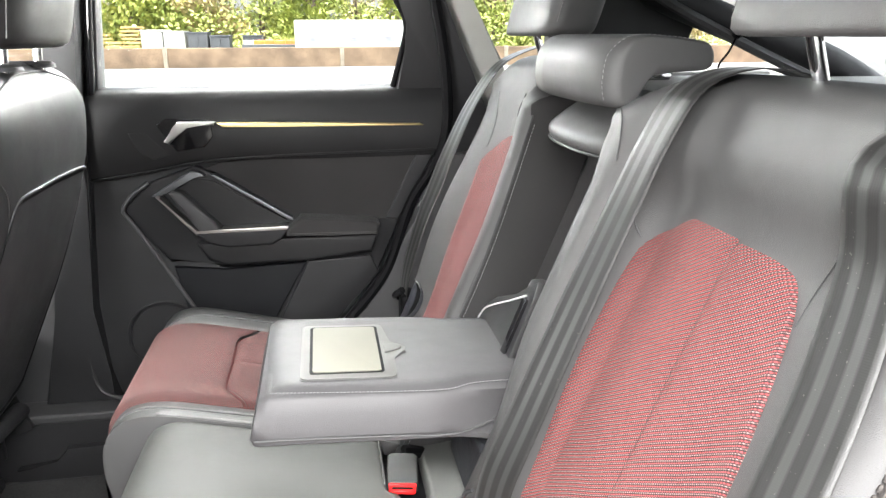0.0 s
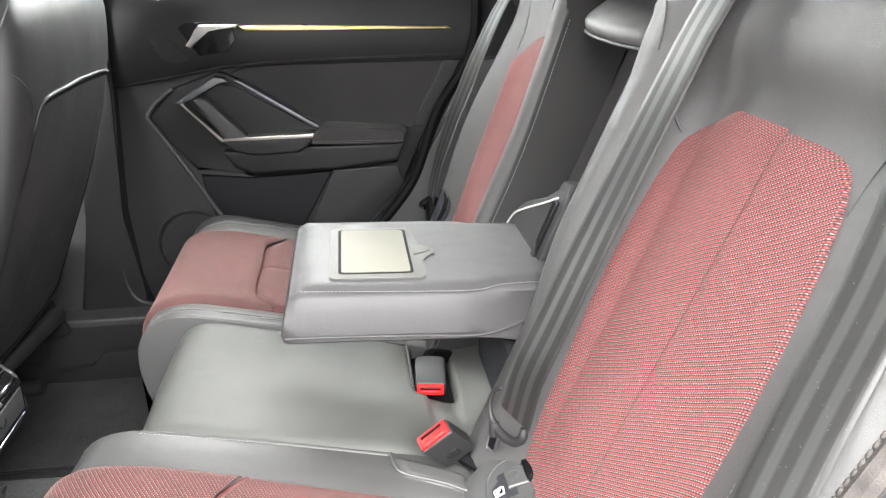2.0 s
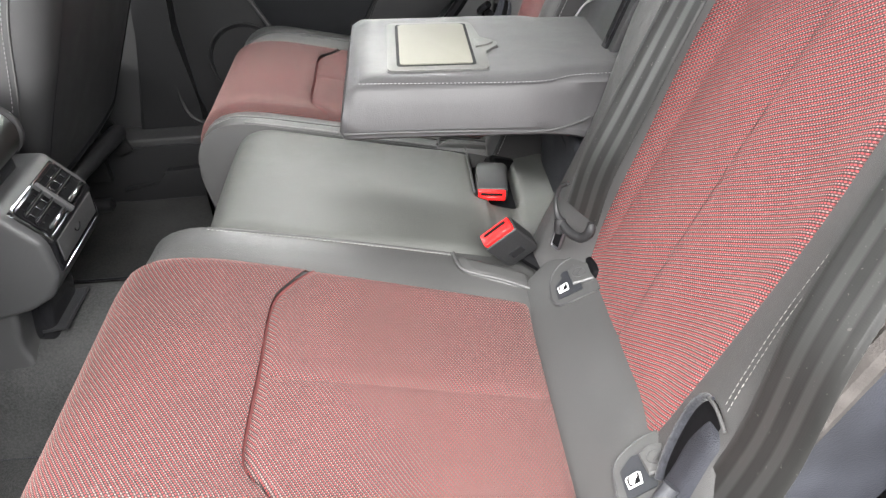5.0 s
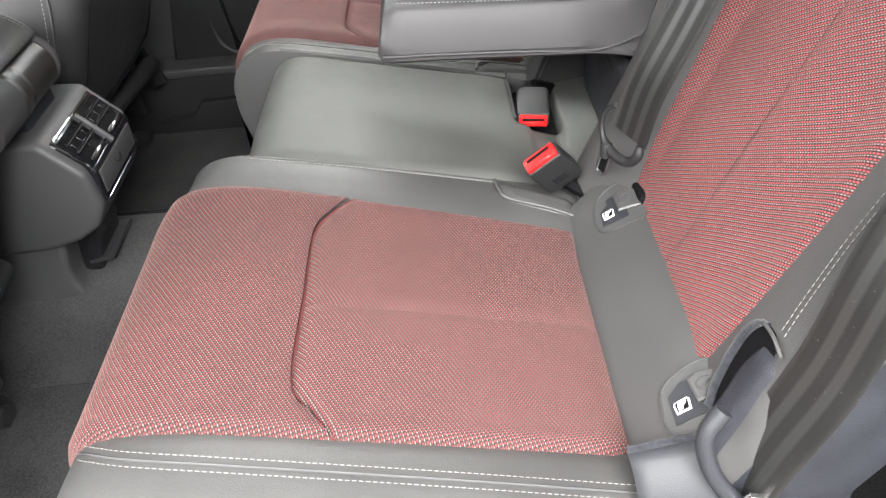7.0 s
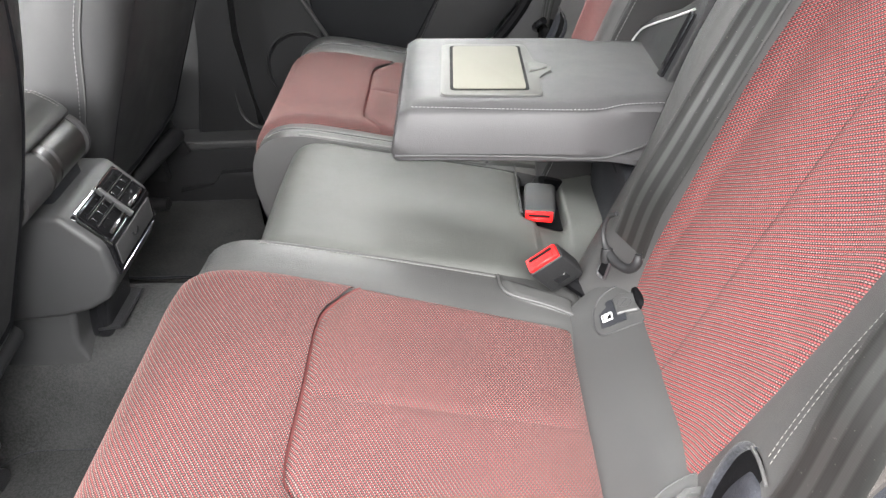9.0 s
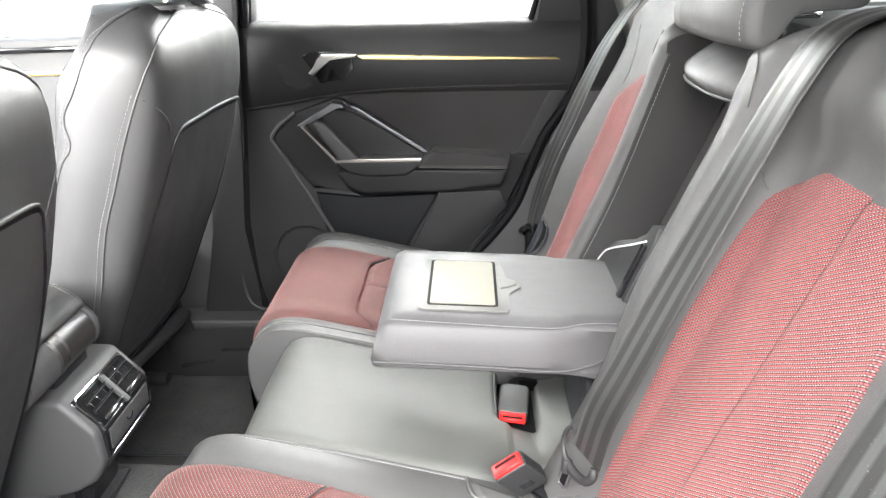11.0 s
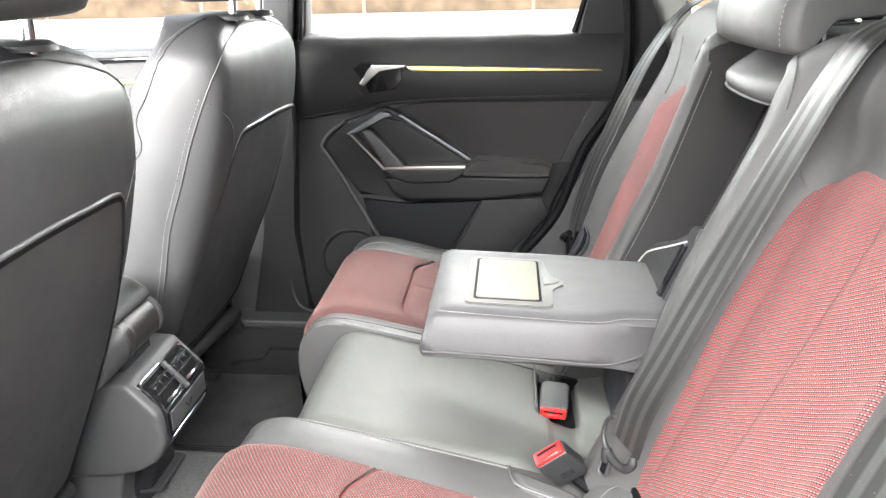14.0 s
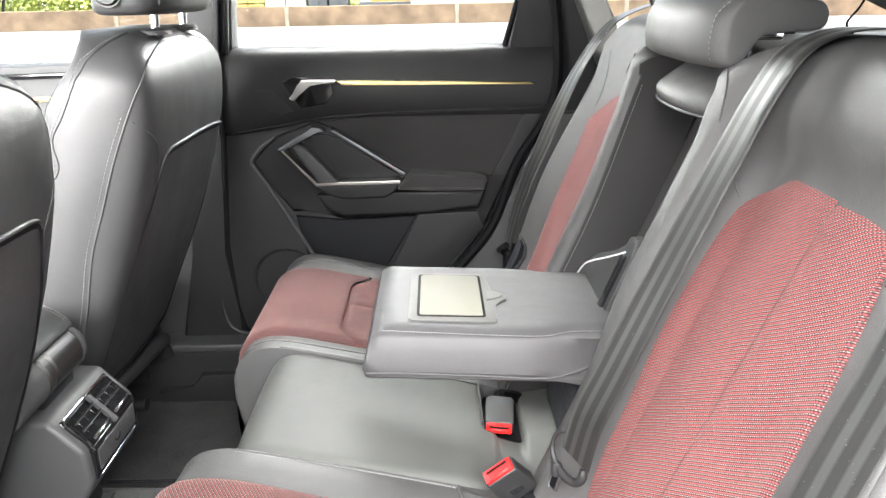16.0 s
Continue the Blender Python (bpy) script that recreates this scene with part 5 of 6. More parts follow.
part("catch", flat_on_arm(prism_bm([(-0.092, -0.026), (-0.080, -0.020), (-0.0715, -0.014), (-0.0705, -0.006), (-0.079, -0.001), (-0.092, 0.001)], 0.004, 0.001), 0.0068), ARM_FRAME, frame_ob)
adopt(arm)
SEAT_PIECES.append((arm, "leather_cover", "armrest"))

# ---------- rear head restraints ----------
def centre_restraint():
    ob = thing("head_restraint", (0.17, 0, 0.80), "low saddle-shaped grey leather centre head restraint", "head restraint", "rear head restraints")
    prof = [(0.115, 0.835), (0.118, 0.857), (0.127, 0.871), (0.142, 0.880), (0.17, 0.882), (0.225, 0.876), (0.237, 0.868), (0.239, 0.857), (0.232, 0.848), (0.20, 0.8455), (0.172, 0.842), (0.155, 0.829), (0.142, 0.815), (0.130, 0.811), (0.119, 0.818)]
    ring = [np.array(p) for p in spline(prof + prof[:1], 61)][:-1]
    c = np.mean(ring, axis=0)
    rings = []
    for y, k in ((-0.1285, 0.86), (-0.128, 0.91), (-0.126, 0.95), (-0.121, 0.985), (-0.114, 1.0), (-0.112, 0.985), (-0.109, 1.0), (-0.05, 1.01), (0.05, 1.01), (0.109, 1.0), (0.112, 0.985), (0.114, 1.0), (0.121, 0.985), (0.126, 0.95), (0.128, 0.91), (0.1285, 0.86)):
        front = lambda p: 0.020 * max(0.0, (abs(y) - 0.07) / 0.058) ** 2 * max(0.0, (c[0] - p[0]) / 0.065)
        rings.append([Vector((c[0] + (p[0] - c[0]) * k + front(p), y, c[1] + (p[1] - c[1]) * k)) for p in ring])
    pad = loft("cushion", rings, LEATHER, ob)
    skin = BVHTree.FromPolygons([v.co[:] for v in pad.data.vertices], [q.vertices[:] for q in pad.data.polygons])
    for s in (-1, 1):
        st = [(0.1255, 0.8165), (0.1175, 0.838), (0.121, 0.858), (0.132, 0.873), (0.155, 0.8805), (0.19, 0.8805), (0.235, 0.872)]
        near = [skin.find_nearest(Vector((x - 0.004, s * 0.118, z)))[:2] for x, z in spline(st, 40)]
        stitch_row("stitching", [p + n * 0.0003 for p, n in near], ob, DARK_THREAD, pitch=0.0052, length=0.0036, r=0.0004)
        part("post", tube_bm([(0.19, s * 0.05, 0.80), (0.19, s * 0.05, 0.85)], 0.006), CHROME, ob)
        part("guide", box_bm((0.05, 0.024, 0.008), 0.003, 2, Matrix.Translation((0.20, s * 0.05, 0.838))), CHROME, ob)
    return adopt(ob)


def outer_restraint(s, label):
    ob = thing("head_restraint", (0.21, s * 0.36, 0.845), label, "head restraint", "rear head restraints")
    rings = []
    for j, z in enumerate((0.880, 0.8815, 0.886, 0.895, 0.915, 0.95, 0.99, 1.025, 1.040, 1.047, 1.05)):
        k = (0.80, 0.90, 0.965, 0.99, 1.0, 1.0, 0.99, 0.96, 0.90, 0.80, 0.6)[j]
        x = 0.213 + 0.30 * (z - 0.88)
        rings.append(rounded((x, s * 0.357, z), ((0.050 * k, 0, 0), (0, 0.130 * k, 0)), 3.6, 48))
    loft("cushion", rings, LEATHER, ob)
    for y in (0.295, 0.425):
        part("post", tube_bm([(0.232, s * y, 0.843), (0.212, s * y, 0.90)], 0.0065, 12), CHROME, ob)
    stitch_row("stitching", [(0.183 + 0.30 * (z - 0.88), s * 0.2285, z) for z in (0.90, 0.95, 1.0)], ob)
    return adopt(ob)


SEAT_PIECES.append((centre_restraint(), "cushion", "head_rest"))
SEAT_PIECES.append((outer_restraint(-1, "grey leather head restraint on chrome posts"), "cushion", "head_rest"))
SEAT_PIECES.append((outer_restraint(1, "grey leather head restraint on chrome posts"), "cushion", "head_rest"))

# ---------- the rear seat as one thing ----------
rear_seat = thing("rear_seat", (-0.2, 0, 0.0), "three-place rear seat, grey leather with red woven inserts", "car seat")


def join_seat(ob, main, name, label):
    """Makes the main mesh of a built piece a part of the rear seat, and the rest its sub-parts."""
    kids = [c for c in ob.children_recursive]
    top = next(c for c in kids if c.name.split(".")[0] == main)
    for c in kids:
        c.parent = rear_seat if c is top else top
        c.matrix_parent_inverse = Matrix.Translation(rear_seat.location).inverted() if c is top else Matrix()
    top.name = name
    tagged(top, label=label)
    bpy.data.objects.remove(ob)


for piece, main, name in SEAT_PIECES:
    join_seat(piece, main, name, piece["label"])

# ---------- belts ----------
mid_belt = thing("seat_belt", (0.0, -0.2, 0.36), "dark centre seat belt with two smooth lanes over the near backrest", "seat belt", "rear seat belts")
def on_back(y, z, w=0.024, gap=0.004):
    """A point just in front of the near backrest, clear of it over a belt's width."""
    return (min(back_x(-y + d, z) for d in (-w, 0, w) if -y + d > 0.12) - gap, y, z)


pts = [(0.30, -0.212, 0.833), (0.262, -0.213, 0.849), (0.222, -0.213, 0.8535), (0.187, -0.2125, 0.8480), (0.162, -0.211, 0.832), (0.143, -0.205, 0.795), (0.122, -0.203, 0.745), (0.082, -0.203, 0.650), (0.054, -0.204, 0.583), (0.025, -0.206, 0.513), (0.003, -0.207, 0.459), (-0.008, -0.206, 0.408)]
acr = [(0.0, -1, 0)] * 8 + [(0.15, -1, 0), (0.3, -1, 0), (0.45, -1, -0.05), (0.5, -1, -0.1)]
ribbon("webbing", pts, acr, 0.047, BELT, mid_belt)
TU, TV, TC = Vector((0.445, -0.89, -0.089)), Vector((0.21, -0.02, 0.98)), Vector((-0.012, -0.206, 0.408))
on_tongue = lambda u, v, d=0.0: TC + TU * u + TV * v + TU.cross(TV) * d
loop = spline([on_tongue(u, v) for u, v in ((-0.024, 0.022), (-0.033, 0.012), (-0.034, -0.004), (-0.024, -0.018), (-0.004, -0.024), (0.014, -0.020), (0.022, -0.008), (0.020, 0.002))], 44)
tongue = part("tongue", tube_bm(loop, [0.0024 + 0.0026 * smoothstep((k - 12) / 14) - 0.0015 * smoothstep((k - 40) / 3) for k in range(44)], 12), SOFT_TOUCH, mid_belt, "dark plastic belt tongue")
part("throat", tube_bm([on_tongue(-0.020, -0.019), on_tongue(-0.017, -0.026), on_tongue(-0.0155, -0.033)], [0.0058, 0.0066, 0.0052], 12), SOFT_TOUCH, tongue)
ring = [on_tongue(u, v) for u, v in ((-0.021, -0.030), (-0.0215, -0.049), (-0.0195, -0.052), (-0.011, -0.0515), (-0.009, -0.049), (-0.009, -0.030))]
blade = part("blade", tube_bm(ring, 0.0017, 6), DARK_SATIN, tongue, "dark metal latch plate")
part("blade_window", box_bm((0.011, 0.019, 0.0016), 0.0005, 1, axes(on_tongue(-0.015, -0.040), TU, TV, TU.cross(TV))), RUBBER, blade)
adopt(mid_belt)

near_belt = thing("seat_belt", (0.05, -0.53, 0.3), "dark outer seat belt with two smooth lanes beside the near seat", "seat belt", "rear seat belts")
ribbon("webbing", [(0.30, -0.455, 0.865), (0.25, -0.452, 0.852), on_back(-0.452, 0.815), on_back(-0.458, 0.75), on_back(-0.474, 0.68), on_back(-0.497, 0.60, 0.01, 0.008), on_back(-0.518, 0.52, 0.0, 0.012), (0.027, -0.529, 0.445), (0.010, -0.530, 0.380), (0.0, -0.528, 0.320), (-0.004, -0.522, 0.24)],
       [(0, -1, 0), (0, -1, 0), (0.05, -1, 0), (0.10, -1, 0), (0.2, -1, 0), (0.25, -0.95, 0.03), (0.28, -0.94, 0.06), (0.28, -0.93, 0.08), (0.28, -0.93, 0.08), (0.28, -0.93, 0.08), (0.28, -0.93, 0.05)], 0.047, BELT, near_belt)
t2 = part("tongue", tube_bm(spline([(-0.018, -0.512, 0.392), (-0.030, -0.520, 0.374), (-0.022, -0.532, 0.345), (0.004, -0.542, 0.310), (0.012, -0.546, 0.295)], 20), 0.0062, 12), LEATHER_DARK, near_belt, "dark grey plastic belt tongue")
part("blade", box_bm((0.03, 0.004, 0.05), 0.001, 2, Matrix.Translation((0.0, -0.545, 0.315)) @ Matrix.Rotation(radians(25), 4, "Y")), CHROME, t2)
adopt(near_belt)

far_belt = thing("seat_belt", (0.05, 0.53, 0.3), "dark outer seat belt with smooth lanes beside the far seat", "seat belt", "rear seat belts")
ribbon("webbing", [(0.30, 0.53, 0.872), (0.220, 0.532, 0.850), (0.172, 0.5345, 0.820), (0.125, 0.5375, 0.75), (0.087, 0.5375, 0.67), (0.054, 0.5375, 0.59), (0.030, 0.5375, 0.53), (0.0, 0.539, 0.43), (-0.012, 0.541, 0.33)],
       [(0, -1, 0), (0.1, -1, 0), (0.3, -0.95, 0), (0.42, -0.9, 0), (0.42, -0.9, 0), (0.4, -0.9, 0), (0.3, -0.95, 0), (0.2, -1, 0), (0.1, -1, 0)], 0.047, BELT, far_belt)
part("tongue", tube_bm(spline([(-0.012, 0.512, 0.40), (-0.024, 0.53, 0.385), (-0.020, 0.56, 0.37), (0.0, 0.57, 0.36)], 12), 0.007, 10), GLOSS, far_belt, "black plastic belt tongue")
part("anchor", box_bm((0.03, 0.06, 0.09), 0.01, 3, Matrix.Translation((0.0, 0.545, 0.34))), RUBBER, far_belt)
adopt(far_belt)


def buckle(at, ahead, wide, label, stalk):
    """A belt buckle whose red button faces along ahead; wide is the direction of its long side."""
    ob = thing("belt_buckle", at, label, "belt buckle", "belt buckles")
    x = Vector(ahead).normalized()
    y = Vector(wide)
    y = (y - x * y.dot(x)).normalized()
    z = x.cross(y)
    m = axes(at, x, y, z)
    bm = bmesh.new()
    outline = [(-0.032, -0.016), (-0.026, -0.021), (0.026, -0.0205), (0.026, 0.0205), (-0.026, 0.021), (-0.032, 0.016)]
    a = [bm.verts.new((px_, py_, 0.0098)) for px_, py_ in outline]
    b = [bm.verts.new((px_, py_, -0.0098)) for px_, py_ in outline]
    bm.faces.new(a)
    bm.faces.new(b[::-1])
    for i in range(6):
        bm.faces.new((a[i], b[i], b[(i + 1) % 6], a[(i + 1) % 6]))
    bmesh.ops.bevel(bm, geom=list(bm.edges), offset=0.0028, segments=3, profile=0.6, affect="EDGES")
    bmesh.ops.transform(bm, matrix=m, verts=bm.verts)
    body = part("body", bm, SOFT_TOUCH, ob)
    bt = box_bm((0.008, 0.0365, 0.0155), 0.002, 2, m @ Matrix.Translation((0.0265, 0, 0)))
    button = part("button", bt, RED, ob, "bright red release button")
    part("slot", box_bm((0.003, 0.028, 0.0035), 0.0008, 1, m @ Matrix.Translation((0.0302, 0, 0.0035))), RUBBER, button)
    part("press_mark", box_bm((0.0015, 0.026, 0.0055), 0.0006, 1, m @ Matrix.Translation((0.0305, 0, -0.0035))), RED, button)
    part("moulded_mark", box_bm((0.012, 0.016, 0.0006), 0.0002, 1, m @ Matrix.Translation((-0.012, 0, -0.0099))), GLOSS, body)
    part("stalk", tube_bm(spline([m @ Vector((-0.030, 0, 0)), m @ Vector((-0.045, 0, 0.0)), stalk], 10), 0.0095, 8), RUBBER, ob)
    return adopt(ob)


buckle((-0.074, -0.160, 0.348), (-0.52, -0.40, 0.75), (0.74, 0.0, 0.67), "black belt buckle with red button standing beside the near seat", (-0.005, -0.165, 0.29))
buckle((-0.069, 0.030, 0.312), (-0.10, -0.93, -0.12), (0.97, -0.10, -0.06), "black belt buckle with red button lying in the middle seat", (-0.03, 0.11, 0.29))

# ---------- front seats ----------
SEAT_BACK = [(0.20, -0.742), (0.32, -0.688), (0.468, -0.619), (0.53, -0.593), (0.608, -0.564), (0.685, -0.541), (0.73, -0.533), (0.775, -0.530), (0.81, -0.533), (0.85, -0.540)]
# half outline of a seat back, from the middle of the rear to the middle of the front: way out, way forward
SEAT_HALF = [(0.0, 0.0), (0.06, 0.0), (0.10, 0.002), (0.135, 0.004), (0.160, 0.007), (0.179, 0.012), (0.190, 0.023), (0.197, 0.045), (0.200, 0.07), (0.202, 0.10), (0.198, 0.135), (0.185, 0.155), (0.15, 0.166), (0.10, 0.150), (0.07, 0.125), (0.0, 0.115)]
SEAT_MID = 0.312


def front_seat(s, label, rim_up=0.0):
    ob = thing("car_seat", (-0.85, s * 0.36, 0.0), label, "car seat", "front seats")
    bz, bx = [q[0] for q in SEAT_BACK], [q[1] for q in SEAT_BACK]
    xr = lambda z: float(np.interp(z, bz, bx))
    Y = lambda y: s * y
    half = [np.array(q) for q in spline(SEAT_HALF, 34)]

    def ring(z):
        top = max(0.0, z - 0.755) / 0.092
        k = max(0.0, 1 - top**2.6) ** 0.5
        wide = 0.42 + 0.58 * k - 0.03 * smoothstep((0.42 - z) / 0.2)
        back = 0.045 * (1 - k)
        out = []
        for sign, pts in ((-1, half), (1, half[-2:0:-1])):
            for v, f in pts:
                f = back + min(f, 0.045) + max(0.0, f - 0.045) * (1 - 0.68 * smoothstep((z - 0.730) / 0.125))
                out.append(Vector((xr(z) - f, Y(SEAT_MID + sign * v * wide), z)))
        return out

    zs = [0.262, 0.264, 0.272, 0.30, 0.36, 0.42, 0.48, 0.54, 0.60, 0.65, 0.69, 0.72, 0.75, 0.77, 0.785, 0.80, 0.812, 0.822, 0.830, 0.836, 0.841, 0.8445, 0.8465]
    rings = [ring(z) for z in zs]
    n = len(rings[0])
    for j, k in ((0, 0.80), (1, 0.93)):
        c = sum(rings[j], Vector()) / n
        rings[j] = [c + (p - c) * k for p in rings[j]]
    c = sum(rings[-1], Vector()) / n
    rings.append([c + (p - c) * 0.55 + Vector((0, 0, 0.001)) for p in rings[-1]])
    shell = loft("backrest", rings, LEATHER_FRONT, ob)
    shell.data.set_sharp_from_angle(angle=radians(80))
    hv, hf = [q[0] for q in half[:18]], [q[1] for q in half[:18]]

    def rear(v, z):
        return Vector((xr(z) - float(np.interp(abs(v), hv, hf)), Y(SEAT_MID + v), z))
    hint = (1, 0, 0)
    rl, rz = -0.140, 0.676 + rim_up
    patch("back_shell", rear, [(-0.165, 0.285), (0.0, 0.28), (0.165, 0.285)], [(0.165, 0.285), (0.175, 0.45), (0.179, 0.58), (0.181, rz - 0.008)], [(rl, rz - 0.016), (rl + 0.020, rz), (0.0, rz + 0.004), (0.12, rz - 0.002), (0.181, rz - 0.008)], [(-0.165, 0.285), (-0.172, 0.42), (-0.168, 0.53), (-0.156, 0.60), (rl, rz - 0.016)], SHELL, ob, hint, puff=-0.007, edge=0.05, nu=40, nv=44, sink=-0.002, label="dark plastic shell with a hollowed back")
    rim = [(rl - 0.008, rz - 0.036), (rl - 0.002, rz - 0.018), (rl + 0.007, rz - 0.004), (rl + 0.026, rz + 0.003), (-0.06, rz + 0.005), (0.0, rz + 0.006), (0.08, rz + 0.003), (0.14, rz - 0.003), (0.180, rz - 0.010)]
    part("shell_rim", tube_bm([rear(v, z) + Vector((0.0012, 0, 0)) for v, z in spline(rim, 50)], [0.0008 + 0.0018 * smoothstep(k / 10) for k in range(50)], 8), CONSOLE, ob, "grey rim of the shell")
    # piping and stitches
    tree = BVHTree.FromPolygons([v.co[:] for v in shell.data.vertices], [p.vertices[:] for p in shell.data.polygons])

    def snug(pts, n, out=0.0):
        res = []
        for p in spline(pts, n):
            q, nn, *_ = tree.find_nearest(Vector((p[0], s * p[1], p[2])))
            if nn.dot(q - Vector((-0.62, s * SEAT_MID, min(q.z, 0.76)))) < 0:
                nn = -nn
            res.append(q + nn * out)
        return res
    edge_pts = [(-0.745, 0.115, 0.29), (-0.687, 0.115, 0.416), (-0.652, 0.115, 0.538), (-0.624, 0.115, 0.608), (-0.598, 0.115, 0.674), (-0.568, 0.118, 0.740), (-0.548, 0.134, 0.785), (-0.540, 0.165, 0.813), (-0.548, 0.225, 0.829), (-0.552, 0.27, 0.836), (-0.552, 0.36, 0.836), (-0.548, 0.40, 0.829), (-0.552, 0.45, 0.811), (-0.562, 0.485, 0.782)]
    part("piping", tube_bm(snug(edge_pts, 90, 0.0003), 0.0015), LEATHER, ob, "thin leather piping")
    stitch_row("stitching", snug([(x - 0.008, y, z) for x, y, z in edge_pts[:6]], 40, 0.0006), ob, DARK_THREAD, pitch=0.0062, length=0.004, r=0.0005)
    stitch_row("stitching", snug([(x - 0.012, y, z + 0.012) for x, y, z in edge_pts[7:13]], 40, 0.0006), ob, SEAM, pitch=0.0062, length=0.004, r=0.0006)
    front_edge = [(-0.815, 0.115, 0.40), (-0.752, 0.115, 0.52), (-0.700, 0.115, 0.632), (-0.678, 0.113, 0.660), (-0.672, 0.113, 0.676), (-0.677, 0.113, 0.707), (-0.654, 0.115, 0.740), (-0.625, 0.13, 0.785), (-0.595, 0.17, 0.826), (-0.585, 0.20, 0.84)]
    part("front_piping", tube_bm(snug(front_edge, 60, 0.0002), 0.0015), SEAM, ob)
    stitch_row("stitching", snug([(x - 0.006, y, z) for x, y, z in front_edge], 50, 0.0006), ob, DARK_THREAD, pitch=0.0062, length=0.004, r=0.0005)
    bolster = [(-0.715, 0.125, 0.70), (-0.690, 0.125, 0.755), (-0.660, 0.14, 0.80), (-0.63, 0.17, 0.832)]
    stitch_row("stitching", snug(bolster, 30, 0.0006), ob, SEAM, pitch=0.0062, length=0.004, r=0.0006)
    cross = [rear(-0.193, 0.73), rear(-0.178, 0.712), rear(-0.158, 0.688), rear(rl - 0.004, rz - 0.026)]
    part("seam", tube_bm(spline(cross, 16), 0.0010), SEAM, ob)
    # seat base, rails and recliner
    pillow("seat_cushion", (-1.02, Y(0.36), 0.25), (0.27, 0, 0.03), (0, 0.25, 0), (0, 0, 0.085), LEATHER_FRONT, ob, power=5)
    part("recliner_cover", box_bm((0.16, 0.03, 0.13), 0.012, 3, Matrix.Translation((-0.86, Y(0.125), 0.25)) @ Matrix.Rotation(radians(-20), 4, "Y")), PLASTIC, ob)
    for y in (0.17, 0.55):
        part("rail", tube_bm([(-1.28, Y(y), 0.02), (-0.82, Y(y), 0.02)], 0.016, 10), PLASTIC, ob)
        part("frame_side", box_bm((0.40, 0.02, 0.10), 0.006, 2, Matrix.Translation((-1.0, Y(y), 0.13))), PLASTIC, ob)
    part("cross_tube", tube_bm([(-0.735, Y(0.13), 0.255), (-0.740, Y(0.30), 0.230), (-0.755, Y(0.54), 0.19)], 0.017, 14), PLASTIC, ob)
    part("recliner_bracket", box_bm((0.035, 0.012, 0.11), 0.004, 2, Matrix.Translation((-0.775, Y(0.555), 0.19)) @ Matrix.Rotation(radians(-18), 4, "Y")), SOFT_TOUCH, ob)
    # head restraint with posts and sleeves
    head = []
    for j, z in enumerate((0.862, 0.8635, 0.868, 0.878, 0.90, 0.94, 0.98, 1.01, 1.022, 1.028)):
        k = (0.74, 0.86, 0.95, 0.985, 1.0, 1.0, 0.97, 0.9, 0.8, 0.55)[j]
        head.append(rounded((-0.582 + 0.22 * (z - 0.86), Y(SEAT_MID), z + 0.004), ((0.062 * k, 0, 0), (0, 0.145 * k, 0)), 3.2, 44))
    hr = loft("head_rest", head, LEATHER_FRONT, ob, "grey leather head restraint")
    for y in (0.250, 0.374):
        post = part("post", tube_bm([(-0.565, Y(y), 0.825), (-0.560, Y(y), 0.885)], 0.0068, 16), CHROME, ob)
        part("sleeve", tube_bm([(-0.567, Y(y), 0.838), (-0.567, Y(y), 0.843), (-0.567, Y(y), 0.8465), (-0.567, Y(y), 0.8475)], [0.027, 0.026, 0.021, 0.012], 20), PLASTIC, ob)
        for k in range(3):
            part("notch", tube_bm([(-0.5635, Y(y), 0.852 + 0.006 * k), (-0.5632, Y(y), 0.8532 + 0.006 * k)], 0.0071, 16), STEEL_DARK, post)
    seam_line("head_seam", [(-0.530, Y(SEAT_MID - 0.122), 0.880), (-0.520, Y(SEAT_MID - 0.128), 0.93), (-0.515, Y(SEAT_MID - 0.115), 0.99)], 0.0012, SEAM, ob)
    button = bmesh.new()
    bmesh.ops.create_cone(button, cap_ends=True, segments=24, radius1=0.017, radius2=0.015, depth=0.006, matrix=Matrix.Translation((-0.590, Y(SEAT_MID - 0.146), 0.897)) @ Matrix.Rotation(radians(90 * s), 4, "X"))
    part("height_button", button, PLASTIC, hr)
    part("button_ring", tube_bm([(-0.590 + 0.019 * math.cos(w * math.pi / 12), Y(SEAT_MID - 0.146), 0.897 + 0.019 * math.sin(w * math.pi / 12)) for w in range(25)], 0.0014, 6), SEAM, hr)
    return adopt(ob)


front_seat(1, "far front seat in grey leather with a dark plastic back shell")
front_seat(-1, "near front seat in grey leather with a dark plastic back shell", 0.010)

# ---------- centre console ----------
console = thing("centre_console", (-0.75, 0, 0.0), "grey plastic rear end of the centre console with air vents", "console")
W = 0.078
side = [(-0.90, 0.387), (-0.71, 0.387), (-0.652, 0.385), (-0.612, 0.338), (-0.611, 0.288), (-0.628, 0.258), (-0.66, 0.240), (-0.70, 0.230), (-0.90, 0.215)]
bm = prism_bm(side, 2 * W, 0.0)
bmesh.ops.translate(bm, vec=(0, -W, 0), verts=bm.verts)
bmesh.ops.bevel(bm, geom=list(bm.edges), offset=0.009, segments=3, profile=0.55, affect="EDGES", clamp_overlap=True)
part("housing", bm, CONSOLE, console)
bm = prism_bm([(-0.95, 0.11), (-0.95, 0.24), (-0.72, 0.24), (-0.690, 0.235), (-0.702, 0.19), (-0.706, 0.165), (-0.700, 0.145), (-0.698, 0.11)], 0.13, 0.0)
bmesh.ops.translate(bm, vec=(0, -0.065, 0), verts=bm.verts)
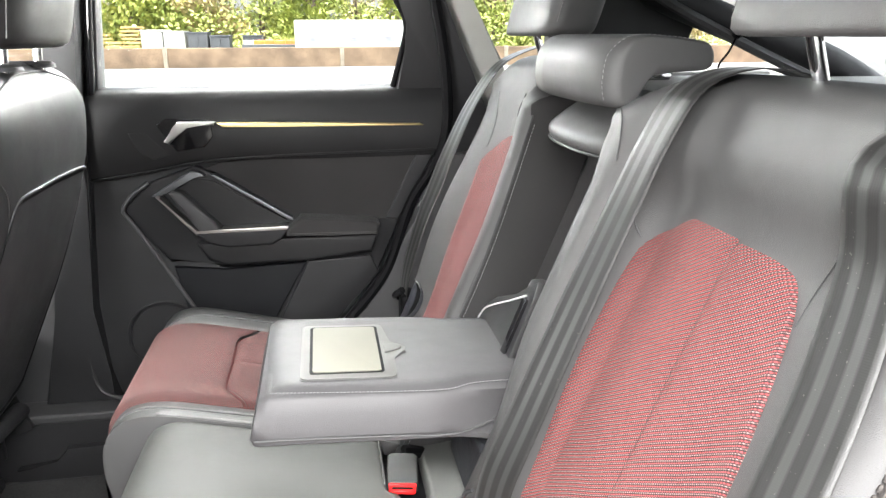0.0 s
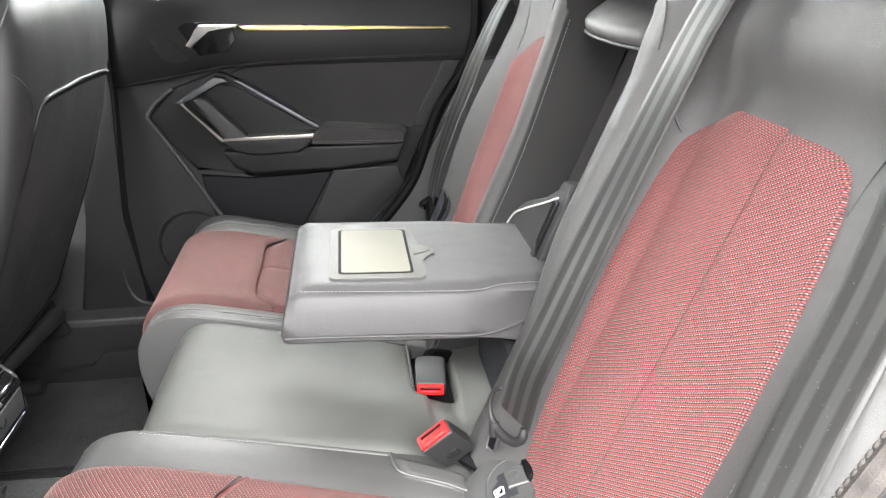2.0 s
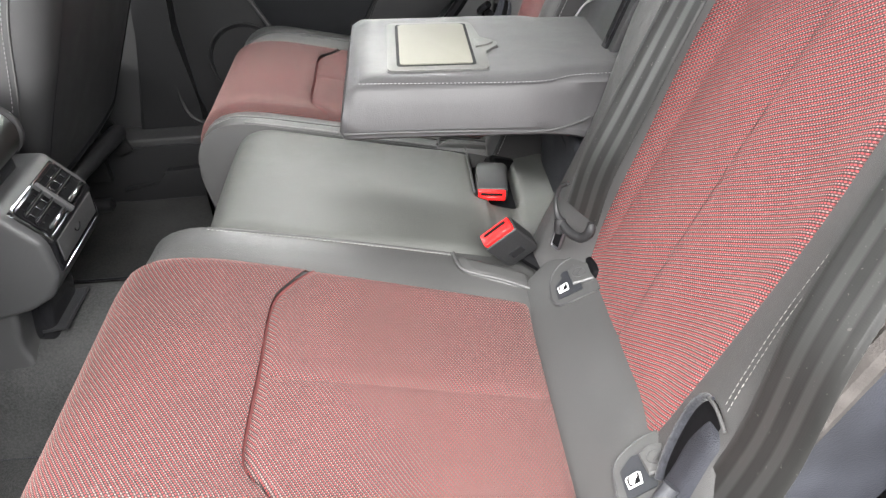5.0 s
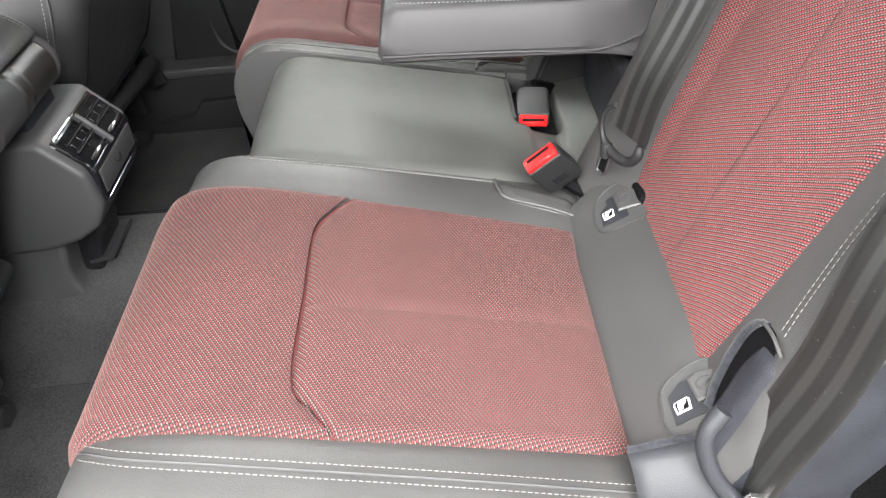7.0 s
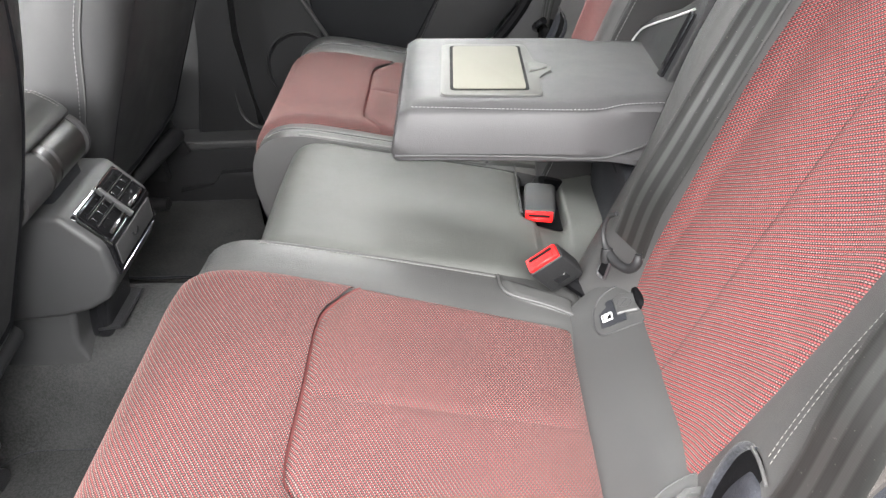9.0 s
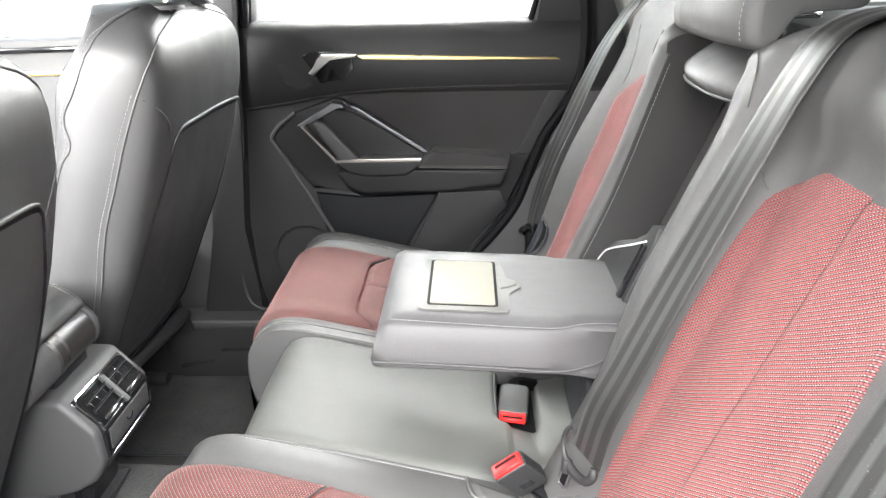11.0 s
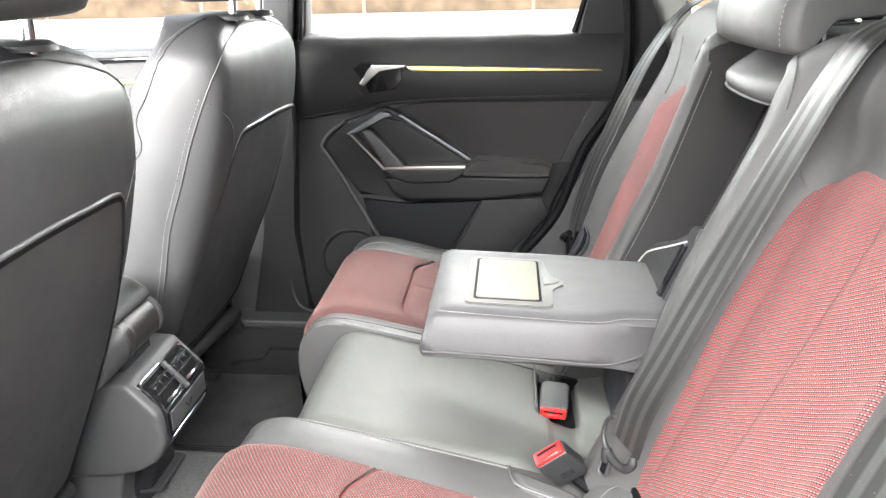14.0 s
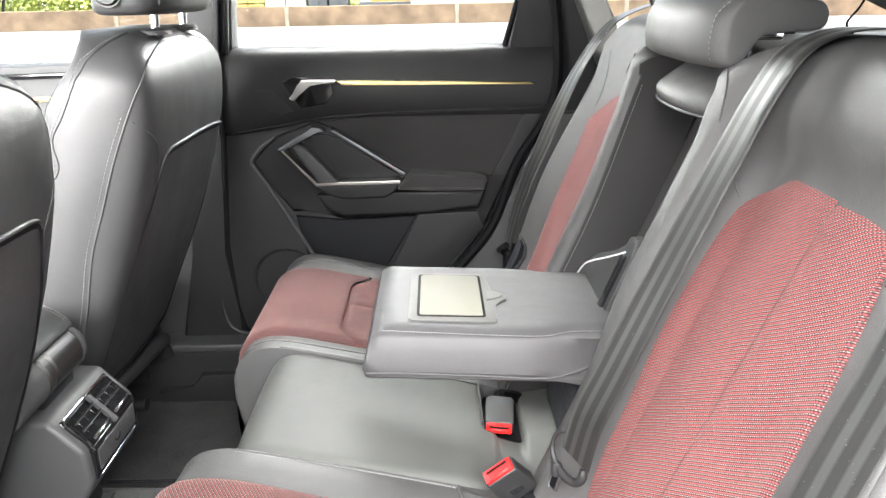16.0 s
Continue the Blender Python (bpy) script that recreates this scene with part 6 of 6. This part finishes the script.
bmesh.ops.bevel(bm, geom=list(bm.edges), offset=0.016, segments=4, profile=0.6, affect="EDGES", clamp_overlap=True)
part("pedestal", bm, CONSOLE, console)
mouth = part("storage_mouth", box_bm((0.03, 0.085, 0.085), 0.010, 3, Matrix.Translation((-0.686, 0.012, 0.190)) @ Matrix.Rotation(radians(12), 4, "Y")), GLOSS, console, "gloss black storage tray")
part("mouth_lip", box_bm((0.036, 0.088, 0.006), 0.0025, 2, Matrix.Translation((-0.676, 0.012, 0.170)) @ Matrix.Rotation(radians(-8), 4, "Y")), PLASTIC, mouth)
# vent face: upper facet and lower facet, each in its own frame
P0, P1, P2 = Vector((-0.6445, 0, 0.3705)), Vector((-0.6120, 0, 0.3325)), Vector((-0.6135, 0, 0.2955))
d1 = P1 - P0
n1 = Vector((-d1.z, 0, d1.x)).normalized()
L1 = d1.length
m1 = axes(P0 + d1 / 2 + n1 * 0.001, d1.normalized(), Vector((0, 1, 0)), d1.normalized().cross(Vector((0, 1, 0))))
sgn = 1 if (m1.to_3x3() @ Vector((0, 0, 1))).dot(n1) > 0 else -1
HW = 0.060


def facet(x, y, h):
    return m1 @ Vector((x, y, sgn * h))


vent = part("vent_surround", box_bm((L1 + 0.010, 2 * HW + 0.012, 0.008), 0.003, 3, m1), GLOSS, console, "gloss black vent surround")
part("duct", box_bm((L1 - 0.003, 2 * HW - 0.004, 0.003), 0.001, 1, m1 @ Matrix.Translation((0, 0, sgn * 0.0040))), RUBBER, vent)
# cross blades along the width, fins behind them
for s in (-1, 1):
    for k in (-0.26, 0.02):
        part("blade_edge", tube_bm([facet(k * L1, s * HW / 2 - HW / 2 + 0.004, 0.0098), facet(k * L1, s * HW / 2 + HW / 2 - 0.004, 0.0098)], 0.0006, 6), CONSOLE, vent)
        part("blade", box_bm((0.0085, HW - 0.006, 0.0014), 0.0005, 1, m1 @ Matrix.Translation((k * L1, s * HW / 2, sgn * 0.0075)) @ Matrix.Rotation(radians(sgn * 42), 4, "Y")), GLOSS, vent)
    for k in range(3):
        part("fin", box_bm((L1 * 0.55, 0.0013, 0.004), 0.0004, 1, m1 @ Matrix.Translation((-0.12 * L1, s * (0.014 + 0.017 * k), sgn * 0.0055))), GLOSS, vent)
    part("slider_bar", tube_bm([facet(0.34 * L1, s * 0.031 - 0.024, 0.0095), facet(0.34 * L1, s * 0.031 - 0.021, 0.0102), facet(0.34 * L1, s * 0.031 + 0.021, 0.0102), facet(0.34 * L1, s * 0.031 + 0.024, 0.0095)], [0.0022, 0.0036, 0.0036, 0.0022], 10), CHROME, vent, "chrome slider bar")
part("centre_rib", box_bm((L1 + 0.002, 0.0075, 0.007), 0.002, 2, m1 @ Matrix.Translation((0.0, 0.0, sgn * 0.0085))), CONSOLE, vent)
c = [facet(L1 / 2 + 0.002, -HW - 0.0045, 0.0045), facet(-L1 / 2 + 0.004, -HW - 0.0045, 0.0045), facet(-L1 / 2 - 0.003, -HW + 0.002, 0.0045), facet(-L1 / 2 - 0.003, -0.004, 0.0045)]
part("chrome_edge", tube_bm(c, [0.0020, 0.0026, 0.0026, 0.0020], 8), CHROME, vent, "bright chrome edge")
part("chrome_edge", tube_bm([facet(-L1 / 2 - 0.003, 0.006, 0.0042), facet(-L1 / 2 - 0.003, HW - 0.002, 0.0042), facet(-L1 / 2 + 0.004, HW + 0.0045, 0.0042)], 0.0009, 6), CHROME, vent)
d2 = P2 - P1
n2 = Vector((1, 0, -0.04)).normalized()
m2 = axes(P1 + d2 / 2 + n2 * 0.0005, n2, Vector((0, 1, 0)), n2.cross(Vector((0, 1, 0))))
low = part("socket_panel", box_bm((0.010, 2 * HW + 0.012, d2.length + 0.014), 0.004, 3, m2), GLOSS, console, "gloss black lower panel")
flap = part("socket_flap", box_bm((0.003, 2 * HW - 0.006, d2.length - 0.006), 0.0012, 2, m2 @ Matrix.Translation((0.0052, 0, 0.001))), CONSOLE, low, "grey socket cover")
part("thumb_notch", tube_bm([m2 @ Vector((0.0075, 0.008 * math.cos(a * math.pi / 8) - 0.004, 0.004 - 0.007 * math.sin(a * math.pi / 8))) for a in range(9)], 0.0009, 6), GLOSS, flap)
part("chrome_edge", tube_bm([m2 @ Vector((0.0050, y, -d2.length / 2 - 0.004)) for y in (-HW + 0.004, 0.0, HW - 0.004)], 0.0010, 6), CHROME, low)
adopt(console)

farm = thing("front_armrest", (-0.78, -0.04, 0.38), "grey leather front centre armrest with a round satin hinge", "armrest")
HB = (-0.679, 0.436)


def barrel(name, y0, y1, r, mat, label=""):
    return part(name, tube_bm([(HB[0], y, HB[1]) for y in (y0, y0 + 0.003, y1 - 0.003, y1)], [r - 0.003, r, r, r - 0.003], 36), mat, farm, label)


barrel("hinge_barrel", -0.040, 0.030, 0.0335, BARREL, "round satin metal hinge barrel")
barrel("hinge_collar", -0.060, -0.041, 0.0345, BARREL, "satin metal collar")
barrel("hinge_cheek", -0.130, -0.061, 0.0350, LEATHER_SOFT)
barrel("hinge_cheek", 0.031, 0.042, 0.0350, LEATHER_SOFT)
bm = prism_bm([(-0.96, 0.505), (-0.74, 0.506), (-0.700, 0.503), (-0.675, 0.494), (-0.658, 0.480), (-0.653, 0.470), (-0.664, 0.466), (-0.70, 0.463), (-0.96, 0.46)], 0.164, 0.0)
bmesh.ops.translate(bm, vec=(0, -0.130, 0), verts=bm.verts)
bmesh.ops.bevel(bm, geom=list(bm.edges), offset=0.005, segments=3, profile=0.6, affect="EDGES", clamp_overlap=True)
part("lid_pad", bm, LEATHER, farm)
for y in (0.024, 0.029, -0.118):
    stitch_row("stitching", [(-0.94, y, 0.5055), (-0.80, y, 0.5062), (-0.702, y, 0.5037), (-0.676, y, 0.4950), (-0.6585, y, 0.481)], farm, r=0.0005)
part("armrest_box", box_bm((0.25, 0.155, 0.08), 0.012, 3, Matrix.Translation((-0.835, -0.044, 0.432))), LEATHER_SOFT, farm)
part("bracket", box_bm((0.075, 0.085, 0.045), 0.006, 2, Matrix.Translation((-0.708, -0.004, 0.400))), LEATHER_DARK, farm)
adopt(farm)
slab("console_side", (0.9, 0.16, 0.38), (-1.33, 0, 0.20), CONSOLE, "grey centre console between the front seats", kind="", category="console", bevel=0.02)

# ---------- outdoors ----------
GZ = -0.40
ground = thing("ground", (0, 0, GZ), "pale concrete yard reaching the horizon", "ground", kind="structure")
bm = bmesh.new()
bmesh.ops.create_grid(bm, x_segments=8, y_segments=8, size=1500, matrix=Matrix.Translation((0, 0, GZ)))
part("yard", bm, GROUND, ground)
adopt(ground)
slab("car_underbody", (3.0, 1.5, 0.22), (-0.5, 0, -0.145), PAINT, "painted underbody of the car", category="car body", bevel=0.03)
for x in (-1.55, 0.62):
    for y in (-0.72, 0.72):
        wh = thing("wheel", (x, y, GZ), "black road wheel under the car", "wheel", "car wheels")
        part("tyre", tube_bm([(x + 0.25 * math.cos(a * math.pi / 16), y, GZ + 0.33 + 0.25 * math.sin(a * math.pi / 16)) for a in range(33)], 0.085, 10), RUBBER, wh)
        bm = bmesh.new()
        bmesh.ops.create_cone(bm, cap_ends=True, segments=24, radius1=0.2, radius2=0.19, depth=0.12, matrix=Matrix.Translation((x, y, GZ + 0.33)) @ Matrix.Rotation(radians(90), 4, "X"))
        part("rim", bm, DARK_SATIN, wh)
        adopt(wh)
CONCRETE = surface("weathered_concrete", (0.155, 0.108, 0.070), 0.9, grain=18, grain_strength=0.5, stain=0.45, stain_scale=1.1)
POST = surface("pale_concrete_post", (0.24, 0.205, 0.16), 0.9, grain=18, grain_strength=0.4, stain=0.2, stain_scale=2)
WY = 31.0
wall = thing("yard_wall", (0, WY, GZ), "low stained concrete wall with pale posts along the yard", "wall", kind="structure")
for k in range(-5, 6):
    x = -6.35 + 7.2 * k
    part("wall_panel", box_bm((7.05, 0.22, 0.80), 0.02, 1, Matrix.Translation((x + 3.6, WY, GZ + 0.40))), CONCRETE, wall)
    part("post", box_bm((0.17, 0.3, 0.83), 0.02, 1, Matrix.Translation((x, WY - 0.03, GZ + 0.415))), POST, wall)
adopt(wall)
WOODY = surface("timber_yellow", (0.50, 0.33, 0.12), 0.8, grain=20, stain=0.3, stain_scale=2)
BOXW = surface("container_pale", (0.34, 0.34, 0.31), 0.7, grain=10, stain=0.15, stain_scale=0.8)
BOXD = surface("container_dark", (0.06, 0.065, 0.07), 0.6, grain=10, stain=0.2, stain_scale=0.8)
ORANGE = surface("beam_orange", (0.62, 0.18, 0.03), 0.6, grain=10, stain=0.15, stain_scale=0.8)
for k in range(4):
    st = thing("pallet_stack", (-11.0 + k * 0.75, WY + 5, GZ), "stack of yellow timber pallets behind the wall", "pallets", "pallet stacks")
    for j in range(9 - 2 * (k % 3)):
        part("board", box_bm((0.85, 1.0, 0.09), 0.01, 1, Matrix.Translation((-11.0 + k * 0.75 + 0.04 * (j % 3), WY + 5, GZ + 0.3 + 0.17 * j))), WOODY, st)
    part("block", box_bm((0.8, 0.9, 0.30), 0.01, 1, Matrix.Translation((-11.0 + k * 0.75, WY + 5, GZ + 0.15))), BOXD, st)
    adopt(st)
for k, (x, w, h, mt, lab) in enumerate(((-7.75, 0.95, 1.5, BOXW, "pale grey storage box behind the wall"), (-6.75, 0.95, 1.45, BOXW, "pale grey storage box behind the wall"), (-5.7, 0.9, 1.4, BOXD, "dark skip behind the wall"), (-4.7, 0.9, 1.25, BOXD, "dark skip behind the wall"), (-3.2, 0.9, 1.25, BOXD, "dark skip behind the wall"))):
    bx = thing("storage_box", (x, WY + 5, GZ), lab, "container", "yard containers")
    part("body", box_bm((w, 1.2, h), 0.03, 2, Matrix.Translation((x, WY + 5, GZ + h / 2))), mt, bx)
    part("lid", box_bm((w + 0.06, 1.26, 0.08), 0.02, 2, Matrix.Translation((x, WY + 5, GZ + h + 0.02))), mt, bx)
    part("rib", box_bm((0.06, 0.05, h * 0.9), 0.01, 1, Matrix.Translation((x, WY + 4.37, GZ + h / 2))), mt, bx)
    adopt(bx)
beam = thing("beam_stack", (2.4, WY + 3, GZ), "orange and white beams stacked behind the wall", "beams")
part("lower_beams", box_bm((2.6, 0.8, 0.5), 0.03, 1, Matrix.Translation((-2.3, WY + 3, GZ + 0.25))), BOXD, beam)
part("bearer", box_bm((2.5, 0.6, 0.4), 0.03, 1, Matrix.Translation((-2.3, WY + 3, GZ + 0.70))), BOXD, beam)
for k in range(5):
    part("beam", box_bm((0.46, 0.5, 0.20), 0.02, 1, Matrix.Translation((-3.25 + k * 0.47, WY + 3, GZ + 0.98))), ORANGE if k % 5 else BOXW, beam)
adopt(beam)
SHEET = surface("white_billboard", (0.52, 0.53, 0.52), 0.5, grain=5, stain=0.03, stain_scale=0.4)
TINT = surface("billboard_pale_print", (0.30, 0.45, 0.36), 0.5, grain=5, stain=0.2, stain_scale=1.5)
GREYP = surface("billboard_grey_print", (0.26, 0.27, 0.29), 0.5, grain=5, stain=0.4, stain_scale=2.5)
board = thing("billboard", (3.4, WY + 1.5, GZ), "wide white printed billboard behind the wall", "billboard")
part("sheet", box_bm((7.4, 0.08, 1.40), 0.01, 1, Matrix.Translation((2.57, WY + 1.5, 0.83))), SHEET, board)
part("print_field", box_bm((7.2, 0.02, 0.45), 0.0, 1, Matrix.Translation((2.57, WY + 1.445, 0.37))), TINT, board, "pale green printed band")
for x, w, h in ((-0.25, 0.75, 0.34), (0.95, 0.5, 0.2), (1.7, 0.9, 0.16), (3.0, 0.6, 0.2)):
    part("print_shape", box_bm((w, 0.02, h), 0.0, 1, Matrix.Translation((x, WY + 1.44, 0.62 + h / 2))), GREYP, board, "faint grey printed shape")
for k in range(5):
    part("leg", box_bm((0.08, 0.08, 0.80), 0.01, 1, Matrix.Translation((-0.9 + 1.7 * k, WY + 1.6, GZ + 0.40))), BOXD, board)
adopt(board)
mast = thing("lamp_mast", (-9.4, WY + 8, GZ), "slim grey lamp mast behind the wall", "mast")
part("pole", tube_bm([(-9.4, WY + 8, GZ), (-9.4, WY + 8, GZ + 8)], [0.09, 0.05], 10), POST, mast)
adopt(mast)

# trees: trunk, limbs, and crowns of many leaves
def leaf_material(name, a, b):
    m, nt, p = nodes_of(name)
    geo = nt.nodes.new("ShaderNodeNewGeometry")
    nt.links.new(mix_col(nt, geo.outputs["Random Per Island"], a, b), p.inputs["Base Color"])
    p.inputs["Roughness"].default_value = 0.6
    p.inputs["Subsurface Weight"].default_value = 0.0
    return m


LEAF = leaf_material("spring_leaves", (0.15, 0.20, 0.035), (0.32, 0.34, 0.08))
BLOSSOM = leaf_material("tan_spring_leaves", (0.28, 0.22, 0.09), (0.42, 0.35, 0.18))
BARK = surface("grey_bark", (0.13, 0.10, 0.075), 0.9, grain=14, grain_strength=0.6, stain=0.3, stain_scale=3)


def crown_mesh(name, mat, seed, n, clumps):
    rnd = random.Random(seed)
    verts, faces = [], []
    for c in range(clumps):
        a, r = rnd.uniform(0, 2 * math.pi), rnd.uniform(0.1, 1.0) ** 0.6
        cc = Vector((r * math.cos(a) * 2.3, r * math.sin(a) * 1.8, rnd.uniform(0.5, 5.6)))
        cc.x *= 1.15 - 0.12 * cc.z
        sz = rnd.uniform(0.35, 0.95)
        for _ in range(n // clumps):
            p = cc + Vector((rnd.gauss(0, 0.5), rnd.gauss(0, 0.5), rnd.gauss(0, 0.42))) * sz
            u = Vector((rnd.gauss(0, 1), rnd.gauss(0, 1), rnd.gauss(0, 1))).normalized()
            w = u.orthogonal().normalized() * 0.075
            u = u * 0.12
            k = len(verts)
            verts += [p - u, p + w, p + u, p - w]
            faces.append((k, k + 1, k + 2, k + 3))
    return mesh_from(name, verts, faces, mat, smooth=False)


def trunk_bm(seed, h):
    rnd = random.Random(seed)
    bm = tube_bm(spline([(0, 0, 0), (0.08, 0.02, h * 0.3), (-0.05, 0, h * 0.65), (0.06, 0.05, h)], 14), [0.16 - 0.011 * i for i in range(14)], 8)
    for k in range(9):
        z = h * rnd.uniform(0.25, 0.85)
        a = rnd.uniform(0, 2 * math.pi)
        l = rnd.uniform(0.8, 2.0)
        tube_bm(spline([(0, 0, z), (math.cos(a) * l * 0.5, math.sin(a) * l * 0.5, z + l * 0.5), (math.cos(a) * l, math.sin(a) * l, z + l * 1.2)], 7), [0.06, 0.05, 0.042, 0.034, 0.026, 0.018, 0.01], 6, bm)
    return bm


crowns = [crown_mesh("crown", LEAF, 5, 5200, 34), crown_mesh("crown", LEAF, 8, 3600, 22), crown_mesh("crown", BLOSSOM, 11, 3600, 24)]
trunks = []
for k in range(3):
    me = bpy.data.meshes.new("trunk")
    bm = trunk_bm(k, 6.5)
    bm.to_mesh(me)
    bm.free()
    me.materials.append(BARK)
    trunks.append(me)
rnd = random.Random(4)
for k in range(30):
    row = k % 3
    x, y = -25 + 50 * (k + rnd.uniform(-0.4, 0.4)) / 30, WY + 9 + 5 * row + rnd.uniform(-1, 1)
    which = (0, 1, 2, 1, 0)[k % 5]
    tree = thing("tree", (x, y, GZ), ("full yellow-green spring tree beyond the yard", "thin young green tree beyond the yard", "tan budding spring tree beyond the yard")[which], "tree", "trees beyond the yard")
    size = rnd.uniform(0.85, 1.35)
    tree.scale = (size, size, size)
    tree.rotation_euler = (0, 0, rnd.uniform(0, 6))
    for nm, me in (("trunk", trunks[which]), ("crown", crowns[which])):
        o = new(nm, me)
        o.parent = tree
hedge = thing("hedge", (0, WY + 8, GZ), "tangled green hedge behind the yard", "hedge", kind="stuff")
rnd = random.Random(9)
verts, faces = [], []
for _ in range(16000):
    p = Vector((rnd.uniform(-24, 24), WY + 8 + rnd.gauss(0, 0.8), GZ + 0.1 + abs(rnd.gauss(0, 1.1))))
    p.z *= 0.8 + 0.35 * math.sin(p.x * 0.8) + 0.2 * math.sin(p.x * 2.3)
    u = Vector((rnd.gauss(0, 1), rnd.gauss(0, 1), rnd.gauss(0, 1))).normalized()
    w = u.orthogonal().normalized() * 0.08
    u = u * 0.13
    k = len(verts)
    verts += [p - u, p + w, p + u, p - w]
    faces.append((k, k + 1, k + 2, k + 3))
part("leaves", mesh_from("leaves", verts, faces, LEAF, smooth=False), LEAF, hedge)
adopt(hedge)
